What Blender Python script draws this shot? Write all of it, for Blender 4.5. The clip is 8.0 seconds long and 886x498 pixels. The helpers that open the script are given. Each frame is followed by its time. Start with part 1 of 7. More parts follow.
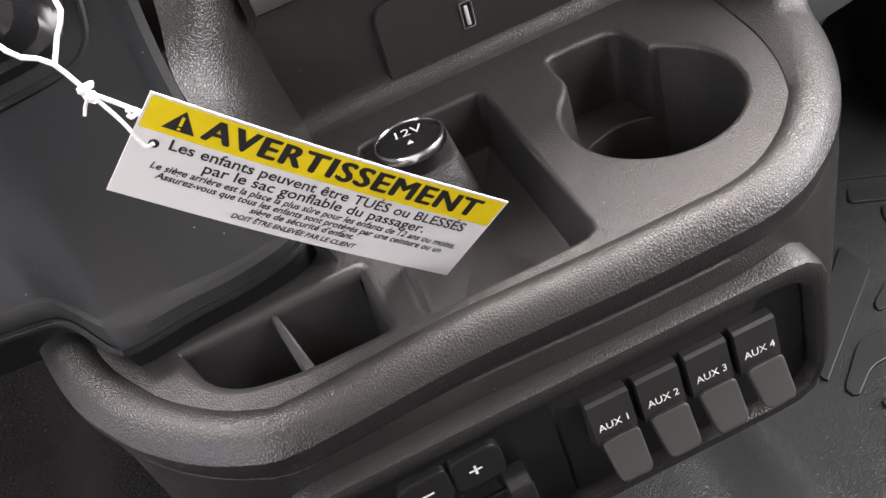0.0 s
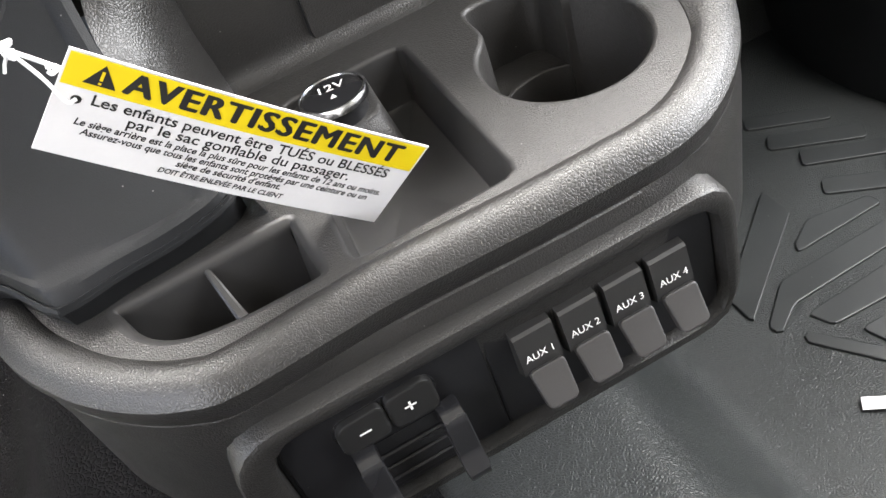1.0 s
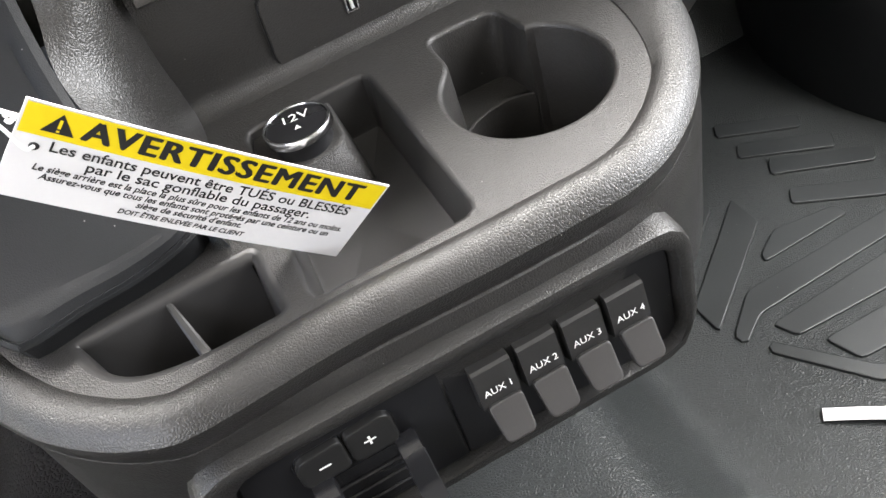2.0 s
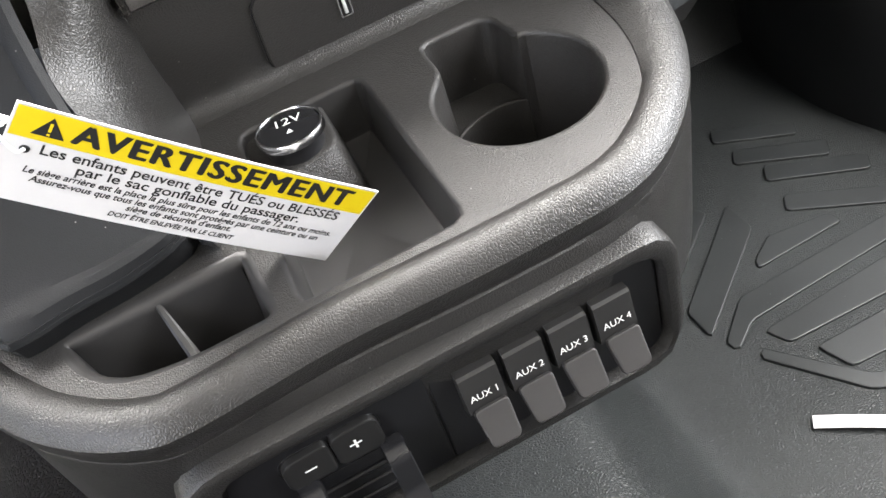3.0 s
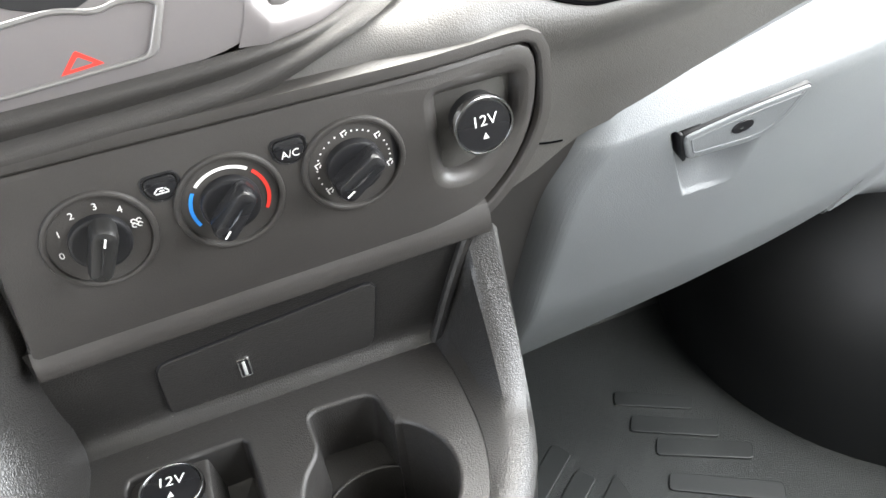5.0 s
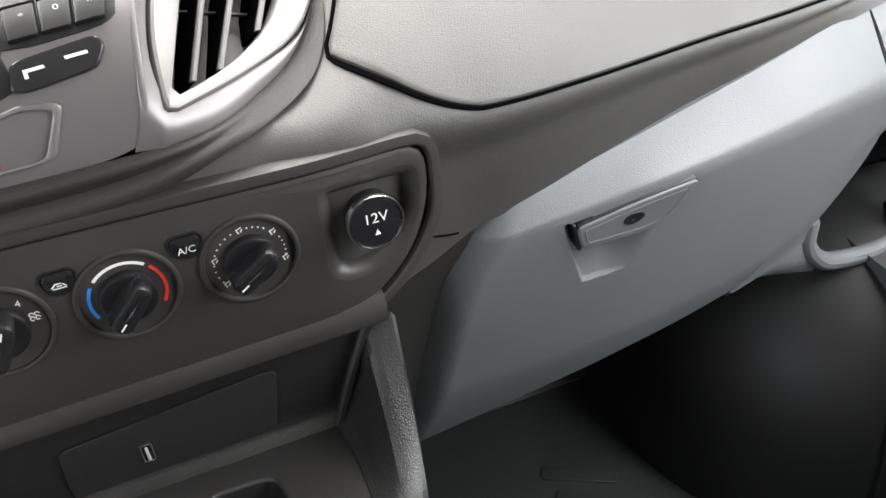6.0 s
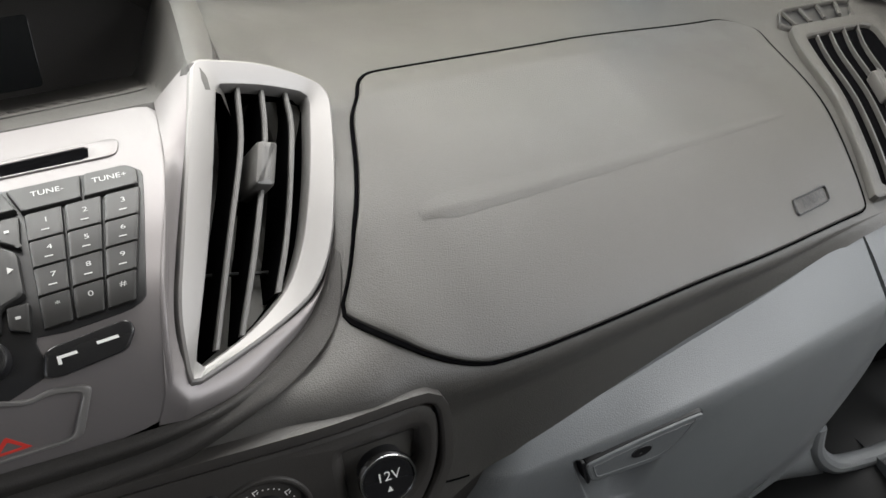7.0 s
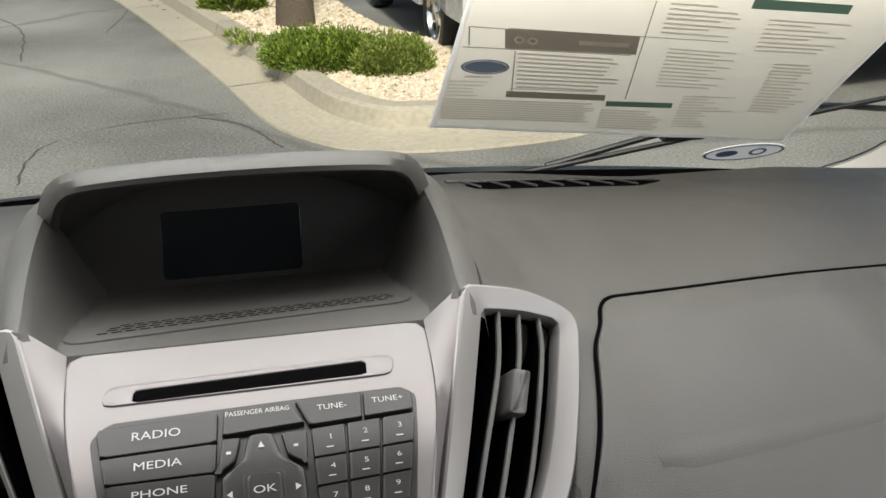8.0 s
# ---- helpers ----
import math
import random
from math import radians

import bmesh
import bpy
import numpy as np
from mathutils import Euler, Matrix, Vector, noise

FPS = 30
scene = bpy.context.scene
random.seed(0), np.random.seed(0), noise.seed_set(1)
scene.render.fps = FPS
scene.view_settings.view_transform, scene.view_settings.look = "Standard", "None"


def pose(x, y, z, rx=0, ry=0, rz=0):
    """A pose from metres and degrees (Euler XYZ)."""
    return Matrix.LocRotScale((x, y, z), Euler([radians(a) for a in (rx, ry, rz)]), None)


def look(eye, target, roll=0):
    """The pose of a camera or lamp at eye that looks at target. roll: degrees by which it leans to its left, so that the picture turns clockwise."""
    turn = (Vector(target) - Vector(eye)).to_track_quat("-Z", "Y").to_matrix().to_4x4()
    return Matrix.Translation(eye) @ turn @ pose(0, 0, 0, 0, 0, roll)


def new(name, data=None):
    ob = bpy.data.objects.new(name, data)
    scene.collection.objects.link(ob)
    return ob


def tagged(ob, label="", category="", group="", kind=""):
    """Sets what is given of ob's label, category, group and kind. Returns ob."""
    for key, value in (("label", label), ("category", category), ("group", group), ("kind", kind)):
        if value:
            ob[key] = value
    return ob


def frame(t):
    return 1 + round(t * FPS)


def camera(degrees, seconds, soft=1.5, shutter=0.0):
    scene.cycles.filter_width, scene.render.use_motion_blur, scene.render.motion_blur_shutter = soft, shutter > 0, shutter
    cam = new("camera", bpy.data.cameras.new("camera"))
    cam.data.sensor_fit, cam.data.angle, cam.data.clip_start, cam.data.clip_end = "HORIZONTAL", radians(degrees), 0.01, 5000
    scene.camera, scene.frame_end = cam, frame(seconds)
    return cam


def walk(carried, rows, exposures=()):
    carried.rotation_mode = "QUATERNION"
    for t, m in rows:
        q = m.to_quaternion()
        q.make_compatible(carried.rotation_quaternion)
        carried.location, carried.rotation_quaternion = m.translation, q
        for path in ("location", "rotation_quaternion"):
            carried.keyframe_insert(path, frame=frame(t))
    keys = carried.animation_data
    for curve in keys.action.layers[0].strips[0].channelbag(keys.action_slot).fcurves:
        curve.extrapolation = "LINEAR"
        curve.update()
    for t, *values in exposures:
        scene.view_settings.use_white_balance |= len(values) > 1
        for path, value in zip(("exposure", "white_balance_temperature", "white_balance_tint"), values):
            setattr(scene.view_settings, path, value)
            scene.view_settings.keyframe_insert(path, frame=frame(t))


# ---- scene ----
cam = camera(50.4, 8.0)
PATH = [
    (0, (-0.0662, 0.0765, 0.6479), (0.1232, 1.5453, -0.6963), -20.33),
    (0.5, (-0.0716, 0.0620, 0.6389), (0.1599, 1.4811, -0.7513), -20.81),
    (1, (-0.0671, 0.0570, 0.6468), (0.2052, 1.4508, -0.7614), -20.63),
    (1.5, (-0.0569, 0.0617, 0.6567), (0.2302, 1.4186, -0.7842), -20.09),
    (2, (-0.0507, 0.0634, 0.6622), (0.2399, 1.4166, -0.7815), -19.40),
    (3.5, (-0.0438, 0.0604, 0.6688), (0.2519, 1.4064, -0.7806), -17.51),
    (4, (-0.0266, 0.0761, 0.7060), (0.2916, 1.4095, -0.7502), -14.41),
    (4.5, (0.0278, 0.0927, 0.7739), (0.3584, 1.4472, -0.6600), -10.25),
    (4.7, (0.0327, 0.1015, 0.7840), (0.4078, 1.4893, -0.6064), -8.32),
    (5.8, (0.0617, 0.0893, 0.8161), (0.5884, 1.5509, -0.4433), -4.39),
    (6, (0.0678, 0.0806, 0.8182), (0.6203, 1.5510, -0.4198), -4.14),
    (6.5, (0.0798, 0.0829, 0.8476), (0.6681, 1.5902, -0.3280), -3.95),
    (7, (0.0784, 0.0994, 0.8822), (0.6862, 1.7142, -0.1293), -3.99),
    (7.5, (0.0618, 0.1087, 0.9099), (0.6204, 1.8265, 0.0514), -2.22),
    (8, (0.0142, 0.1308, 0.9540), (0.4116, 1.9271, 0.1697), -0.14),
]
EXPOSURES = [(0, 2.2, 7000, 17), (0.5, 2.65, 6800, 13), (1.0, 2.75, 6800, 11), (3.5, 2.8, 6800, 11), (4.0, 3.08, 6800, 10), (4.5, 3.25, 6700, 8), (5.8, 1.8, 6650, 10), (6.5, 1.15, 6650, 10), (7.0, 0.4, 6700, 10), (7.5, 0.08, 6750, 11), (8.0, -0.15, 6750, 11)]
walk(cam, [(t, look(eye, target, roll)) for t, eye, target, roll in PATH], EXPOSURES)

# ---- light ----
world = bpy.data.worlds.new("sky")
world.use_nodes = True
scene.world = world
wn = world.node_tree
sky = wn.nodes.new("ShaderNodeTexSky")
sky.sky_type, sky.sun_disc = "NISHITA", False
sky.sun_elevation, sky.sun_rotation = radians(50), radians(187)
sky.air_density, sky.dust_density, sky.ozone_density = 1.0, 4.0, 1.0
wn.nodes["Background"].inputs["Strength"].default_value = 0.15
wn.links.new(sky.outputs[0], wn.nodes["Background"].inputs["Color"])
sun = new("sun", bpy.data.lights.new("sun", "SUN"))
sun.data.energy, sun.data.angle, sun.data.color = 5.0, radians(10), (1.0, 0.94, 0.84)
sun.matrix_world = look((-1.0, -8.0, 9.5), (0, 0, 0))


def opening_light(name, eye, target, wide, high, watts, color):
    """An added area lamp that stands in for the sky's light through an opening of the cab."""
    lamp = new(name, bpy.data.lights.new(name, "AREA"))
    lamp.data.shape, lamp.data.size, lamp.data.size_y = "RECTANGLE", wide, high
    lamp.data.energy, lamp.data.color = watts, color
    lamp.matrix_world = look(eye, target)


# added fill lamp at the unseen driver's window, brightens faces turned rearward
opening_light("driver_side_fill", (-0.83, -0.28, 0.95), (0.25, 0.30, 0.40), 0.52, 0.65, 1.5, (0.97, 0.98, 1.0))
opening_light("windscreen_light", (0.05, 0.76, 0.98), (0.05, 0.66, 0.50), 1.45, 0.34, 11.0, (1.0, 0.99, 0.97))
opening_light("window_light", (0.83, 0.20, 0.92), (-0.1, 0.32, 0.45), 0.80, 0.60, 6.5, (0.96, 0.98, 1.0))
# ---- materials ----
def node_material(name):
    m = bpy.data.materials.new(name)
    m.use_nodes = True
    return m, m.node_tree, m.node_tree.nodes["Principled BSDF"]


def ramp(nt, source, stops):
    r = nt.nodes.new("ShaderNodeValToRGB")
    while len(r.color_ramp.elements) < len(stops):
        r.color_ramp.elements.new(0.5)
    for e, (pos, c) in zip(r.color_ramp.elements, stops):
        e.position, e.color = pos, (*c, 1) if len(c) == 3 else c
    nt.links.new(source, r.inputs[0])
    return r.outputs[0]


def texture(nt, kind, scale, coords, **sockets):
    t = nt.nodes.new(kind)
    t.inputs["Scale"].default_value = scale
    for k, v in sockets.items():
        t.inputs[k].default_value = v
    nt.links.new(coords, t.inputs["Vector"])
    return t


def tone(c, k):
    return tuple(min(1, v * k) for v in c)


def surface(name, color, rough=0.5, metal=0.0, grain=0.0, grain_size=0.0016, mottle=0.12, dust=0.0, specular=0.5, rough_var=0.08):
    """A moulded, painted or coated surface: colour mottled at two scales, a pebbled relief of the grain's size, and a film of dust."""
    m, nt, b = node_material(name)
    co = nt.nodes.new("ShaderNodeTexCoord").outputs["Object"]
    big = texture(nt, "ShaderNodeTexNoise", 9.0, co, Detail=4.0)
    fine = texture(nt, "ShaderNodeTexNoise", 900.0, co, Detail=2.0)
    mix = nt.nodes.new("ShaderNodeMix")
    mix.data_type = "FLOAT"
    mix.inputs["Factor"].default_value = 0.35
    nt.links.new(big.outputs["Fac"], mix.inputs["A"])
    nt.links.new(fine.outputs["Fac"], mix.inputs["B"])
    col = ramp(nt, mix.outputs["Result"], [(0.3, tone(color, 1 - mottle)), (0.7, tone(color, 1 + mottle))])
    if dust:
        specks = texture(nt, "ShaderNodeTexVoronoi", 160.0, co)
        spots = ramp(nt, specks.outputs["Distance"], [(0.035, (1, 1, 1)), (0.06, (0, 0, 0))])
        lay = nt.nodes.new("ShaderNodeMix")
        lay.data_type = "RGBA"
        gate = texture(nt, "ShaderNodeTexNoise", 60.0, co, Detail=1.0)
        g = ramp(nt, gate.outputs["Fac"], [(0.56, (0, 0, 0)), (0.62, (dust, dust, dust))])
        mul = nt.nodes.new("ShaderNodeMath")
        mul.operation = "MULTIPLY"
        nt.links.new(spots, mul.inputs[0])
        nt.links.new(g, mul.inputs[1])
        nt.links.new(mul.outputs[0], lay.inputs["Factor"])
        nt.links.new(col, lay.inputs["A"])
        lay.inputs["B"].default_value = (0.45, 0.44, 0.42, 1)
        col = lay.outputs["Result"]
    nt.links.new(col, b.inputs["Base Color"])
    r = ramp(nt, big.outputs["Fac"], [(0.3, (rough - rough_var,) * 3), (0.7, (rough + rough_var,) * 3)])
    nt.links.new(r, b.inputs["Roughness"])
    b.inputs["Metallic"].default_value = metal
    b.inputs["Specular IOR Level"].default_value = specular
    if grain:
        warp = texture(nt, "ShaderNodeTexNoise", 0.45 / grain_size, co, Detail=1.0)
        bend = nt.nodes.new("ShaderNodeVectorMath")
        bend.operation = "MULTIPLY_ADD"
        nt.links.new(warp.outputs["Color"], bend.inputs[0])
        bend.inputs[1].default_value = (grain_size * 1.3,) * 3
        nt.links.new(co, bend.inputs[2])
        vor = texture(nt, "ShaderNodeTexVoronoi", 1 / grain_size, bend.outputs[0], Randomness=1.0)
        vor.feature = "DISTANCE_TO_EDGE"
        pebble = ramp(nt, vor.outputs["Distance"], [(0.02, (0, 0, 0)), (0.16, (0.75, 0.75, 0.75)), (0.42, (1, 1, 1))])
        bump = nt.nodes.new("ShaderNodeBump")
        bump.inputs["Strength"].default_value = grain
        bump.inputs["Distance"].default_value = grain_size * 0.42
        nt.links.new(pebble, bump.inputs["Height"])
        nt.links.new(bump.outputs[0], b.inputs["Normal"])
    return m


M_CONSOLE = surface("grained charcoal plastic", (0.0145, 0.0138, 0.0131), 0.36, grain=0.27, grain_size=0.0014, dust=0.3)
M_PANEL = surface("hard dark brown-grey plastic", (0.029, 0.0268, 0.0250), 0.45, grain=0.12, grain_size=0.0012)
M_TRAY = surface("fine grained charcoal plastic", (0.020, 0.0190, 0.0181), 0.40, grain=0.30, grain_size=0.0013, dust=0.4)
M_DASH = surface("soft grained dash skin", (0.040, 0.038, 0.035), 0.50, grain=0.22, grain_size=0.0013)
M_BIN = surface("smooth dark plastic", (0.022, 0.0213, 0.0210), 0.34, dust=0.7)
M_BLACK = surface("matt black plastic", (0.008, 0.008, 0.009), 0.42, dust=0.2, specular=0.4)
# near-black without gloss: shade of ducts, slots and hollows is put into the colour
M_SHADE_BLACK = surface("dull black with recess shade in it", (0.0025, 0.0025, 0.0028), 0.9, specular=0.0)
# darker than M_DASH: the rolled band's shade is mixed into this colour
M_BAND = surface("darkened dull dash skin", (0.026, 0.0242, 0.0228), 0.6, specular=0.3, grain=0.2, grain_size=0.0013)
M_ARCH = surface("satin black moulding", (0.007, 0.0075, 0.0078), 0.46, specular=0.28)
M_GLOSS = surface("satin black plastic", (0.010, 0.010, 0.011), 0.28)
M_PADDLE = surface("smooth grey switch plastic", (0.031, 0.0295, 0.0287), 0.34)
M_SWITCH = surface("dark grey switch plastic", (0.020, 0.0195, 0.019), 0.38)
M_BUTTON = surface("dark grey button plastic", (0.013, 0.0128, 0.0126), 0.40, specular=0.35)
M_SILVER = surface("silver painted plastic", (0.150, 0.139, 0.140), 0.42, metal=0.35, mottle=0.03, rough_var=0.03)
M_SILVER_BRIGHT = surface("bright silver painted plastic", (0.190, 0.184, 0.181), 0.36, metal=0.4, mottle=0.03, rough_var=0.03)
M_CHROME = surface("satin chrome", (0.75, 0.75, 0.76), 0.16, metal=1.0, mottle=0.02, rough_var=0.04)
M_GLOVE = surface("grey grained plastic", (0.118, 0.125, 0.129), 0.48, grain=0.2, grain_size=0.0013, mottle=0.05)
M_TOWER = surface("slate grey plastic", (0.0085, 0.009, 0.0098), 0.5, grain=0.15, grain_size=0.001, mottle=0.08, dust=0.4, specular=0.2)
M_RUBBER = surface("smooth dark floor rubber", (0.0140, 0.0158, 0.0158), 0.50, mottle=0.35, dust=0.3)
M_VINYL = surface("pebbled floor rubber", (0.0185, 0.0206, 0.0204), 0.42, grain=0.45, grain_size=0.0020, mottle=0.3, dust=0.3, specular=0.38)
M_PILLAR = surface("pale grey trim", (0.42, 0.405, 0.37), 0.6, grain=0.1, mottle=0.04)
M_WHITE_INK = surface("white print", (0.75, 0.75, 0.73), 0.5, mottle=0.02)
M_GREY_INK = surface("pale grey print", (0.45, 0.45, 0.44), 0.5, mottle=0.02)
M_KEY_INK = surface("dim white key print", (0.36, 0.36, 0.355), 0.5, mottle=0.02)
M_BLACK_INK = surface("black print", (0.012, 0.012, 0.012), 0.5, mottle=0.02)
M_BLUE = surface("blue print", (0.02, 0.22, 0.65), 0.5, mottle=0.02)
M_RED = surface("red print", (0.55, 0.03, 0.02), 0.5, mottle=0.02)
M_YELLOW = surface("yellow card print", (0.66, 0.50, 0.008), 0.45, mottle=0.02)
M_CARD = surface("white card", (0.62, 0.61, 0.61), 0.4, mottle=0.02)
M_STRING = surface("white cord", (0.8, 0.8, 0.8), 0.8, grain=0.5, grain_size=0.0008)
M_SCREEN = surface("unlit display glass", (0.004, 0.006, 0.008), 0.12, mottle=0.02, rough_var=0.02)
M_LINER = surface("pale grey cabin lining", (0.60, 0.59, 0.56), 0.8)
M_DARKCLOTH = surface("dark grey seat cloth", (0.03, 0.03, 0.032), 0.9)
# tone of the unseen rear wall, set by how much light it bounces
M_BULKHEAD = surface("pale grey fill-bouncing wall", (0.26, 0.25, 0.245), 0.8)
# ---- shape tools ----
def spline(points, n):
    """n points along a smooth curve through points, evenly spaced in length."""
    p = np.array(points, float)
    q = np.vstack([2 * p[0] - p[1], p, 2 * p[-1] - p[-2]])
    out = []
    for i in range(1, len(q) - 2):
        for t in np.linspace(0, 1, 16, endpoint=False):
            a, b, c, d = q[i - 1], q[i], q[i + 1], q[i + 2]
            out.append(0.5 * (2 * b + (c - a) * t + (2 * a - 5 * b + 4 * c - d) * t * t + (3 * b - a - 3 * c + d) * t ** 3))
    out.append(p[-1])
    return even(np.array(out), n, False)


def even(pts, n, closed=True):
    """n points evenly spaced along a polyline."""
    p = np.array(pts, float)
    if closed:
        p = np.vstack([p, p[:1]])
    d = np.concatenate([[0], np.cumsum(np.linalg.norm(np.diff(p, axis=0), axis=1))])
    s = np.linspace(0, d[-1], n, endpoint=not closed)
    return np.stack([np.interp(s, d, p[:, k]) for k in range(p.shape[1])], 1)


def rounded(corners, r, steps=4):
    """A closed outline with rounded corners. r: one radius, or one for each corner."""
    c = np.array(corners, float)
    rs = [r] * len(c) if np.isscalar(r) else r
    out = []
    for i in range(len(c)):
        a, b, d = c[i - 1], c[i], c[(i + 1) % len(c)]
        u, v = a - b, d - b
        lu, lv = np.linalg.norm(u), np.linalg.norm(v)
        k = min(rs[i] * 1.2, lu * 0.48, lv * 0.48)
        p, q = b + u / lu * k, b + v / lv * k
        for t in np.linspace(0, 1, steps + 1):
            out.append((1 - t) ** 2 * p + 2 * t * (1 - t) * b + t * t * q)
    return np.array(out)


def circle(cx, cy, r, n=40, ry=None):
    return np.array([(cx + r * math.cos(a), cy + (ry or r) * math.sin(a)) for a in np.linspace(0, 2 * math.pi, n, endpoint=False)])


def shrink(outline, d):
    """The outline moved inwards by d."""
    p = np.array(outline, float)
    t = np.roll(p, -1, 0) - np.roll(p, 1, 0)
    t /= np.maximum(np.linalg.norm(t, axis=1, keepdims=True), 1e-9)
    area = np.sum(p[:, 0] * np.roll(p[:, 1], -1) - p[:, 1] * np.roll(p[:, 0], -1))
    nrm = np.stack([-t[:, 1], t[:, 0]], 1) * (1 if area > 0 else -1)
    return p + nrm * d


class Plane:
    """A flat field: u to the right, v up the face, h out of it."""
    def __init__(self, o, u, v):
        self.o, self.u = np.array(o, float), np.array(u, float)
        self.u /= np.linalg.norm(self.u)
        v = np.array(v, float)
        v -= self.u * (v @ self.u)
        self.v = v / np.linalg.norm(v)
        self.n = np.cross(self.u, self.v)

    def at(self, u, v, h=0.0):
        return self.o + self.u * u + self.v * v + self.n * h


class Sheet:
    """A curved field from sections at stations along x; each section runs (y, z) from below to above. v is counted in steps of 0.06 a section point."""
    STEP = 0.06

    def __init__(self, stations, sections):
        self.xs = np.array(stations, float)
        self.sec = np.array(sections, float)
        self.m = self.sec.shape[1] - 1

    def raw(self, u, v):
        k = min(max(v / self.STEP, 0.0), float(self.m))
        j = int(min(max(np.searchsorted(self.xs, u) - 1, 0), len(self.xs) - 2))
        f = (u - self.xs[j]) / (self.xs[j + 1] - self.xs[j])
        g = f * f * (3 - 2 * f) * 0.35 + f * 0.65 if 0 <= f <= 1 else f
        p = self._along(self.sec[j], k) * (1 - g) + self._along(self.sec[j + 1], k) * g
        return np.array((u, p[0], p[1]))

    def _along(self, s, k):
        i = int(min(math.floor(k), self.m - 1))
        t = k - i
        a = s[i - 1] if i else 2 * s[0] - s[1]
        d = s[i + 2] if i + 2 <= self.m else 2 * s[-1] - s[-2]
        b, c = s[i], s[i + 1]
        return 0.5 * (2 * b + (c - a) * t + (2 * a - 5 * b + 4 * c - d) * t * t + (3 * b - a - 3 * c + d) * t ** 3)

    def at(self, u, v, h=0.0):
        p = self.raw(u, v)
        if not h:
            return p
        e = 0.004
        du = self.raw(u + e, v) - self.raw(u - e, v)
        dv = self.raw(u, min(v + e, self.m * self.STEP)) - self.raw(u, max(v - e, 0))
        n = np.cross(du, dv)
        return p + n / np.linalg.norm(n) * h


# ---- the large faces ----
CX = 0.010
DASH_LOW = [(0.456, 0.470), (0.456, 0.540), (0.460, 0.588), (0.500, 0.606), (0.580, 0.630), (0.640, 0.645), (0.800, 0.645), (1.020, 0.630)]
DASH_SEAM = [(0.455, 0.476), (0.454, 0.540), (0.458, 0.588), (0.515, 0.602), (0.627, 0.632), (0.648, 0.712), (0.780, 0.700), (1.020, 0.648)]
DASH_A = [(0.456, 0.480), (0.455, 0.550), (0.459, 0.590), (0.525, 0.612), (0.600, 0.640), (0.648, 0.694), (0.800, 0.700), (1.020, 0.648)]
DASH_AB = [(0.462, 0.486), (0.460, 0.549), (0.465, 0.590), (0.533, 0.628), (0.607, 0.660), (0.652, 0.680), (0.800, 0.690), (1.020, 0.648)]
DASH_B = [(0.475, 0.495), (0.4685, 0.545), (0.468, 0.580), (0.545, 0.630), (0.620, 0.659), (0.662, 0.670), (0.800, 0.678), (1.020, 0.648)]
DASH = Sheet([-0.40, -0.22, -0.15, -0.127, -0.107, 0.127, 0.147, 0.17, 0.195, 0.24, 0.43, 0.60, 0.76, 0.88], [
    DASH_B, DASH_B, DASH_A, DASH_SEAM, DASH_LOW, DASH_LOW, DASH_SEAM, DASH_A, DASH_AB, DASH_B,
    [(0.509, 0.518), (0.507, 0.540), (0.511, 0.562), (0.590, 0.605), (0.680, 0.638), (0.722, 0.645), (0.850, 0.660), (1.040, 0.623)],
    [(0.542, 0.528), (0.548, 0.534), (0.558, 0.540), (0.630, 0.583), (0.730, 0.607), (0.775, 0.615), (0.880, 0.635), (1.060, 0.615)],
    [(0.580, 0.510), (0.588, 0.522), (0.602, 0.532), (0.670, 0.570), (0.770, 0.595), (0.810, 0.600), (0.900, 0.612), (1.080, 0.596)],
    [(0.620, 0.490), (0.628, 0.505), (0.642, 0.515), (0.710, 0.550), (0.800, 0.575), (0.840, 0.580), (0.920, 0.590), (1.100, 0.580)]])
FASCIA = Sheet([-0.20, 0.20], [[(0.458, 0.585), (0.459, 0.612), (0.466, 0.637), (0.482, 0.657), (0.505, 0.670), (0.530, 0.681), (0.565, 0.691), (0.613, 0.701)]] * 2)
VENT = Plane((0.087, 0.464, 0.617), (0.081, 0.020, -0.036), (0.044, 0.151, 0.101))


class Bent(Plane):
    """A flat field that falls away at its outer end."""
    def at(self, u, v, h=0.0):
        t = min(1.0, max(0.0, (u - 0.13) / 0.09))
        return Plane.at(self, u, v, h) + np.array((0.0, 0.006 * t * t * (3 - 2 * t), 0.0))


HVAC = Bent((0.0, 0.447, 0.540), (1, 0, 0), (0, 0.05, 1))
BACK = Plane((0.0, 0.284, 0.340), (1, 0, 0), (0, 0.05, 1))
# ---- mesh tools ----
def solid(name, verts, faces, mat, parent=None, label="", smooth=30, extra=()):
    me = bpy.data.meshes.new(name)
    me.from_pydata([tuple(float(c) for c in v) for v in verts], [], faces)
    bm = bmesh.new()
    bm.from_mesh(me)
    bmesh.ops.remove_doubles(bm, verts=bm.verts, dist=1e-6)
    bmesh.ops.recalc_face_normals(bm, faces=bm.faces)
    bm.to_mesh(me)
    bm.free()
    for m in (mat, *extra):
        me.materials.append(m)
    if smooth:
        me.shade_smooth()
        me.set_sharp_from_angle(angle=radians(smooth))
    ob = new(name, me)
    if parent:
        ob.parent = parent
    if label:
        ob["label"] = label
    return ob


def thing(name, place, label, category, group="", kind=""):
    ob = new(name)
    ob.location = place
    ob.empty_display_size = 0.02
    HOME[ob] = Vector(place)
    return tagged(ob, label, category, group, kind)


HOME = {}


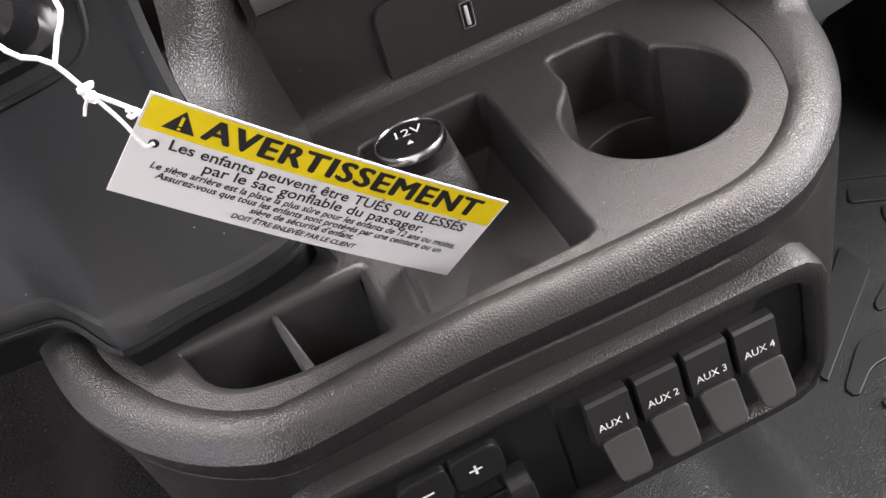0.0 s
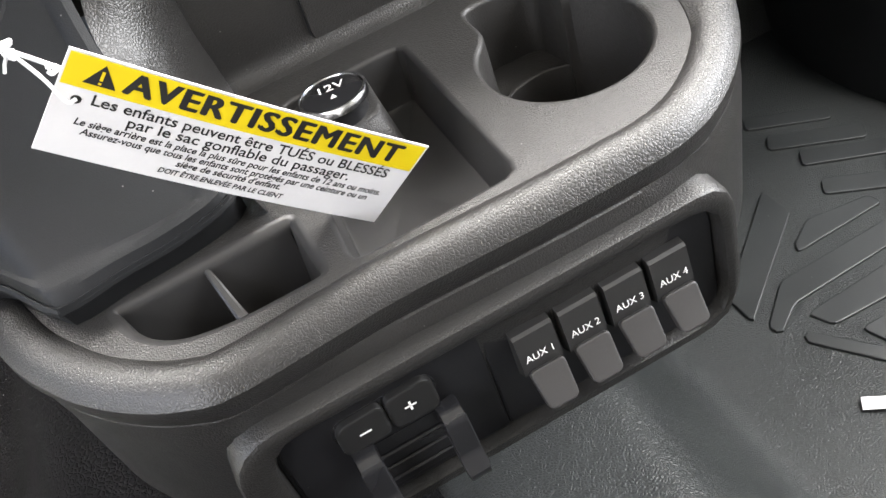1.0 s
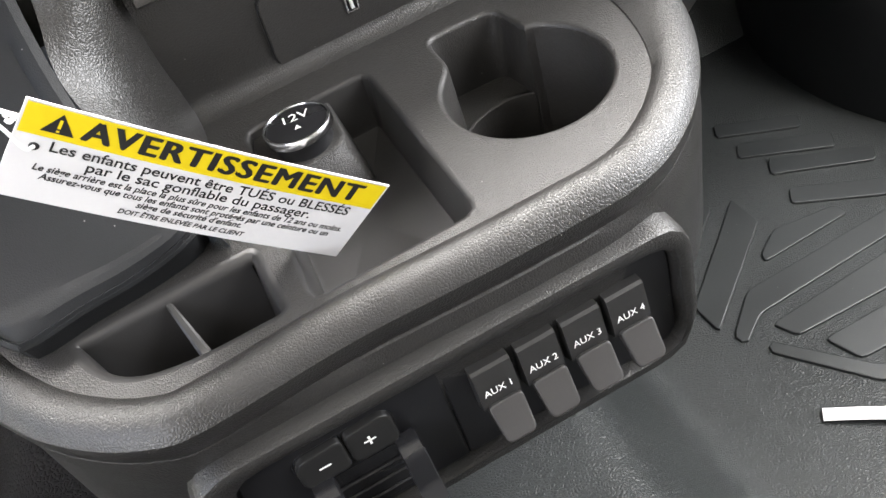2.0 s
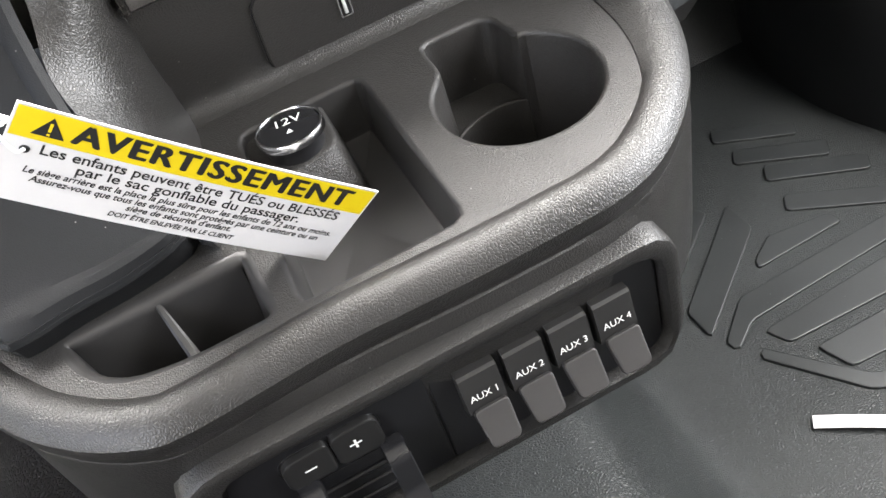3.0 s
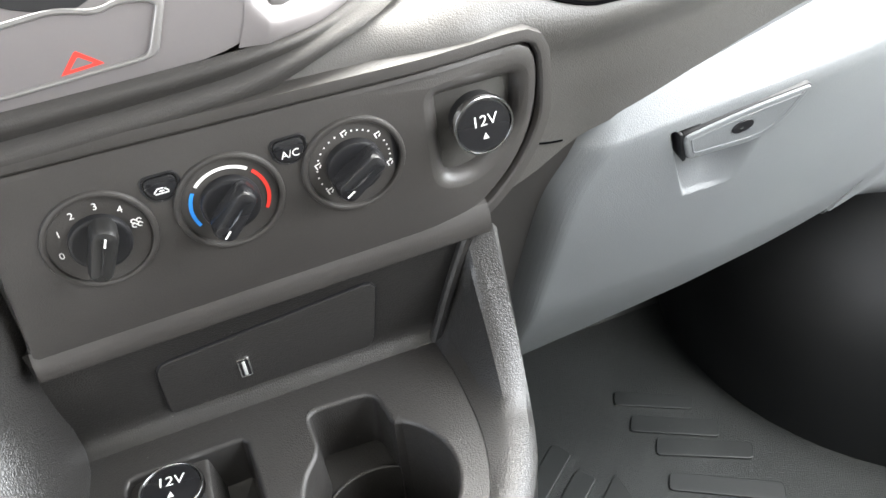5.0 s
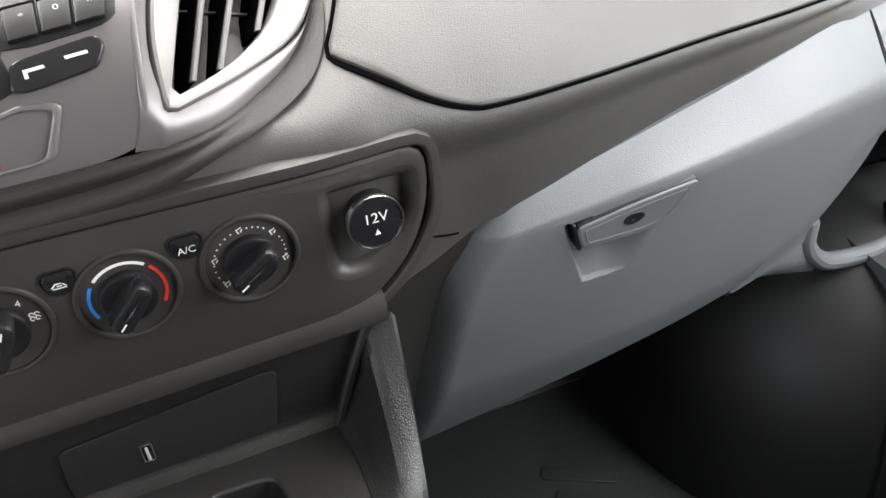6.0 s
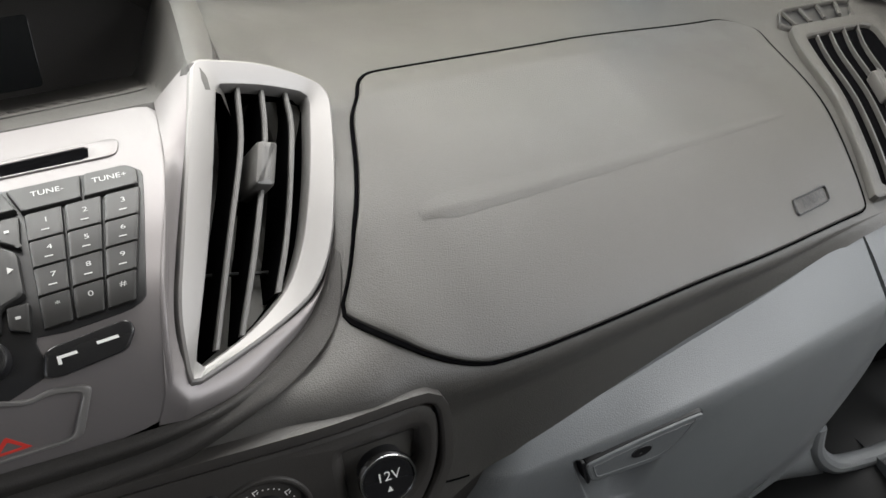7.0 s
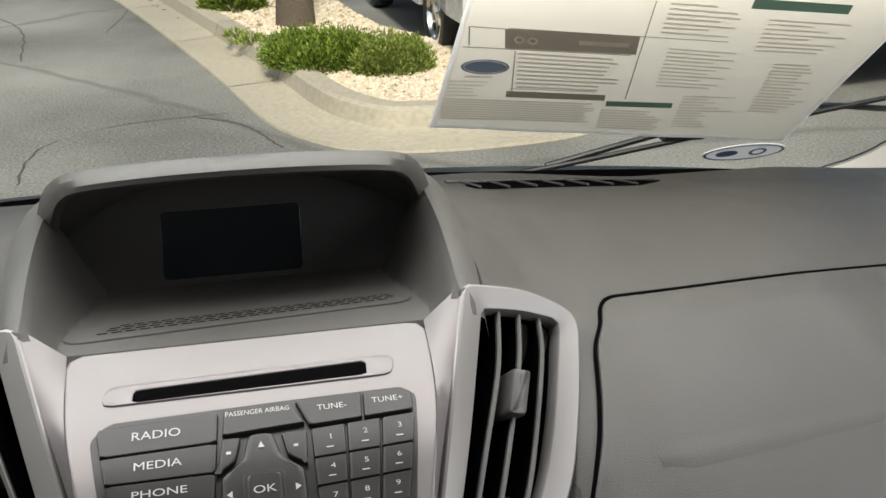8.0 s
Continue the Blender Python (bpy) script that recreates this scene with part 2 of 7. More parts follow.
def part(name, geometry, mat, parent, label="", smooth=30):
    """One mesh under a thing or a part; its shape is given in the place's own metres."""
    verts, faces = geometry
    ob = solid(name, verts, faces, mat, None, label, smooth)
    root = parent
    while root.parent:
        root = root.parent
    ob.parent = parent
    if parent is root:
        shift = HOME.get(root, Vector())
        ob.data.transform(Matrix.Translation(-shift))
    else:
        ob.data.transform(Matrix.Translation(-HOME.get(root, Vector())))
    return ob


def bridge(loops, closed=True, cap_first=False, cap_last=False):
    """Faces between loops of equal length; caps are fans round the middle."""
    n = len(loops[0])
    verts = [v for l in loops for v in l]
    faces = []
    for i in range(len(loops) - 1):
        for j in range(n if closed else n - 1):
            k = (j + 1) % n
            faces.append((i * n + j, i * n + k, (i + 1) * n + k, (i + 1) * n + j))
    for flag, i in ((cap_first, 0), (cap_last, len(loops) - 1)):
        if flag:
            verts.append(np.mean(np.array(loops[i]), 0))
            c = len(verts) - 1
            faces += [(i * n + j, i * n + (j + 1) % n, c) for j in range(n)]
    return verts, faces


def merged(*geometries):
    verts, faces = [], []
    for v, f in geometries:
        k = len(verts)
        verts += list(v)
        faces += [tuple(i + k for i in g) for g in f]
    return verts, faces


def welded(geometry):
    """The same faces with vertices in one place joined."""
    verts, faces, seen, back = [], [], {}, []
    for v in geometry[0]:
        key = tuple(round(float(c), 5) for c in v)
        if key not in seen:
            seen[key] = len(verts)
            verts.append(v)
        back.append(seen[key])
    return verts, [tuple(back[i] for i in f) for f in geometry[1]]


def lift(field, outline, h):
    return [field.at(u, v, h) for u, v in outline]


def plate(field, outline, h0, h1, bevel=0.0008, rings=1, dome=0.0):
    """A slab on a field with a rounded upper edge; rings of points inside let it follow a curved field."""
    o = np.array(outline)
    c = o.mean(0)
    loops = [lift(field, o, h0), lift(field, o, h1 - bevel), lift(field, shrink(o, bevel * 0.35), h1 - bevel * 0.3), lift(field, shrink(o, bevel), h1)]
    top = shrink(o, bevel)
    loops.append(lift(field, shrink(o, bevel * 1.8), h1))
    top = shrink(o, bevel * 1.8)
    for i in range(1, rings):
        f = 1 - i / rings
        loops.append(lift(field, c + (top - c) * f, h1 + dome * (1 - f * f)))
    v, f = bridge(loops, True)
    v = list(v) + [field.at(c[0], c[1], h1 + dome)]
    k = (len(loops) - 1) * len(o)
    f += [(k + j, k + (j + 1) % len(o), len(v) - 1) for j in range(len(o))]
    return v, f


def matched(outer, inner, n=72):
    a, b = even(outer, n), even(inner, n)
    def turn(p):
        return np.sum(p[:, 0] * np.roll(p[:, 1], -1) - p[:, 1] * np.roll(p[:, 0], -1)) > 0
    if turn(a) != turn(b):
        b = b[::-1]
    best = min(range(n), key=lambda k: np.sum((a - np.roll(b, -k, 0)) ** 2))
    return a, np.roll(b, -best, 0)


def collar(field, outer, inner, h0, h1, deep, bevel=0.001, n=72, h1_in=None):
    """A frame between two outlines: outer wall from h0, top at h1, inner wall down to deep."""
    a, b = matched(outer, inner, n)
    hi = h1 if h1_in is None else h1_in
    loops = [lift(field, a, h0), lift(field, a, h1 - bevel), lift(field, shrink(a, bevel * 0.35), h1 - bevel * 0.3), lift(field, shrink(a, bevel), h1),
             lift(field, shrink(b, -bevel), hi), lift(field, shrink(b, -bevel * 0.35), hi - bevel * 0.3), lift(field, b, hi - bevel), lift(field, b, deep)]
    return bridge(loops, True)


def slab(field, outline, h0, h1, bevel=0.001):
    """A flat slab of any outline with a rounded upper edge."""
    rows = [lift(field, outline, h0), lift(field, outline, h1 - bevel), lift(field, shrink(outline, bevel * 0.3), h1 - bevel * 0.3), lift(field, shrink(outline, bevel), h1)]
    return merged(bridge(rows), pierced(field, shrink(outline, bevel), [], h1))


def pierced(field, outer, holes, h=0.0):
    """A flat face with holes."""
    bm = bmesh.new()
    edges = []
    for loop in (outer, *holes):
        vs = [bm.verts.new(tuple(field.at(u, v, h))) for u, v in loop]
        edges += [bm.edges.new((vs[i], vs[(i + 1) % len(vs)])) for i in range(len(vs))]
    bmesh.ops.triangle_fill(bm, use_beauty=True, edges=edges)
    bm.verts.index_update()
    out = [tuple(v.co) for v in bm.verts], [tuple(v.index for v in f.verts) for f in bm.faces]
    bm.free()
    return out


def well(field, outline, depth, lip=0.002, taper=0.0, base=True, n=60, h=0.0):
    """The walls and floor of a hollow below a hole, with a rounded lip."""
    o = even(outline, n)
    loops = [lift(field, shrink(o, lip * math.sin(a)), h - lip * (1 - math.cos(a))) for a in np.linspace(0, math.pi / 2, 6)]
    loops.append(lift(field, shrink(o, lip + taper), h - depth + 0.003))
    loops.append(lift(field, shrink(o, lip + taper + 0.001), h - depth + 0.0008))
    loops.append(lift(field, shrink(o, lip + taper + 0.003), h - depth))
    return bridge(loops, True, False, base)


def tube(points, r, n=8, smooth_points=0):
    p = spline(points, smooth_points) if smooth_points else np.array(points, float)
    rs = [r] * len(p) if np.isscalar(r) else np.interp(np.linspace(0, 1, len(p)), np.linspace(0, 1, len(r)), r)
    loops, side = [], None
    for i in range(len(p)):
        t = p[min(i + 1, len(p) - 1)] - p[max(i - 1, 0)]
        t = t / max(np.linalg.norm(t), 1e-9)
        if side is None:
            side = np.cross(t, (0.13, 0.31, 0.94))
        side = side - t * (side @ t)
        side /= np.linalg.norm(side)
        up = np.cross(t, side)
        loops.append([p[i] + rs[i] * (math.cos(a) * side + math.sin(a) * up) for a in np.linspace(0, 2 * math.pi, n, endpoint=False)])
    return bridge(loops, True, True, True)


def sheet(fn, us, vs):
    return bridge([[fn(u, v) for v in vs] for u in us], False)


def thick_sheet(fn, us, vs, back):
    """A curved panel with thickness: back is the vector from its face to its rear."""
    b = np.array(back, float)
    front = [[np.array(fn(u, v)) for v in vs] for u in us]
    rear = [[p + b for p in row] for row in front]
    n, m = len(us), len(vs)
    verts = [p for row in front for p in row] + [p for row in rear for p in row]
    faces = []
    for i in range(n - 1):
        for j in range(m - 1):
            q = (i * m + j, (i + 1) * m + j, (i + 1) * m + j + 1, i * m + j + 1)
            faces += [q, tuple(n * m + k for k in reversed(q))]
    rim = [i * m for i in range(n)] + [(n - 1) * m + j for j in range(1, m)] + [i * m + m - 1 for i in range(n - 2, -1, -1)] + [j for j in range(m - 2, 0, -1)]
    faces += [(a, b2, n * m + b2, n * m + a) for a, b2 in zip(rim, rim[1:] + rim[:1])]
    return verts, faces


def box(lo, hi, bevel=0.0):
    """A block with rounded upright and level edges."""
    (x0, y0, z0), (x1, y1, z1) = lo, hi
    f = Plane((0, 0, 0), (1, 0, 0), (0, 1, 0))
    o = rounded([(x0, y0), (x1, y0), (x1, y1), (x0, y1)], max(bevel, 1e-4), 3)
    b = max(bevel, 1e-4)
    loops = [lift(f, shrink(o, b), z0), lift(f, shrink(o, b * 0.3), z0 + b * 0.3), lift(f, o, z0 + b), lift(f, o, z1 - b), lift(f, shrink(o, b * 0.3), z1 - b * 0.3), lift(f, shrink(o, b), z1)]
    return bridge(loops, True, True, True)


def lettering(text, field, u, v, size, h, angle=0.0, align="CENTER", slant=0.0, stretch=1.0, bold=0.0, spacing=1.0, mirror=False):
    """Words laid on a field, centred at (u, v)."""
    cu = bpy.data.curves.new("text", "FONT")
    cu.body, cu.size, cu.align_x, cu.align_y, cu.shear, cu.offset = text, size, align, "CENTER", slant, bold
    cu.resolution_u, cu.space_character = 3, spacing
    ob = bpy.data.objects.new("text", cu)
    me = ob.to_mesh().copy()
    ob.to_mesh_clear()
    bpy.data.objects.remove(ob)
    ca, sa = math.cos(radians(angle)), math.sin(radians(angle))
    verts = []
    for p in me.vertices:
        a, b = p.co.x * stretch * (-1 if mirror else 1), p.co.y
        verts.append(field.at(u + a * ca - b * sa, v + a * sa + b * ca, h))
    faces = [tuple(f.vertices) for f in me.polygons]
    bpy.data.meshes.remove(me)
    return verts, faces


def bar(field, u, v, w, t, h, angle=0.0):
    ca, sa = math.cos(radians(angle)), math.sin(radians(angle))
    pts = [(u + a * ca - b * sa, v + a * sa + b * ca) for a, b in ((-w / 2, -t / 2), (w / 2, -t / 2), (w / 2, t / 2), (-w / 2, t / 2))]
    return [field.at(a, b, h) for a, b in pts], [(0, 1, 2, 3)]
# ---- ground and cab shell ----
GROUND = -0.65


def smooth(a, b, x):
    t = min(1, max(0, (x - a) / (b - a)))
    return t * t * (3 - 2 * t)


def cab_floor(x, y):
    hump = 0.13 * (1 - smooth(0.060, 0.172, x)) * smooth(-0.40, -0.28, x)
    toe = 0.45 * smooth(0.72, 1.05, y)
    return (x, y, hump + toe)


floor_ob = solid("floor", *thick_sheet(cab_floor, np.linspace(-0.9, 0.9, 145), np.linspace(-1.2, 1.05, 60), (0, 0, -0.03)), M_VINYL)
tagged(floor_ob, "pebbled dark vinyl cab floor with a raised tunnel", "floor", kind="structure")

M_CARPET = surface("black loop carpet", (0.006, 0.0058, 0.0062), 0.95, grain=0.8, grain_size=0.004, dust=0.8, specular=0.1)
part("carpet", thick_sheet(lambda x, y: (x, y, cab_floor(x, y)[2] + 0.004), np.linspace(-0.86, -0.060, 129), np.linspace(-1.15, 1.04, 60), (0, 0, -0.003)), M_CARPET, floor_ob, "black carpet on the driver's side")

# cab sides with window openings; unseen roof and bulkhead, pale to bounce fill light


def cab_side(name, x, label, hole):
    outer = [(-1.2, 0.0), (1.05, 0.0), (1.12, 0.5), (0.98, 0.72), (0.30, 1.42), (-1.2, 1.42)]
    field = Plane((x, 0, 0), (0, 1, 0), (0, 0, 1))
    back = Plane((x + math.copysign(0.05, x), 0, 0), (0, 1, 0), (0, 0, 1))
    a, b = pierced(field, outer, [hole]), pierced(back, outer, [hole])
    rim = bridge([lift(field, hole, 0), lift(back, hole, 0)])
    edge = bridge([lift(field, outer, 0), lift(back, outer, 0)])
    return tagged(solid(name, *merged(a, b, rim, edge), M_LINER, smooth=0), label, "wall", kind="structure")


cab_side("wall_passenger", 0.86, "pale grey lined cab side with a window opening", rounded([(-0.45, 0.52), (0.62, 0.52), (0.60, 0.70), (0.16, 1.28), (-0.45, 1.28)], 0.05))
cab_side("wall_driver", -0.86, "pale grey lined cab side with a driver window opening", rounded([(-0.55, 0.56), (0.66, 0.56), (0.64, 0.70), (0.20, 1.30), (-0.55, 1.30)], 0.06))
tagged(solid("ceiling", *thick_sheet(lambda x, y: (x, y, 1.42 - 0.03 * (x / 0.9) ** 2), np.linspace(-0.92, 0.92, 13), np.linspace(-1.25, 0.32, 9), (0, 0, 0.03)), M_LINER), "pale grey fabric headliner", "ceiling", kind="structure")
# unseen panel added along the upper glass to keep sky light off the fascia
tagged(solid("header_light_block", *thick_sheet(lambda x, t: (x, 0.29 + 0.31 * t, 1.425 - 0.03 * (x / 0.9) ** 2 * (1 - t) - 0.275 * t), np.linspace(-0.90, 0.90, 13), np.linspace(0, 1, 7), (0, 0.012, 0.012)), M_LINER), "unseen pale grey panel added to block light from the upper windscreen", "ceiling", kind="structure")
tagged(solid("wall_rear", *box((-0.92, -1.28, 0.0), (0.92, -1.21, 1.42), 0.005), M_BULKHEAD), "unseen rear wall, pale grey to bounce fill light forward", "wall", kind="structure")
tagged(solid("firewall", *box((-0.92, 1.06, -0.1), (0.92, 1.10, 0.52), 0.005), M_DARKCLOTH), "dark padded bulkhead ahead of the footwell", "wall", kind="structure")


# ---- dash pad ----
def dash_skin():
    us = np.concatenate([np.linspace(-0.40, -0.15, 8), np.linspace(-0.145, -0.105, 9), np.linspace(-0.1, 0.12, 12), np.linspace(0.125, 0.70, 64), np.linspace(0.72, 0.88, 9)])
    vs = np.linspace(0.0, 0.42, 64)
    return sheet(lambda u, v: DASH.at(u, v), us, vs)


dash = thing("dashboard", (0.3, 0.7, 0.45), "dark grey soft-grained van dashboard pad", "dashboard")
part("dash_skin", dash_skin(), M_DASH, dash)
AIRBAG = rounded([(0.1714, 0.1616), (0.1832, 0.1443), (0.1966, 0.1302), (0.2124, 0.1216), (0.2305, 0.1161), (0.2613, 0.1133), (0.333, 0.1115), (0.489, 0.1125), (0.578, 0.1130), (0.600, 0.165), (0.6212, 0.208), (0.640, 0.262), (0.626, 0.3035), (0.4258, 0.3015), (0.240, 0.304), (0.211, 0.2121), (0.1872, 0.1755)],
                 [0.004, 0.01, 0.01, 0.012, 0.012, 0.012, 0.03, 0.03, 0.006, 0.03, 0.03, 0.02, 0.02, 0.03, 0.012, 0.03, 0.03], 5)
part("airbag_door", plate(DASH, even(AIRBAG, 200), -0.004, 0.0028, 0.002, 26), M_DASH, dash, "wide grained airbag cover with a fine seam all round")
gap = collar(DASH, shrink(even(AIRBAG, 200), -0.0025), even(AIRBAG, 200), 0.0002, 0.0014, -0.004, 0.0003, 200)
part("airbag_seam", gap, M_SHADE_BLACK, dash, "dark shadow gap round the cover")

# ---- glovebox ----
glove = thing("glovebox", (0.38, 0.5, 0.33), "light blue-grey grained glovebox below the dash", "glovebox")
G_TOP = spline([(0.250, 0.476, 0.499), (0.33, 0.490, 0.508), (0.45, 0.510, 0.522), (0.52, 0.527, 0.527), (0.569, 0.541, 0.529)], 120)
G_CREASE = spline([(0.233, 0.480), (0.308, 0.485), (0.348, 0.4885), (0.392, 0.489), (0.442, 0.488), (0.497, 0.486), (0.577, 0.479)], 120)
G_LOW = spline([(0.190, 0.236), (0.232, 0.256), (0.275, 0.273), (0.320, 0.289), (0.370, 0.304), (0.425, 0.309), (0.475, 0.313)], 120)
G_LEFT = spline([(0.190, 0.236), (0.195, 0.300), (0.201, 0.352), (0.208, 0.400), (0.217, 0.448), (0.233, 0.480)], 60)
G_RIGHT = spline([(0.475, 0.313), (0.508, 0.340), (0.536, 0.374), (0.556, 0.408), (0.574, 0.444), (0.577, 0.479)], 60)


def glove_depth(x, z):
    return 0.470 + 0.20 * (0.482 - z) + 0.038 * max(0.0, (x - 0.34) / 0.23) ** 1.6 + 0.9 * max(0.0, 0.345 - z) ** 1.5


LATCH_AT = (0.355, 0.4774, 0.445)


def scoop_depth(x, z):
    """The hollow under the latch: deep beside the latch, running out below."""
    u, v = x - LATCH_AT[0], (z - LATCH_AT[2]) * 1.02
    if not (-0.062 < u < 0.012 and -0.034 < v < 0.034):
        return 0.0
    left = -0.0405 - 0.0199 * (v + 0.0270) / 0.057
    f = smooth(left - 0.0015, left + 0.0015, u) * (1 - smooth(-0.022, 0.006, u - 0.3 * v)) * smooth(-0.0285, -0.0255, v)
    return 0.015 * f * smooth(-0.040, 0.006, v)


def glove_patch(i, j):
    u, v = i / 119, j / 59
    p = (1 - v) * G_LOW[i] + v * G_CREASE[i] + (1 - u) * G_LEFT[j] + u * G_RIGHT[j]
    p = p - ((1 - u) * (1 - v) * G_LOW[0] + u * (1 - v) * G_LOW[-1] + (1 - u) * v * G_CREASE[0] + u * v * G_CREASE[-1])
    return np.array((p[0], glove_depth(p[0], p[1]) + 0.016 * max(0.0, 1 - u / 0.07) ** 2, p[1]))


def glove_face():
    grid = []
    for i in range(120):
        col = [glove_patch(i, j) for j in range(55)]
        a, c = glove_patch(i, 55), glove_patch(i, 59)
        b = c * 0.86 + G_TOP[i] * 0.14
        for t in np.linspace(0, 1, 7):
            col.append((1 - t) ** 2 * a + 2 * t * (1 - t) * c + t * t * b)
        for t in np.linspace(0.24, 1, 8):
            col.append(c * (1 - t) + G_TOP[i] * t)
        grid.append(col)
    fine = []
    for i in range(119):
        for k in (0.0, 0.2, 0.4, 0.6, 0.8):
            fine.append([p * (1 - k) + q * k for p, q in zip(grid[i], grid[i + 1])])
    fine.append(grid[-1])
    fine = [[p * (1 - k) + q * k for p, q in zip(col, col[1:]) for k in (0.0, 0.33, 0.67)] + [col[-1]] for col in fine]
    fine = [[p + np.array((0.0, scoop_depth(p[0], p[2]), 0.0)) for p in col] for col in fine]
    n, m = len(fine), len(fine[0])
    v, f = bridge(fine, False)
    rim = [i * m for i in range(n)] + [(n - 1) * m + j for j in range(1, m)] + [i * m + m - 1 for i in range(n - 2, -1, -1)] + [j for j in range(m - 2, 0, -1)]
    wall = bridge([[v[k] for k in rim], [np.array(v[k]) + np.array((0.0, 0.03, 0.0)) for k in rim]], True)
    return merged((v, f), wall)


part("door_panel", glove_face(), M_GLOVE, glove)
part("dash_tongue", thick_sheet(lambda x, z: (x, glove_depth(x, min(z, 0.48)) + 0.012, z), np.linspace(0.14, 0.30, 20), np.linspace(0.22, 0.500, 24), (0, 0.01, 0)), M_PANEL, dash, "dark lower tongue of the dash beside the glovebox")

part("dash_joint", tube([DASH.at(u, 0.0230 - 0.016 * t, 0.0002) for t, u in zip(np.linspace(0, 1, 8), np.linspace(0.1975, 0.2240, 8))], 0.0006, 6), M_SHADE_BLACK, dash, "fine joint line")

# ---- silver fascia ----
fascia = thing("centre_fascia", (CX, 0.5, 0.6), "silver painted centre fascia with radio keypad", "fascia")
FASCIA_EDGE = [(-0.090, 0.418), (0.01, 0.4195), (0.110, 0.418), (0.104, 0.34), (0.088, 0.19), (0.082, 0.10), (0.078, 0.048), (0.045, 0.036), (0.01, 0.035), (-0.025, 0.036), (-0.058, 0.048), (-0.062, 0.10), (-0.068, 0.19), (-0.084, 0.34)]
part("panel", plate(FASCIA, even(rounded(FASCIA_EDGE, 0.012), 120), -0.01, 0.0, 0.0015, 24), M_SILVER, fascia)

# ---- lower console ----
TRAY_Z = 0.405
TRAY = Plane((0, 0, TRAY_Z), (1, 0, 0), (0, 1, 0))
console = thing("lower_console", (0.0, 0.4, 0.0), "charcoal grained plastic lower console with storage tray", "console")

RIM = spline([(-0.205, 0.470), (-0.182, 0.375), (-0.163, 0.336), (-0.144, 0.314), (-0.124, 0.299), (-0.1045, 0.2925), (-0.038, 0.290), (0.0305, 0.288), (0.072, 0.291), (0.107, 0.308), (0.133, 0.334), (0.152, 0.368), (0.164, 0.410), (0.171, 0.452)], 110)


def side_of(path):
    t = np.gradient(path, axis=0)
    t /= np.linalg.norm(t, axis=1, keepdims=True)
    return np.stack([t[:, 1], -t[:, 0]], 1)


RIM_OUT = side_of(RIM)


def fin_rise(x, y):
    return 0.067 * min(1.0, max(0.0, (y - 0.383) / 0.069)) ** 1.35 if x > 0.1 else 0.0


def fin_foot(x, y):
    return min(1.0, max(0.0, (y - 0.330) / 0.118)) if x > 0.1 else 0.0


def rim_shift(x):
    """How far the soft roll of the rim swings out at both ends of the console."""
    return 0.009 * (1 - smooth(-0.150, -0.030, x)) + 0.0050 * smooth(0.050, 0.100, x)


# the roll from the tray's joint over the crest to the parting line, in front and along the upright fin
ROLL = [(-0.0198, -0.0120), (-0.0193, -0.0006), (-0.0186, 0.0006), (-0.0165, 0.0018), (-0.0140, 0.0027), (-0.0108, 0.0028), (-0.0064, 0.0018), (-0.0026, -0.0008), (0.0004, -0.0050), (0.0006, -0.0095), (-0.0012, -0.0156)]
FIN = [(-0.0385, -0.0120), (-0.0378, -0.0006), (-0.0370, 0.0010), (-0.0330, 0.0060), (-0.0205, 0.0370), (-0.0138, 0.0655), (-0.0120, 0.0690), (-0.0095, 0.0697), (0.0030, 0.0692), (0.0052, 0.0660), (0.0052, -0.0156)]
SKIRT = [(-0.0010, -0.0162), (-0.0002, -0.0168), (0.0016, -0.0225), (0.0040, -0.0300), (0.0050, -0.0400), (0.0040, -0.0950), (0.0000, -0.1060), (-0.0140, -0.1100), (-0.0600, -0.1140), (-0.1100, -0.1400), (-0.1200, -0.4100)]


def shell():
    loops = []
    for k in range(len(ROLL) + len(SKIRT)):
        loop = []
        for p, o in zip(RIM, RIM_OUT):
            rise = fin_rise(*p) / 0.067
            out = rim_shift(p[0])
            if k < 4:
                foot = fin_foot(*p) if k < 3 else 0.5 * (fin_foot(*p) + rise)
                d = (ROLL[k][0] + out) * (1 - foot) + FIN[k][0] * foot
                dz = ROLL[k][1] * (1 - rise) + FIN[k][1] * rise
            elif k < len(ROLL):
                d = (ROLL[k][0] + out) * (1 - rise) + FIN[k][0] * rise
                d -= 0.0055 * fin_foot(*p) * (1 - rise) if k in (4, 5, 6) else 0.0
                dz = ROLL[k][1] * (1 - rise) + FIN[k][1] * rise
            else:
                d, dz = SKIRT[k - len(ROLL)]
                d += (out * (1 - rise) + 0.0048 * rise) * max(0.0, 1 - (k - len(ROLL)) / 4)
            q = p + o * d
            loop.append((q[0], q[1], TRAY_Z + dz))
        loops.append(loop)
    return bridge(loops, False)


part("shell", shell(), M_CONSOLE, console, "grained outer shell with a soft rounded rim")
part("fin_bead", tube([(0.1345, 0.4500, 0.4040), (0.1440, 0.4500, 0.4330), (0.1555, 0.4500, 0.4640), (0.1600, 0.4500, 0.4735), (0.1650, 0.4500, 0.4765), (0.1700, 0.4505, 0.4770)], 0.0034, 10, 40), M_CONSOLE, console, "rounded bead where the fin meets the dash")

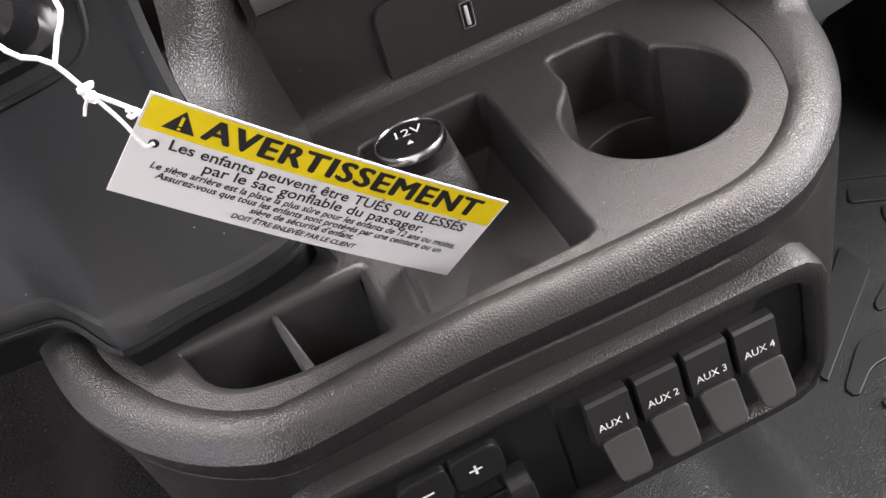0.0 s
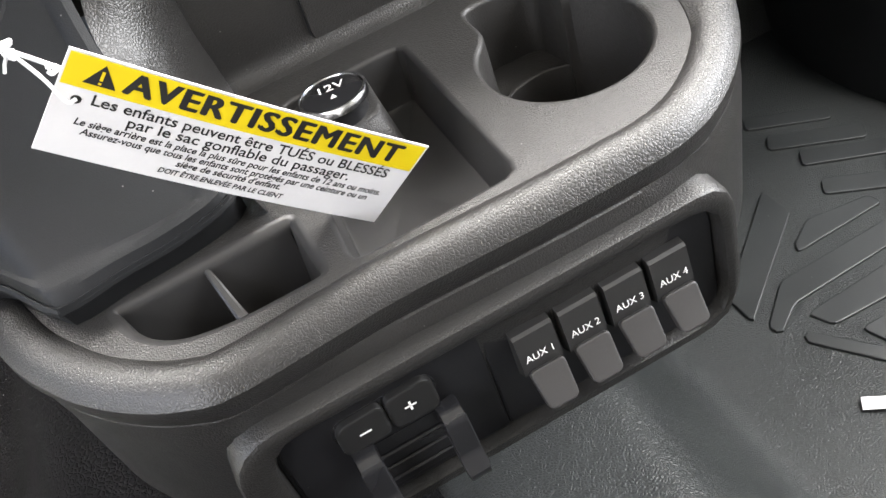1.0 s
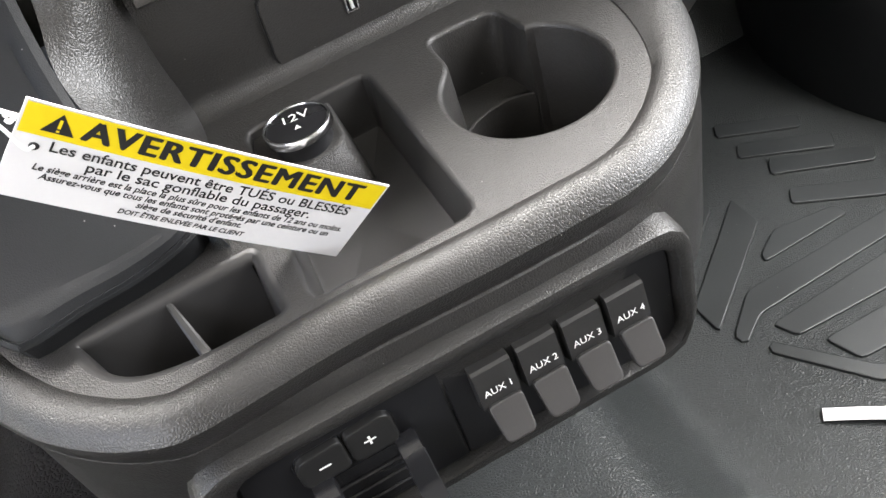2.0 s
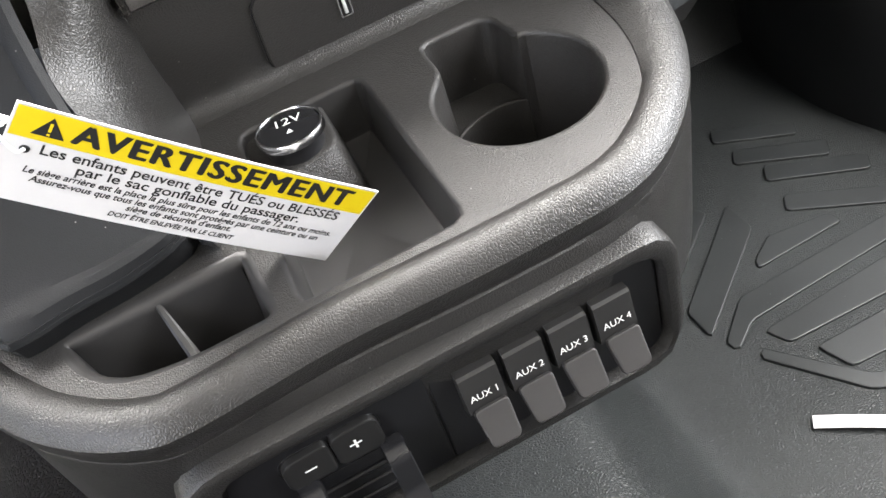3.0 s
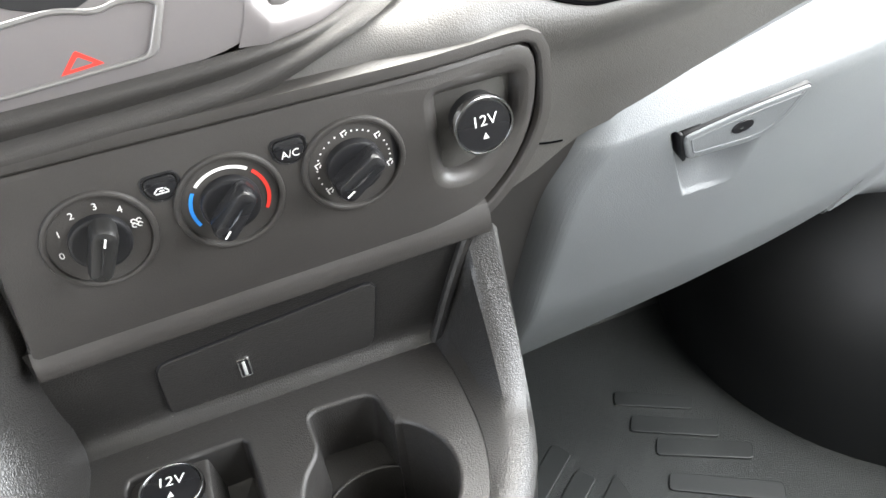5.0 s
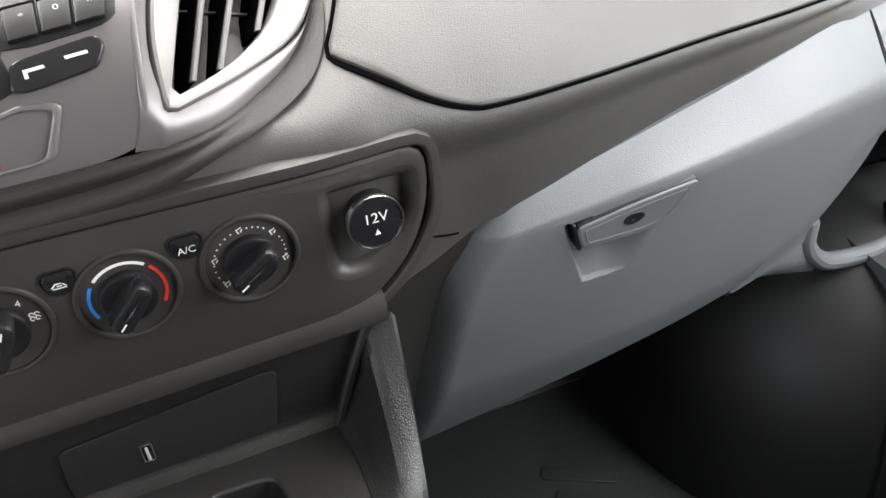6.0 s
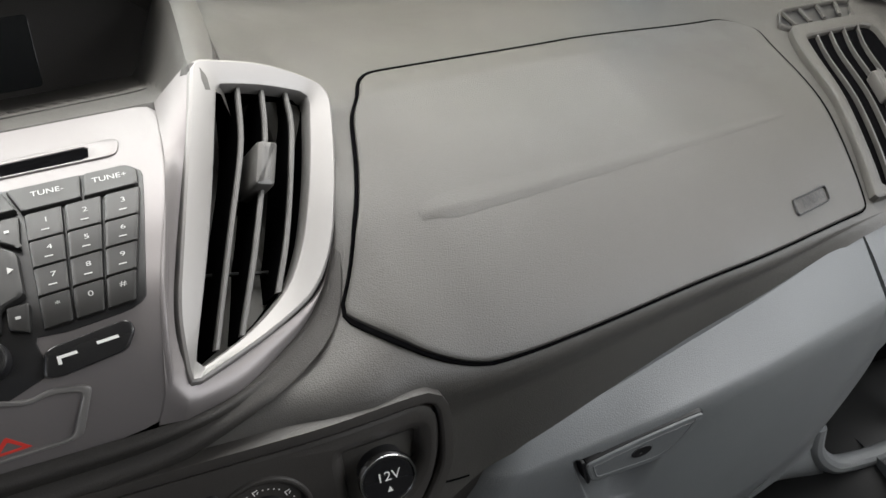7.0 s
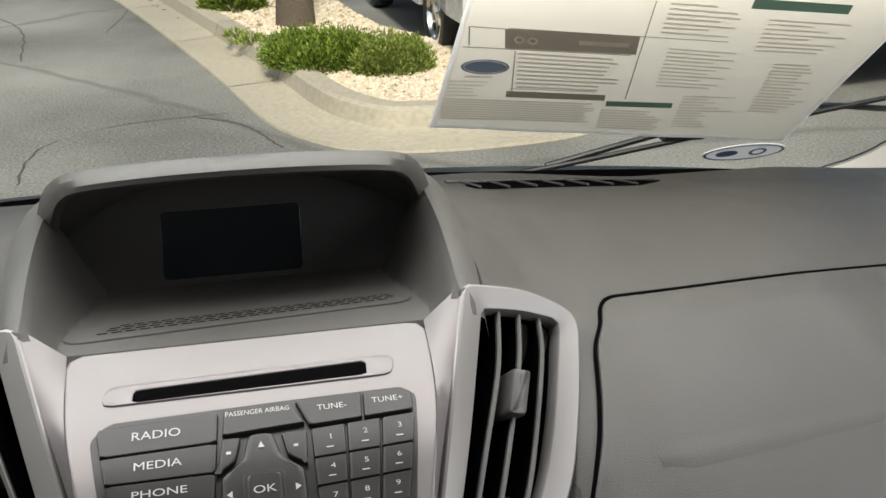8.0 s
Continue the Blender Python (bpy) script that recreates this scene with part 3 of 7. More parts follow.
inner_rim = RIM + RIM_OUT * np.array([-0.0189 + rim_shift(p[0]) * (1 - fin_foot(*p)) - 0.0187 * fin_foot(*p) for p in RIM])[:, None]
CUP_C, CUP_R = (0.0765, 0.372), 0.0405
cup_arc = [(CUP_C[0] + CUP_R * math.cos(radians(a)), CUP_C[1] + CUP_R * math.sin(radians(a))) for a in np.linspace(57, -222, 52)]
CUP = even(np.vstack([cup_arc, rounded([(0.0475, 0.4010), (0.0515, 0.4060), (0.0515, 0.4325), (0.0915, 0.4310), (0.0955, 0.4065)], [0.001, 0.002, 0.007, 0.007, 0.002])]), 90)
BIN = rounded([(-0.053, 0.312), (0.0235, 0.3125), (0.0225, 0.4305), (-0.0440, 0.4305)], [0.006, 0.008, 0.005, 0.007])
POCKET = rounded([(-0.1455, 0.357), (-0.138, 0.332), (-0.124, 0.318), (-0.1, 0.3125), (-0.0585, 0.3125), (-0.0605, 0.356)], [0.006, 0.012, 0.012, 0.01, 0.006, 0.004])
tray_edge = np.vstack([inner_rim[12:], [(0.128, 0.458), (-0.075, 0.458), (-0.09, 0.366), (-0.165, 0.375)]])
part("tray", pierced(TRAY, tray_edge, [CUP, even(BIN, 60), even(POCKET, 60)]), M_TRAY, console, "level tray top with moulded hollows")
part("cup_holder", well(TRAY, CUP, 0.078, 0.0025, 0.002, n=90), M_TRAY, console, "deep keyhole-shaped cup holder")
ledge = np.array([(CUP_C[0] + 0.0362 * math.cos(radians(a)), CUP_C[1] + 0.0362 * math.sin(radians(a))) for a in np.linspace(131, 63, 18)] + [(0.0935, 0.4060), (0.0900, 0.4290), (0.0540, 0.4300), (0.0505, 0.4030)])
part("cup_ledge", plate(TRAY, even(ledge, 70), -0.078, -0.0385, 0.0014, 2), M_TRAY, console, "raised ledge inside the cup holder")
part("bin", well(TRAY, BIN, 0.030, 0.0025, 0.002), M_BIN, console, "shallow open bin")
part("coin_pocket", well(TRAY, POCKET, 0.040, 0.005, 0.003), M_BIN, console, "deep narrow pocket")
rib = []
for k, t in enumerate(np.linspace(0, 1, 14)):
    mid = np.array((-0.1025 + 0.0085 * t, 0.3545 - 0.0400 * t))
    top = -0.0025 - 0.0150 * smooth(0.0, 0.65, t)
    half = 0.0012 + 0.0022 * t
    rib.append([TRAY.at(mid[0] + dx, mid[1] + 0.2 * dx, h) for dx, h in ((-half, -0.039), (-half, top - 0.001), (-half * 0.5, top), (half * 0.5, top), (half, top - 0.001), (half, -0.039))])
part("pocket_divider", bridge(rib, True, True, True), M_BIN, console, "thin dipping divider in the pocket")
part("back_wall", thick_sheet(lambda u, v: (u, 0.4555 - 0.085 * (v - 0.430) - 0.011 * math.exp(-max(0.0, v - 0.4045) / 0.0035), v), np.linspace(-0.066, 0.170, 40), np.linspace(0.400, 0.486, 60), (0, 0.01, 0)), M_CONSOLE, console, "upright grained wall behind the tray")

# fill to the floor under the tray
part("plinth", box((-0.16, 0.47, 0.02), (0.16, 0.75, 0.40), 0.01), M_DARKCLOTH, console)
boss_top = even(rounded([(-0.0540, 0.3850), (-0.0030, 0.3960), (-0.0005, 0.4340), (-0.0480, 0.4340)], [0.003, 0.006, 0.004, 0.004]), 60)
boss_low = even(rounded([(-0.0560, 0.3700), (0.0010, 0.3790), (0.0035, 0.4360), (-0.0500, 0.4360)], [0.004, 0.008, 0.004, 0.004]), 60)
boss_low = matched(boss_top, boss_low, 60)[1]
boss_rows = [lift(TRAY, boss_low, -0.031), lift(TRAY, boss_top, -0.0066), lift(TRAY, shrink(boss_top, 0.0004), -0.0056), lift(TRAY, shrink(boss_top, 0.0014), -0.0050), lift(TRAY, shrink(boss_top, 0.0030), -0.0048)]
part("socket_boss", bridge(boss_rows, True, False, True), M_TRAY, console, "raised block that carries the power socket")


def power_cap(name, place, normal, r, label, up):
    n = np.array(normal, float)
    n /= np.linalg.norm(n)
    up = np.array(up, float)
    f = Plane(place, np.cross(up, n), up)
    ob = thing(name, place, label, "power socket", "12 volt sockets")
    part("ring", collar(f, circle(0, 0, r), circle(0, 0, r * 0.90), -0.0042, 0.0, -0.0015, 0.0012, 64), M_CHROME, ob, "bright satin chrome ring")
    part("neck", bridge([lift(f, circle(0, 0, r * 0.94), -0.0040), lift(f, circle(0, 0, r * 0.84), -0.0075), lift(f, circle(0, 0, r * 0.84), -0.016)]), M_BLACK, ob)
    part("lid", plate(f, circle(0, 0, r * 0.90), -0.004, -0.0006, 0.0006, 3, 0.0006), M_GLOSS, ob, "black lid marked 12V")
    part("marking", lettering("12V", f, 0.0, r * 0.20, r * 0.54, 0.0004), M_WHITE_INK, ob, "white 12V print")
    part("arrow", ([f.at(-r * 0.1, -r * 0.42, 0.0004), f.at(r * 0.1, -r * 0.42, 0.0004), f.at(0, -r * 0.2, 0.0004)], [(0, 1, 2)]), M_WHITE_INK, ob)
    return ob


power_cap("power_socket", (-0.0205, 0.4098, 0.4112), (0, 0.10, 1), 0.0163, "capped 12V power socket standing in the tray", (0.12, 1, -0.10))
power_cap("power_socket", (0.1690, 0.440, 0.544), (0, -1, 0.12), 0.0150, "capped 12V power socket beside the heater dials", (0, 0.12, 1))

# switch panel on the console's back
BEZEL_OUT = rounded([(-0.128, -0.036), (0.094, -0.036), (0.094, 0.041), (-0.128, 0.041)], [0.01, 0.02, 0.014, 0.02])
BEZEL_IN = rounded([(-0.112, -0.034), (0.086, -0.034), (0.086, 0.032), (-0.112, 0.032)], [0.004, 0.012, 0.012, 0.012])
part("switch_bezel", collar(BACK, BEZEL_OUT, BEZEL_IN, -0.012, 0.0075, -0.004, 0.003), M_CONSOLE, console, "raised rounded frame round the switches")
part("switch_plate", plate(BACK, even(BEZEL_IN, 60), -0.014, -0.001, 0.0005, 2), M_BLACK, console, "flat black switch plate")


def aux_switch(k, x):
    ob = thing("rocker_switch", (x, 0.284, 0.33), "dark grey paddle switch lettered AUX %d" % k, "switch", "auxiliary switches")
    w = 0.0088
    top = [(-w, 0.284, 0.3600), (-w, 0.2800, 0.3602), (-w, 0.2785, 0.3592), (-w, 0.2750, 0.3450), (-w, 0.2748, 0.3400), (-w, 0.284, 0.333)]
    prof = np.array([(p[1], p[2]) for p in top])
    body = bridge([[(x + s, p[0], p[1]) for p in prof] for s in (-w, -w + 0.0006, w - 0.0006, w)], True, True, True)
    part("body", body, M_SWITCH, ob)
    fa = Plane((x, 0.2766, 0.3520), (1, 0, 0), (0, 0.0035, 0.0142))
    part("marking", lettering("AUX %d" % k, fa, 0, -0.0035, 0.0047, 0.0004), M_WHITE_INK, ob, "white AUX %d print" % k)
    pad = Plane((x + 0.0004, 0.2672, 0.3372), (1, 0, 0), (0, 0.0110, 0.0135))
    part("paddle", plate(pad, even(rounded([(-0.0068, -0.0090), (0.0068, -0.0090), (0.0080, 0.0088), (-0.0080, 0.0088)], [0.0026, 0.0026, 0.0020, 0.0020], 6), 60), -0.0035, 0.0, 0.0007, 2), M_PADDLE, ob, "smooth lighter finger paddle")
    return ob


for k in range(4):
    aux_switch(k + 1, -0.0025 + 0.0209 * k)
# ---- heater panel ----
hvac = thing("heater_panel", (0.07, 0.46, 0.48), "dark grey heater control panel with three dials", "control panel")
HVAC_EDGE = even(rounded([(-0.058, -0.060), (0.160, -0.054), (0.190, -0.030), (0.203, 0.000), (0.203, 0.034), (-0.050, 0.042)], [0.004, 0.03, 0.03, 0.02, 0.012, 0.004]), 100)
RECESS = even(rounded([(0.143, -0.030), (0.168, -0.034), (0.196, -0.012), (0.1985, 0.024), (0.143, 0.0275)], [0.012, 0.02, 0.02, 0.008, 0.008]), 60)
edge_wall = bridge([lift(HVAC, HVAC_EDGE, -0.03), lift(HVAC, HVAC_EDGE, -0.003), lift(HVAC, shrink(HVAC_EDGE, 0.001), -0.0008), lift(HVAC, shrink(HVAC_EDGE, 0.003), 0.0)])
part("panel", merged(pierced(HVAC, shrink(HVAC_EDGE, 0.003), [RECESS]), edge_wall), M_PANEL, hvac)
part("socket_recess", well(HVAC, RECESS, 0.0105, 0.0075, 0.005), M_PANEL, hvac, "dished recess round the power socket")


def soft_lip():
    o = spline([(-0.050, 0.0420), (0.05, 0.0390), (0.150, 0.0355), (0.190, 0.0340), (0.2000, 0.0315), (0.2032, 0.0230), (0.2030, 0.0000), (0.1995, -0.0140), (0.1890, -0.0310), (0.1740, -0.0450), (0.1600, -0.0535)], 70)
    t = np.gradient(o, axis=0)
    t /= np.maximum(np.linalg.norm(t, axis=1, keepdims=True), 1e-9)
    nrm = np.stack([-t[:, 1], t[:, 0]], 1)
    if (nrm[len(o) // 2] @ (o[len(o) // 2] - np.array((0.10, -0.01)))) < 0:
        nrm = -nrm
    rows = []
    for d, h in ((-0.0005, -0.004), (0.0003, 0.0002), (0.0015, 0.0010), (0.0035, 0.0010), (0.0065, 0.0004)):
        rows.append([HVAC.at(*(p + n * d), h) for p, n in zip(o, nrm)])
    rows.append([q + np.array((0.0, 0.016, 0.0)) for q in rows[-1]])
    return bridge(rows, False)


part("upper_lip", soft_lip(), M_PANEL, hvac, "soft moulded lip round the inset panel")


def lip_profile(x0, x1):
    rows = []
    for x in np.linspace(x0, x1, 30):
        z = 0.476 + 0.003 * (x + 0.058) / 0.22
        rows.append([(x, 0.448 + dy, z + dz) for dy, dz in ((0.010, -0.006), (0.000, -0.0052), (-0.0052, -0.002), (-0.0062, 0.003), (-0.0048, 0.009), (-0.0015, 0.014), (0.004, 0.016))])
    return bridge(rows, False)


part("lower_lip", lip_profile(-0.058, 0.170), M_PANEL, hvac, "rounded lower lip of the panel")


# rolled band under the fascia, sweeping up beside the vent; its shade is in its colour
BAND_HI = spline([(-0.090, 0.458, 0.605), (0.0, 0.458, 0.604), (0.070, 0.458, 0.604), (0.100, 0.466, 0.6020), (0.129, 0.487, 0.6025), (0.1575, 0.513, 0.6075), (0.178, 0.543, 0.6230), (0.188, 0.566, 0.6350)], 60)
BAND_LO = spline([(-0.090, 0.452, 0.578), (0.0, 0.452, 0.579), (0.061, 0.454, 0.5805), (0.089, 0.456, 0.587), (0.119, 0.462, 0.5955), (0.143, 0.476, 0.5990), (0.1605, 0.491, 0.6030), (0.1725, 0.509, 0.6100), (0.1825, 0.535, 0.6225), (0.1925, 0.566, 0.6360)], 60)


def band(k, v):
    ridge = 0.0055 * math.sin(math.pi * v / 0.58) if v < 0.58 else 0.0045 * math.sin(math.pi * (v - 0.58) / 0.42)
    return BAND_LO[k] * (1 - v) + BAND_HI[k] * v + np.array((0.0, -0.9, 0.35)) * ridge * (1 - 0.95 * smooth(24, 44, k))


part("rolled_band", sheet(band, range(60), np.linspace(0, 1, 22)), M_BAND, dash, "rolled band under the silver fascia, its shade put into a darker colour")


def dial(name, x, label, knob_angle, style):
    ob = thing(name, (x, 0.446, 0.52), label, "dial", "heater dials")
    f = Plane(HVAC.at(x, 0.0), (1, 0, 0), (0, 0.05, 1))
    part("rim", collar(f, circle(0, 0, 0.0248, 56), circle(0, 0, 0.0218, 56), -0.002, 0.0018, -0.001, 0.0012, 56), M_PANEL, ob, "soft raised rim")
    part("face", plate(f, circle(0, 0, 0.0220, 56), -0.002, -0.0002 if style else 0.0004, 0.0004, 2), M_BLACK if style else M_PANEL, ob, "flat dark scale ring")
    knob = circle(0, 0, 0.0134, 44)
    part("knob_base", plate(f, knob, 0, 0.0045, 0.0012, 2), M_BLACK, ob)
    a = radians(knob_angle)
    ca, sa = math.cos(a), math.sin(a)
    grip = even(rounded([(-0.0134, -0.0050), (0.0134, -0.0062), (0.0134, 0.0062), (-0.0134, 0.0050)], [0.004, 0.006, 0.006, 0.004], 6), 60)
    grip = np.array([(p[0] * ca - p[1] * sa, p[0] * sa + p[1] * ca) for p in grip])
    part("grip", plate(f, grip, 0.003, 0.0155, 0.0028, 2, 0.0006), M_GLOSS if style else M_BUTTON, ob, "raised finger grip")
    part("pointer", bar(f, 0.0085 * ca, 0.0085 * sa, 0.0045, 0.0009, 0.01625, knob_angle), M_WHITE_INK, ob, "white pointer line")
    return ob, f


def arc(field, r, a0, a1, width, h, n=20):
    ang = np.radians(np.linspace(a0, a1, n))
    return bridge([[field.at(q * math.cos(a), q * math.sin(a), h) for a in ang] for q in (r - width / 2, r + width / 2)], False)


fan, ff = dial("fan_dial", -0.0090, "dark fan speed dial with white numerals", 68, 0)
for text, a in (("0", 188), ("1", 150), ("2", 115), ("3", 80), ("4", 45)):
    part("numeral", lettering(text, ff, 0.0172 * math.cos(radians(a)), 0.0172 * math.sin(radians(a)), 0.0048, 0.0008), M_WHITE_INK, fan)
part("fan_symbol", merged(*[arc(Plane(ff.at(0.0172 * math.cos(radians(12)) + dx, 0.0172 * math.sin(radians(12)) + dy), ff.u, ff.v), 0.0010, 0, 300, 0.0006, 0.0008, 10) for dx, dy in ((-0.0012, 0.001), (0.0012, 0.001), (-0.0012, -0.0012), (0.0012, -0.0012))]), M_WHITE_INK, fan)
temp, tf = dial("temperature_dial", 0.0485, "black temperature dial with blue, white and red arcs", 228, 1)
part("white_arc", arc(tf, 0.0174, 52, 138, 0.0016, 0.0003), M_WHITE_INK, temp)
part("blue_arc", arc(tf, 0.0174, 148, 208, 0.0017, 0.0003), M_BLUE, temp)
part("red_arc", arc(tf, 0.0174, -32, 44, 0.0017, 0.0003), M_RED, temp)
part("marking", merged(bar(tf, -0.0085, -0.0125, 0.0035, 0.0006, 0.0003), bar(tf, -0.0085, -0.0140, 0.0035, 0.0006, 0.0003), bar(tf, -0.0085, -0.0110, 0.0025, 0.0006, 0.0003)), M_GREY_INK, temp)
mode, mf = dial("air_flow_dial", 0.1065, "black air direction dial with white symbols", 215, 1)
part("dots", merged(*[bar(mf, 0.0174 * math.cos(radians(a)), 0.0174 * math.sin(radians(a)), 0.0008, 0.0008, 0.0003, a) for a in list(range(175, 215, 12)) + list(range(112, 160, 11)) + list(range(58, 88, 9)) + list(range(-10, 28, 9))]), M_WHITE_INK, mode)
for a in (218, 166, 98, 42, -16):
    cxx, cyy = 0.0172 * math.cos(radians(a)), 0.0172 * math.sin(radians(a))
    part("symbol", merged(bar(mf, cxx, cyy + 0.0009, 0.0030, 0.0006, 0.0003, 20), bar(mf, cxx - 0.0007, cyy - 0.0006, 0.0006, 0.0026, 0.0003, 20), bar(mf, cxx + 0.0012, cyy - 0.0004, 0.0018, 0.0006, 0.0003, 60)), M_WHITE_INK, mode)


def heater_button(x, v, label, mark):
    ob = thing("push_button", tuple(HVAC.at(x, v)), label, "button", "heater buttons")
    o = np.array([(-0.0075, 0.0040), (-0.0055, 0.0062), (0.0055, 0.0062), (0.0075, 0.0040), (0.0070, -0.0020), (0.0030, -0.0062), (-0.0030, -0.0062), (-0.0070, -0.0020)])
    f = Plane(HVAC.at(x, v), HVAC.u, HVAC.v)
    part("bezel", collar(f, even(rounded(o * 1.16, 0.003), 48), even(rounded(o, 0.0028), 48), -0.002, 0.0007, -0.002, 0.0005, 48), M_BLACK, ob)
    part("key", plate(f, even(rounded(o * 0.96, 0.0028), 48), -0.003, 0.0012, 0.0012, 3, 0.0006), M_GLOSS, ob)
    part("marking", mark(f), M_WHITE_INK, ob, "white print")
    return ob


heater_button(0.0790, 0.0165, "small black A/C button beside the dials", lambda f: lettering("A/C", f, 0, -0.0008, 0.0052, 0.0022))
heater_button(0.0222, 0.0165, "small black air recirculation button", lambda f: merged(bar(f, 0, -0.0016, 0.0060, 0.0006, 0.0021), bar(f, -0.0005, 0.0009, 0.0030, 0.0006, 0.0021), bar(f, -0.0027, -0.0002, 0.0022, 0.0006, 0.0021, 45), bar(f, 0.0022, -0.0002, 0.0022, 0.0006, 0.0021, -45), bar(f, 0, -0.0004, 0.0022, 0.0006, 0.0021)))

# ---- radio keypad on the fascia ----
slot = rounded([(-0.0525, 0.3655), (0.0690, 0.3675), (0.0700, 0.3810), (-0.0520, 0.3765)], 0.0012)
slot_dish = rounded([(-0.068, 0.3640), (0.083, 0.3650), (0.086, 0.3850), (-0.066, 0.3830)], 0.005)
part("disc_slot_frame", collar(FASCIA, even(slot_dish, 80), even(slot, 80), -0.0003, 0.0009, -0.012, 0.0007, 80), M_SILVER, fascia, "dished silver surround of the disc slot")
part("disc_slot", plate(FASCIA, even(slot, 60), -0.012, 0.00035, 0.0002, 3), M_SHADE_BLACK, fascia, "disc slot with its shade put into the colour")


def key(name, outline, label="", mat=None, h=0.0035, r=0.0016, bevel=0.0012, rings=4):
    o = even(rounded(outline, r), max(36, 6 * len(outline)))
    return part(name, plate(FASCIA, shrink(o, 0.0005), -0.004, h, bevel, rings), mat or M_BUTTON, radio, label)


radio = thing("radio_keypad", (CX, 0.5, 0.62), "dark grey radio keypad set in the silver fascia", "radio")
pad_edge = [(-0.0715, 0.331), (-0.0635, 0.347), (0.0265, 0.350), (0.086, 0.3505), (0.0925, 0.341), (0.0790, 0.181), (0.0720, 0.1725), (0.0420, 0.1660), (0.0300, 0.1700), (0.0330, 0.130), (0.010, 0.110), (-0.0130, 0.130), (-0.0100, 0.170), (-0.0220, 0.166), (-0.0520, 0.1725), (-0.0590, 0.181)]
part("backing", plate(FASCIA, even(rounded(pad_edge, 0.004), 120), -0.004, 0.0006, 0.0005, 20), M_BLACK, radio, "black joint backing between the keys")


def mix(a, b, t):
    return (a[0] + (b[0] - a[0]) * t, a[1] + (b[1] - a[1]) * t)


# number block: four columns of rows between a left and a right edge
LT, LB, RT, RB = (0.0350, 0.3120), (0.0345, 0.1720), (0.0895, 0.3170), (0.0750, 0.1790)
NUMS = [["1", "2", "3"], ["4", "5", "6"], ["7", "8", "9"], ["*", "0", "#"]]
for r in range(4):
    for c in range(3):
        def corner(rr, cc):
            return mix(mix(LT, LB, rr / 4), mix(RT, RB, rr / 4), cc / 3)
        quad = [corner(r + 1, c), corner(r + 1, c + 1), corner(r, c + 1), corner(r, c)]
        k = key("number_key", quad, r=0.0012)
        m = np.mean(quad, 0)
        part("numeral", lettering(NUMS[r][c], FASCIA, m[0] + 0.001, m[1] + 0.004, 0.0085, 0.0038, stretch=0.62), M_KEY_INK, k)
        if r < 3:
            part("letters", bar(FASCIA, m[0], m[1] - 0.0075, 0.0036, 0.0014, 0.0038), M_KEY_INK, k)
tune = [key("tune_key", [(0.0345, 0.3150), (0.0625, 0.3170), (0.0640, 0.3465), (0.0285, 0.3455)]), key("tune_key", [(0.0625, 0.3170), (0.0890, 0.3195), (0.0905, 0.3400), (0.0850, 0.3475), (0.0640, 0.3465)])]
part("marking", lettering("TUNE-", FASCIA, 0.0475, 0.3330, 0.0085, 0.0038, stretch=0.62), M_KEY_INK, tune[0])
part("marking", lettering("TUNE+", FASCIA, 0.0765, 0.3340, 0.0085, 0.0038, stretch=0.62), M_KEY_INK, tune[1])
# function keys on the other side
FUNC = ["RADIO", "MEDIA", "PHONE", "SOUND", "MENU"]
for r, word in enumerate(FUNC):
    t0, t1 = r / 5, (r + 1) / 5
    le, ri = ((-0.0690, 0.338), (-0.0545, 0.181)), ((-0.0090, 0.343), (-0.0145, 0.172))
    quad = [mix(*le, t1), mix(*ri, t1), mix(*ri, t0), mix(*le, t0)]
    k = key("function_key", quad, "", None, r=0.002)
    m = np.mean(quad, 0)
    part("marking", lettering(word, FASCIA, m[0] - 0.001, m[1] + 0.001, 0.0125, 0.0038, stretch=0.62), M_KEY_INK, k)
# middle: indicator, arrow pad, OK key, skip keys, volume knob
ind = key("indicator_plate", [(-0.0085, 0.3150), (0.0335, 0.3190), (0.0275, 0.3455), (-0.0075, 0.3435)])
part("marking", lettering("PASSENGER AIRBAG", FASCIA, 0.0100, 0.3370, 0.0072, 0.0038, stretch=0.50), M_KEY_INK, ind)
for name, quad in (("home_key", [(-0.0120, 0.270), (-0.0020, 0.285), (0.0015, 0.312), (-0.0085, 0.313)]), ("info_key", [(0.0325, 0.270), (0.0340, 0.312), (0.0200, 0.312), (0.0225, 0.285)]),
                   ("skip_back_key", [(-0.0120, 0.205), (-0.0100, 0.172), (0.0000, 0.180), (-0.0010, 0.205)]), ("skip_on_key", [(0.0320, 0.205), (0.0210, 0.205), (0.0205, 0.180), (0.0300, 0.172)])):
    k = key(name, quad, r=0.002)
    m = np.mean(quad, 0)
    part("symbol", bar(FASCIA, m[0], m[1], 0.0022, 0.003, 0.0038), M_KEY_INK, k)
arrows = [(0.0040, 0.3130), (0.0170, 0.3130), (0.0205, 0.2850), (0.0310, 0.2660), (0.0310, 0.2120), (0.0200, 0.2030), (0.0185, 0.1770), (0.0030, 0.1770), (0.0010, 0.2030), (-0.0100, 0.2120), (-0.0100, 0.2660), (0.0005, 0.2850)]
apad = key("arrow_pad", arrows, "", None, h=0.0048, r=0.004, bevel=0.0022, rings=5)
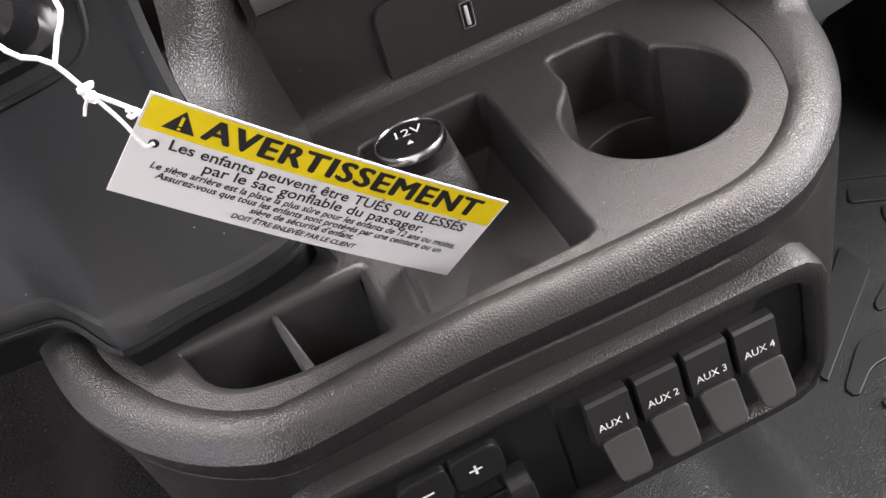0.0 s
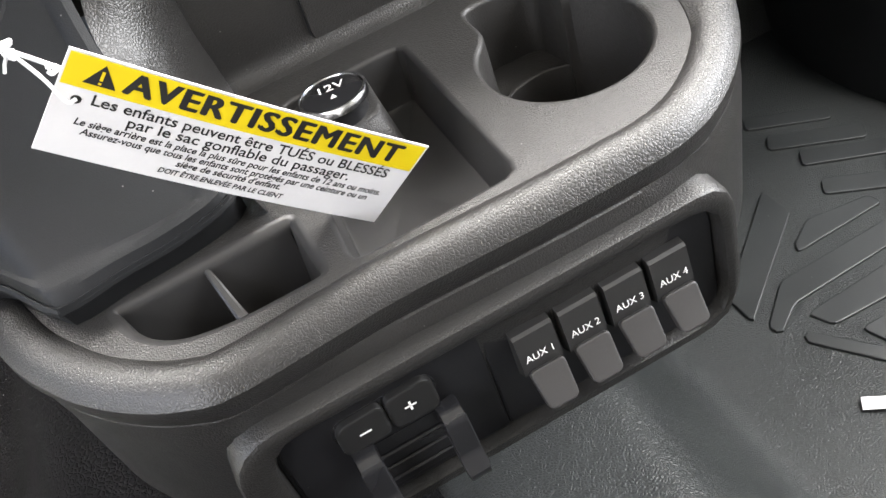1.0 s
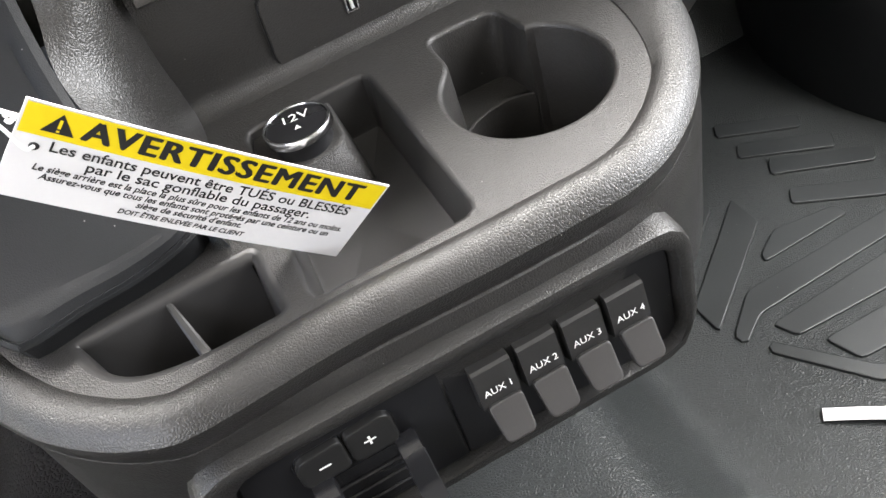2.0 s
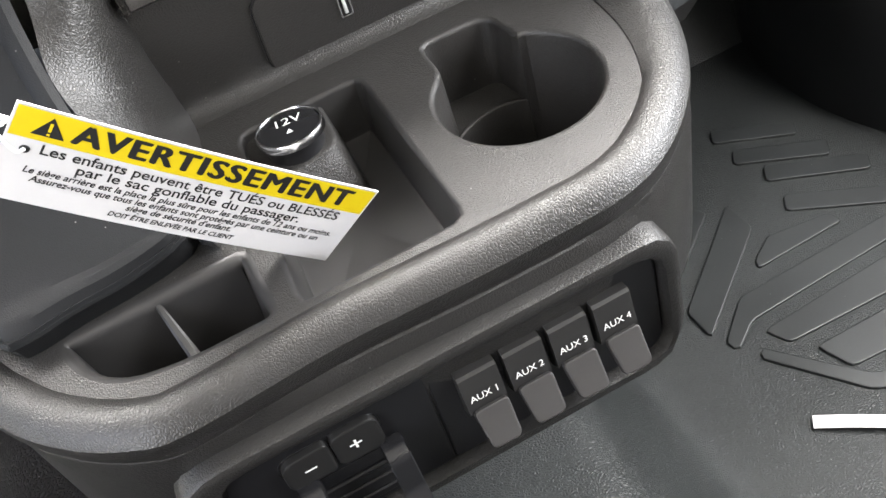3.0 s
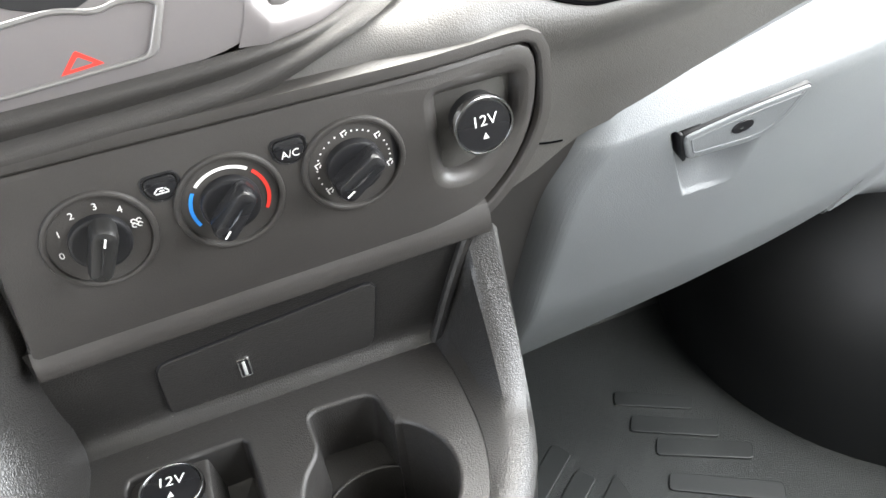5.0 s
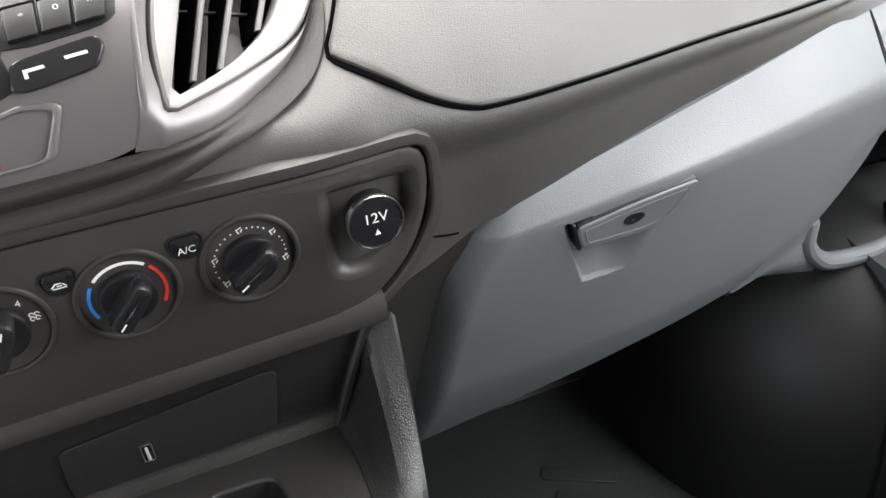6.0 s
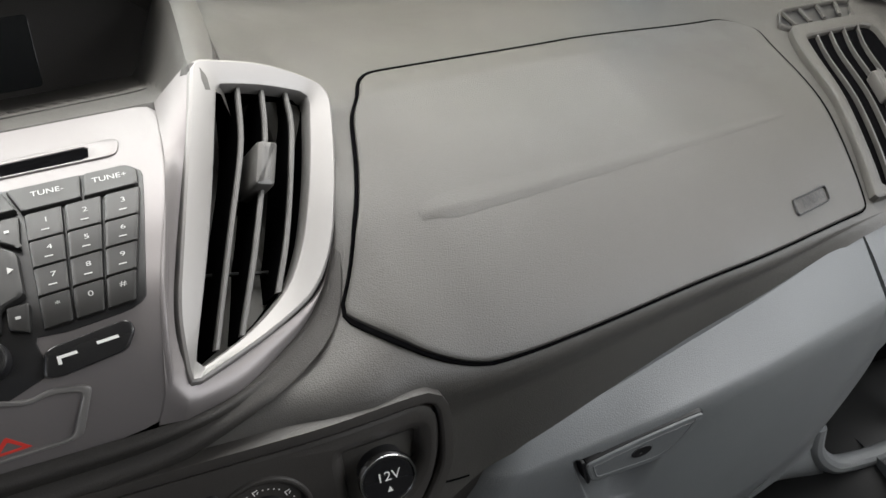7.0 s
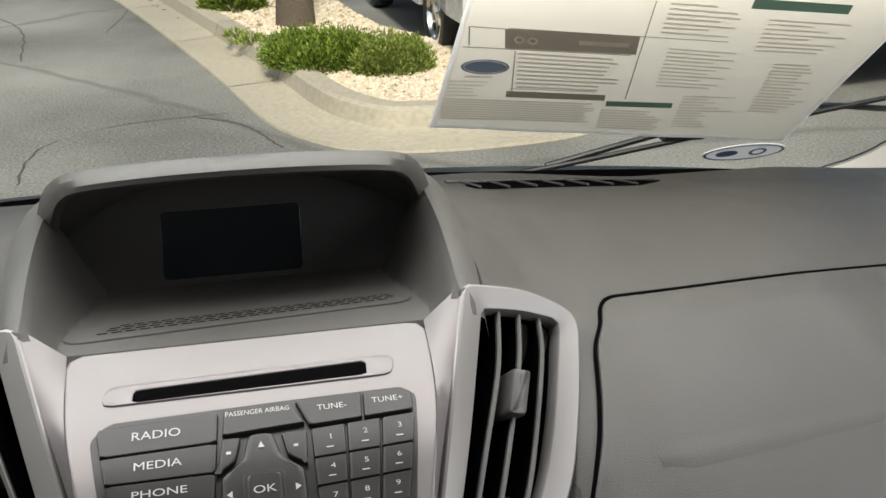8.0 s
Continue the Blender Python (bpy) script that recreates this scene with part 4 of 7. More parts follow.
for u, v, a in ((0.0105, 0.2980, 90), (0.0262, 0.2440, 0), (0.0105, 0.1880, -90), (-0.0055, 0.2440, 180)):
    ca, sa = math.cos(radians(a)), math.sin(radians(a))
    tri_pts = [(u + 0.0016 * p * ca - 0.0016 * q * sa, v + 2.6 * (0.0016 * p * sa + 0.0016 * q * ca)) for p, q in ((1, 0), (-0.7, 1), (-0.7, -1))]
    part("arrow", ([FASCIA.at(x, y, 0.0052) for x, y in tri_pts], [(0, 1, 2)]), M_KEY_INK, apad)
okq = [(0.0018, 0.2200), (0.0195, 0.2200), (0.0195, 0.2640), (0.0018, 0.2640)]
part("well", plate(FASCIA, even(rounded(np.array(okq) + np.array([(-0.001, -0.004), (0.001, -0.004), (0.001, 0.004), (-0.001, 0.004)]), 0.004), 40), 0.0, 0.0050, 0.0004, 3), M_BLACK, apad)
ok = key("ok_key", okq, "square OK key", None, h=0.0072, r=0.005)
part("marking", lettering("OK", FASCIA, 0.0106, 0.2430, 0.0125, 0.0076, stretch=0.60), M_KEY_INK, ok)
kf = Plane(FASCIA.at(0.0110, 0.1560, 0.0), (1, 0, 0), FASCIA.at(0.011, 0.165) - FASCIA.at(0.011, 0.147))
knob = part("volume_knob", plate(kf, circle(0, 0, 0.0088, 40), 0, 0.011, 0.0018, 3, -0.0006), M_GLOSS, radio, "round black volume knob")
part("knob_ring", collar(kf, circle(0, 0, 0.0076, 40), circle(0, 0, 0.0066, 40), 0.0100, 0.0112, 0.0100, 0.0003, 40), M_BUTTON, knob)
# phone keys and hazard row
ph = thing("phone_rocker", tuple(FASCIA.at(0.05, 0.147)), "black phone rocker key with white handset marks", "button")
part("key", plate(FASCIA, even(rounded([(0.0300, 0.1280), (0.0360, 0.1240), (0.0660, 0.1330), (0.0715, 0.1530), (0.0690, 0.1640), (0.0330, 0.1540)], 0.004), 60), -0.003, 0.0035, 0.0014, 5), M_GLOSS, ph)
part("handset", merged(bar(FASCIA, 0.0415, 0.1435, 0.0085, 0.0030, 0.0040, 8), bar(FASCIA, 0.0380, 0.1400, 0.0016, 0.0075, 0.0040)), M_WHITE_INK, ph)
part("handset", bar(FASCIA, 0.0590, 0.1480, 0.0095, 0.0030, 0.0040, 8), M_WHITE_INK, ph)
hz_frame = [(-0.026, 0.056), (0.0345, 0.060), (0.0435, 0.104), (0.030, 0.110), (0.022, 0.104), (0.006, 0.114), (-0.026, 0.110)]
hz = thing("switch_bank", tuple(FASCIA.at(CX, 0.06)), "black switch bank with a red hazard triangle", "switch")
part("surround", collar(FASCIA, even(rounded(np.array(hz_frame) + np.array([(-0.003, -0.004), (0.004, -0.004), (0.005, 0.006), (0.0, 0.006), (0, 0.006), (0, 0.006), (-0.003, 0.006)]), 0.006), 80), even(rounded(hz_frame, 0.004), 80), -0.001, 0.0016, -0.004, 0.0014, 80), M_SILVER_BRIGHT, hz, "rounded silver surround")
part("blank_key", plate(FASCIA, even(rounded([(-0.025, 0.083), (0.0385, 0.086), (0.0420, 0.103), (0.030, 0.108), (0.022, 0.102), (0.006, 0.112), (-0.025, 0.108)], 0.002), 60), -0.005, -0.0008, 0.0006, 4), M_BLACK, hz)
hk = part("hazard_key", plate(FASCIA, even(rounded([(-0.025, 0.058), (0.0335, 0.062), (0.0380, 0.0845), (-0.025, 0.0815)], 0.002), 50), -0.005, -0.0006, 0.0006, 4), M_BLACK, hz)
tri_o, tri_i = [(0.0005, 0.0600), (0.0180, 0.0620), (0.0085, 0.0795)], [(0.0045, 0.0635), (0.0142, 0.0645), (0.0088, 0.0735)]
part("hazard_triangle", collar(FASCIA, even(tri_o, 30), even(tri_i, 30), -0.001, 0.0001, -0.001, 0.0001, 30), M_RED, hk, "red warning triangle")


# ---- fascia air vents ----
V_OUT = [(0.0326, 0.1857), (0.0832, 0.1925), (0.1238, 0.1823), (0.1153, 0.1319), (0.0990, 0.0762), (0.0809, 0.0456), (0.0450, 0.0214), (0.0033, -0.0006), (-0.0011, 0.0010), (-0.0016, 0.0345), (0.0221, 0.1359)]
V_IN = [(0.0478, 0.1722), (0.0778, 0.1767), (0.1080, 0.1757), (0.0959, 0.1225), (0.0795, 0.0755), (0.0644, 0.0489), (0.0363, 0.0247), (0.0066, 0.0080), (0.0060, 0.0117), (0.0275, 0.0832)]


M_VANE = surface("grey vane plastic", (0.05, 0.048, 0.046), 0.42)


def mirrored(geometry):
    v, f = geometry
    return [(2 * CX - p[0], p[1], p[2]) for p in v], [tuple(reversed(g)) for g in f]


def same(geometry):
    return geometry


def fascia_vent(turn, label):
    base = turn(([VENT.at(0.05, 0.08)], []))[0][0]
    ob = thing("air_vent", tuple(base), label, "air vent", "fascia air vents")
    outer = even(rounded(V_OUT, [0.006, 0.02, 0.012, 0.03, 0.02, 0.02, 0.02, 0.004, 0.004, 0.03, 0.03]), 90)
    inner = even(rounded(V_IN, [0.003, 0.02, 0.006, 0.02, 0.02, 0.02, 0.02, 0.003, 0.003, 0.03]), 90)
    part("frame", turn(collar(VENT, outer, inner, -0.014, 0.0030, -0.010, 0.0022, 90, 0.0008)), M_SILVER_BRIGHT, ob, "bright silver frame")
    part("surround", turn(collar(VENT, shrink(outer, -0.0022), shrink(outer, -0.0004), -0.022, -0.0040, -0.012, 0.0008, 90)), M_BLACK, ob, "dark gap round the frame")
    # duct depth is shown by a near-black colour in place of shade
    part("duct", turn(bridge([lift(VENT, inner, -0.009), lift(VENT, inner * 0.96 + inner.mean(0) * 0.04, -0.05)], True, False, True)), M_SHADE_BLACK, ob, "duct behind the vanes, its shade put into the black")
    for pts in ([(0.0624, 0.1745), (0.0570, 0.1369), (0.0403, 0.0842), (0.0190, 0.0180)], [(0.0781, 0.1751), (0.0729, 0.1405), (0.0538, 0.0782), (0.0343, 0.0249)], [(0.0940, 0.1758), (0.0921, 0.1485), (0.0745, 0.0858), (0.0600, 0.0480)]):
        line = spline(pts, 20)
        w = 0.0010
        # blade sides are coloured near-black as shade; only the front edge stays vane grey
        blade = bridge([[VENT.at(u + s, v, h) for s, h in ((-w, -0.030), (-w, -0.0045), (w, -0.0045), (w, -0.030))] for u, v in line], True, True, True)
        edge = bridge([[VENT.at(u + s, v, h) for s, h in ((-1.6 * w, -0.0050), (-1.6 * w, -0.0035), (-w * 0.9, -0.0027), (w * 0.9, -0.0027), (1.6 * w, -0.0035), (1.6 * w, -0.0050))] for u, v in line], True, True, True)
        part("front_edge", turn(edge), M_VANE, part("vane", turn(blade), M_SHADE_BLACK, ob), "grey front edge of a vane whose sides are coloured as shade")
    tab = rounded([(0.0560, 0.1085), (0.0690, 0.1085), (0.0775, 0.1375), (0.0640, 0.1375)], 0.003)
    part("tab", turn(plate(VENT, tab, -0.018, 0.0030, 0.0028, 2)), M_VANE, ob, "grey sliding tab")
    part("cross_bar", turn(tube([VENT.at(0.012, 0.0635, -0.02), VENT.at(0.074, 0.0675, -0.02)], 0.0012, 6)), M_BLACK, ob)
    low = [VENT.at(*p, 0.0) for p in spline([(0.0010, 0.0000), (0.0060, 0.0005), (0.0450, 0.0218), (0.0805, 0.0460), (0.0988, 0.0765), (0.1150, 0.1320)], 30)]
    rim = spline([(0.0830, 0.4585, 0.6030), (0.1080, 0.4690, 0.6010), (0.1290, 0.4850, 0.6020), (0.1575, 0.5110, 0.6070), (0.1780, 0.5410, 0.6225), (0.1900, 0.5660, 0.6360), (0.1990, 0.5900, 0.6480)], 30)
    near = [0.55 * min(1, max(0, (k - 12) / 15)) for k in range(30)]
    rim = [np.array(q) * (1 - g) + np.array(p) * g for p, q, g in zip(low, rim, near)]
    skirt = [[np.array(p) * (1 - t) + q * t + np.array((0.0, -0.0025, 0.0015)) * math.sin(math.pi * t) for p, q in zip(low, rim)] for t in np.linspace(0, 1, 9)] + [[q + np.array((0.0, 0.006, -0.003)) for q in rim]]
    a = [FASCIA.at(*p, 0.0003) for p in spline([(0.1085, 0.4170), (0.1035, 0.340), (0.0870, 0.200), (0.0790, 0.110)], 24)] + [FASCIA.at(*p, 0.0003) for p in spline([(0.0790, 0.110), (0.0760, 0.075), (0.0700, 0.0440)], 9)[1:]]
    b = [VENT.at(*p, 0.0012) for p in spline([(0.0330, 0.1850), (0.0221, 0.1359), (-0.0010, 0.0400), (0.0000, 0.0010)], 24)][:-1] + [row[0] for row in skirt[:9]]
    flank = [[np.array(p) * (1 - t) + np.array(q) * t + np.array((0.0, 0.0015, -0.002)) * math.sin(math.pi * t) * min(1, k / 7) * min(1, max(0, 26 - k) / 8) for k, (p, q) in enumerate(zip(a, b))] for t in np.linspace(0, 1, 9)]
    part("flank", turn(welded(merged(bridge(flank, False), bridge([list(reversed(row)) for row in skirt], False)))), M_SILVER, ob, "silver surround hollowed beside the keypad and swept under the frame", 75)
    return ob


fascia_vent(same, "upright air vent with grey vanes in a silver frame")
fascia_vent(mirrored, "upright air vent in a silver frame on the driver's side")

# ---- display hood ----
hood = thing("display_hood", (CX, 0.72, 0.66), "dark grey hooded recess with a small display", "display hood")


RIDGE = np.array([(0.1205, 0.6105, 0.7180), (0.1210, 0.625, 0.7205), (0.1230, 0.650, 0.7240), (0.1260, 0.690, 0.7265), (0.1280, 0.725, 0.7275), (0.1295, 0.770, 0.7270)])
SHOULDER = spline([(0.1345, 0.618, 0.7115), (0.1405, 0.655, 0.7150), (0.1440, 0.700, 0.7180), (0.1480, 0.760, 0.7185), (0.1500, 0.820, 0.7130), (0.1520, 0.900, 0.6960), (0.1550, 1.030, 0.6640)], 50)


def basin(u, v, h=0.0):
    y = 0.6105 + 0.158 * v
    x = CX + float(np.interp(y, RIDGE[:, 1], RIDGE[:, 0])) * u
    floor_z = 0.7010 - 0.033 * smooth(0.0, 1.0, v)
    rim_z = float(np.interp(y, RIDGE[:, 1], RIDGE[:, 2]))
    low = 0.87 - 0.12 * v
    rise = max(0.0, (abs(u) - low) / (1 - low))
    return (x, y, floor_z + (rim_z - floor_z) * (0.5 * rise + 0.5 * smooth(0, 1, rise)) + h)


basin_rows = [[basin(u, v) for u in np.linspace(-1, 1, 90)] for v in np.linspace(0, 1, 24)]
part("basin", bridge([[(p[0], p[1] - 0.010, p[2] - 0.010) for p in basin_rows[0]]] + basin_rows, False), M_DASH, hood)
WALL = Plane((CX, 0.764, 0.668), (1, 0, 0), (0, 0.38, 1))
part("back_wall", sheet(lambda u, v: WALL.at(u * (0.131 - 0.035 * v * v), 0.080 * v - 0.004), np.linspace(-1, 1, 20), np.linspace(0, 1, 8)), M_BAND, hood, "dark wall round the display")
part("display", plate(WALL, rounded([(-0.058, 0.004), (0.040, 0.004), (0.041, 0.052), (-0.057, 0.052)], 0.003), -0.002, 0.0004, 0.0002, 2), M_SCREEN, hood, "small unlit display")
ridge_line = spline([tuple(p) for p in RIDGE] + [(0.1330, 0.830, 0.7180), (0.1360, 0.900, 0.7010), (0.1400, 1.030, 0.6660)], 50)
for sx in (1, -1):
    rows = []
    for t in np.linspace(0, 1, 8):
        rows.append([(CX + sx * (p[0] * (1 - t) + q[0] * t), p[1] * (1 - t) + q[1] * t, p[2] * (1 - t) + q[2] * t + 0.0022 * math.sin(math.pi * t)) for p, q in zip(ridge_line, SHOULDER)])
    rows.append([(q[0] + sx * 0.003, q[1], q[2] - 0.014) for q in rows[-1]])
    rows = [[(r_[0][0], r_[0][1] - 0.012, r_[0][2] - 0.012)] + r_ for r_ in rows]
    part("shoulder", bridge(rows, False), M_DASH, hood, "smooth shoulder running back beside the hood")
LIP = spline([(-0.127, 0.767, 0.7080), (-0.121, 0.752, 0.728), (-0.110, 0.728, 0.748), (-0.092, 0.702, 0.7620), (-0.050, 0.690, 0.7685), (0.0, 0.688, 0.7700), (0.050, 0.690, 0.7685), (0.092, 0.702, 0.7620), (0.110, 0.728, 0.748), (0.121, 0.752, 0.728), (0.127, 0.767, 0.7080)], 70)


def visor():
    loops = []
    for p in LIP:
        x, y, z = p
        k = abs(x) / 0.127
        sx = math.copysign(1, x)
        wall_y, wall_z = 0.797 - 0.022 * k, 0.738 - 0.035 * k ** 3
        top_side = max(0.0, k - 0.6) / 0.4
        row = [(x * 0.97, wall_y, min(wall_z, z - 0.001)), (x * 0.985, y + 0.012, z - 0.003), (x, y, z), (x + sx * 0.001, y - 0.0035, z + 0.0025), (x + sx * 0.003 * top_side, y - 0.0035, z + 0.0060), (x + sx * 0.007 * top_side, y + 0.001, z + 0.0090), (x + sx * 0.011 * top_side, y + 0.012, z + 0.0105)]
        row.append((x * (1 + 0.12 * top_side) + sx * 0.004, 0.78, 0.748 - 0.048 * k ** 2.2))
        row.append((x * 1.2, 0.90, 0.694 - 0.020 * k ** 2))
        row.append((x * 1.26, 1.03, 0.655 - 0.01 * k))
        loops.append([(CX + q[0], q[1], q[2]) for q in row])
    return bridge(loops, False)


part("visor", visor(), M_DASH, hood, "overhanging rounded visor")
grille_o = rounded([(-0.106, 0.026), (-0.100, 0.014), (0.094, 0.032), (0.101, 0.045), (0.090, 0.058), (-0.092, 0.042)], 0.008)


class BasinFloor:
    """The basin's floor as a field: u from the middle, v back from the front edge."""
    def at(self, u, v, h=0.0):
        y = 0.6105 + v
        return np.array(basin(u / float(np.interp(y, RIDGE[:, 1], RIDGE[:, 0])), v / 0.158, h))


BASIN_F = BasinFloor()
SLOTS = []
part("grille_plate", plate(BASIN_F, even(grille_o, 90), -0.003, 0.0007, 0.0004, 6), M_DASH, hood, "long pointed speaker grille")
part("grille_seam", collar(BASIN_F, shrink(even(grille_o, 90), -0.0009), even(grille_o, 90), -0.001, 0.0003, -0.001, 0.0001, 90), M_BLACK, hood)
for r in range(4):
    for q in range(22):
        u0 = -0.086 + 0.0078 * q + 0.002 * (r % 2) + 0.003 * r
        if u0 + 0.006 < 0.092:
            v0 = 0.0245 + 0.0045 * r + 0.0165 * (u0 + 0.086) / 0.178
            slots_ = [BASIN_F.at(u0, v0, 0.0009), BASIN_F.at(u0 + 0.0058, v0 + 0.0005, 0.0009), BASIN_F.at(u0 + 0.0058, v0 + 0.0024, 0.0009), BASIN_F.at(u0, v0 + 0.0019, 0.0009)]
            SLOTS.append((slots_, [(0, 1, 2, 3)]))
part("slotted_mesh", merged(*SLOTS), M_SHADE_BLACK, hood, "rows of fine slots")
# ---- windscreen, pillar and what hangs on the glass ----
def glass_material():
    m, nt, b = node_material("clear windscreen glass")
    b.inputs["Base Color"].default_value = (0.86, 0.93, 0.90, 1)
    b.inputs["Roughness"].default_value = 0.0
    b.inputs["Transmission Weight"].default_value = 1.0
    b.inputs["IOR"].default_value = 1.02
    return m


GLASS = Plane((0, 1.15, 0.62), (1, 0, 0), (0, -0.82, 0.80))
pane = solid("windscreen", *bridge([lift(GLASS, [(-0.85, -0.13), (0.86, -0.13), (0.82, 1.10), (-0.82, 1.10)], h) for h in (0.0, -0.005)], True, True, True), glass_material(), smooth=0)
tagged(pane, "clear sloping windscreen glass", "window", kind="structure")
pane.visible_shadow = False
FRIT = spline([(-0.60, -0.060), (-0.20, -0.015), (0.05, -0.008), (0.213, -0.0207), (0.290, -0.0300), (0.480, -0.0530), (0.740, -0.0935)], 60)
solid("black_border", *bridge([lift(GLASS, FRIT, 0.003), lift(GLASS, FRIT - np.array((0.0, 0.045)), 0.003)], False), M_BLACK, pane)

pillar = thing("windscreen_pillar", (0.8, 1.0, 0.6), "pale grey trimmed windscreen pillar with a round grille", "pillar")
P_IN = spline([(0.745, 1.205, 0.549), (0.786, 1.195, 0.558), (0.812, 1.180, 0.575), (0.834, 1.140, 0.613), (0.838, 0.950, 0.790), (0.834, 0.700, 1.030), (0.830, 0.350, 1.350)], 40)
P_OUT = spline([(0.720, 0.930, 0.570), (0.800, 0.860, 0.580), (0.850, 0.760, 0.640), (0.855, 0.650, 0.760), (0.855, 0.450, 0.985), (0.855, 0.150, 1.32)], 40)
prow = []
for t in np.linspace(0, 1, 14):
    prow.append([P_IN[k] * (1 - t) + P_OUT[k] * t + np.array((-0.022, -0.012, 0.006)) * math.sin(math.pi * t) ** 0.7 for k in range(40)])
part("trim", bridge(prow, False), M_PILLAR, pillar)
pane_edge = bridge([[p + np.array((0.004, 0.012, 0.0)) for p in P_IN], [p + np.array((-0.003, 0.0, 0.002)) for p in P_IN]], False)
part("seal", pane_edge, M_BLACK, pillar, "black glass seal")
sp = Plane(prow[6][17] + np.array((0, -0.003, 0)), (0.55, -0.83, 0), (0, 0.2, 1))
part("tweeter_grille", plate(sp, circle(0, 0, 0.03, 32), -0.006, 0.0022, 0.002, 2), M_PILLAR, pillar, "round ribbed grille")
for k in range(7):
    part("grille_rib", arc(sp, 0.006 + 0.0034 * k, 0, 360, 0.0012, 0.0028, 28), M_LINER, pillar)

# price sheet on the glass
LBL_A, LBL_B, LBL_C = (0.212, 0.098), (0.669, 0.005), (0.217, 0.3067)
sheet_ob = thing("price_sheet", tuple(GLASS.at(0.44, 0.06, 0.01)), "large printed price sheet stuck to the windscreen, seen from behind", "paper sheet")
LF = Plane(GLASS.at(*LBL_A, 0.006), GLASS.at(*LBL_B) - GLASS.at(*LBL_A), GLASS.v)
LW = float(np.linalg.norm(GLASS.at(*LBL_B) - GLASS.at(*LBL_A)))


class Skewed:
    def at(self, u, v, h=0.0):
        return LF.at(u, v, h) + np.array((0.0, 0.0, 0.0004 * math.sin(40 * u)))


LS = Skewed()
def thin_paper(name, base, through_):
    """Paper that lets daylight through."""
    m = surface(name, base, 0.7, mottle=0.05)
    nt = m.node_tree
    thin = nt.nodes.new("ShaderNodeBsdfTranslucent")
    thin.inputs["Color"].default_value = (*through_, 1)
    both = nt.nodes.new("ShaderNodeMixShader")
    both.inputs[0].default_value = 0.5
    nt.links.new(nt.nodes["Principled BSDF"].outputs[0], both.inputs[1])
    nt.links.new(thin.outputs[0], both.inputs[2])
    nt.links.new(both.outputs[0], nt.nodes["Material Output"].inputs["Surface"])
    return m


M_PAPER = thin_paper("thin printed paper", (0.58, 0.55, 0.47), (0.80, 0.75, 0.64))
M_STICKER = thin_paper("white sticker film", (0.80, 0.80, 0.78), (0.90, 0.90, 0.88))
M_INK_BROWN = thin_paper("faded dark print", (0.17, 0.15, 0.13), (0.35, 0.31, 0.27))
M_INK_PALE = thin_paper("faded fine print", (0.45, 0.42, 0.37), (0.66, 0.62, 0.54))
M_INK_GREEN = surface("faded green print", (0.12, 0.22, 0.16), 0.7, mottle=0.1)
M_INK_BLUE = surface("faded blue print", (0.15, 0.20, 0.27), 0.7, mottle=0.1)
LHI = 0.40
part("paper", bridge([[LS.at(u - 0.2 * v, v, 0.0) for u in np.linspace(0, LW, 40)] for v in (0.0, LHI)], False), M_PAPER, sheet_ob)
part("edge_tape", merged(bridge([[LS.at(u, v, 0.0008) for u in np.linspace(-0.004, LW + 0.004, 40)] for v in (-0.003, 0.002)], False), *[bridge([[LS.at(u0 + d - 0.2 * v, v, 0.0008) for v in np.linspace(0, LHI, 10)] for d in (-0.003, 0.003)], False) for u0 in (0.0, LW)]), M_STICKER, sheet_ob, "white paper border")


SL = -0.40


class Print:
    """The print's own grid, leaning with the sheet."""
    def at(self, u, v, h=0.0):
        return LS.at(u + SL * (v - 0.1), v, h)


PR = Print()


def lines(u0, u1, v0, v1, n, t, mat, name, ragged=0.25, seed=1):
    r = random.Random(seed)
    rows_ = []
    for k in range(n):
        v = v0 + (v1 - v0) * (k + 0.5) / n
        w = (u1 - u0) * (1 - ragged * r.random())
        rows_.append(bar(PR, u0 + w / 2, v, w, t, 0.0006, 1.5))
    part(name, merged(*rows_), mat, sheet_ob)


part("heading_bar", bar(PR, 0.1085, 0.1660, 0.142, 0.030, 0.0006, 2.5), M_INK_BROWN, sheet_ob)
for u in (0.052, 0.066):
    part("heading_ring", collar(PR, circle(u, 0.1625, 0.0055, 18), circle(u, 0.1625, 0.0030, 18), 0.0007, 0.0010, 0.0007, 0.0001, 18), M_PAPER, sheet_ob)
part("heading_text", bar(PR, 0.142, 0.168, 0.055, 0.007, 0.0010, 2.5), M_PAPER, sheet_ob)
part("frame_line", merged(bar(PR, 0.02, 0.1775, 0.035, 0.0014, 0.0006), bar(PR, 0.085, 0.1495, 0.180, 0.0014, 0.0006, 2), bar(PR, 0.002, 0.1635, 0.0014, 0.028, 0.0006), bar(PR, 0.16, 0.183, 0.24, 0.0012, 0.0006, 2), bar(PR, 0.049, 0.110, 0.0012, 0.07, 0.0006), bar(PR, 0.0965, 0.082, 0.10, 0.0010, 0.0006, 2)), M_INK_BROWN, sheet_ob)
part("oval_badge", plate(LF, circle(0.0125, 0.1158, 0.0250, 36, 0.0125), 0.0003, 0.0008, 0.0001, 2), M_INK_BLUE, sheet_ob, "faded blue oval badge")
part("oval_badge_ring", collar(LF, circle(0.0125, 0.1158, 0.0232, 36, 0.0110), circle(0.0125, 0.1158, 0.0215, 36, 0.0096), 0.0006, 0.0011, 0.0006, 0.0001, 36), M_PAPER, sheet_ob)
part("badge_caption", bar(PR, 0.012, 0.098, 0.030, 0.003, 0.0006, 2), M_INK_PALE, sheet_ob)
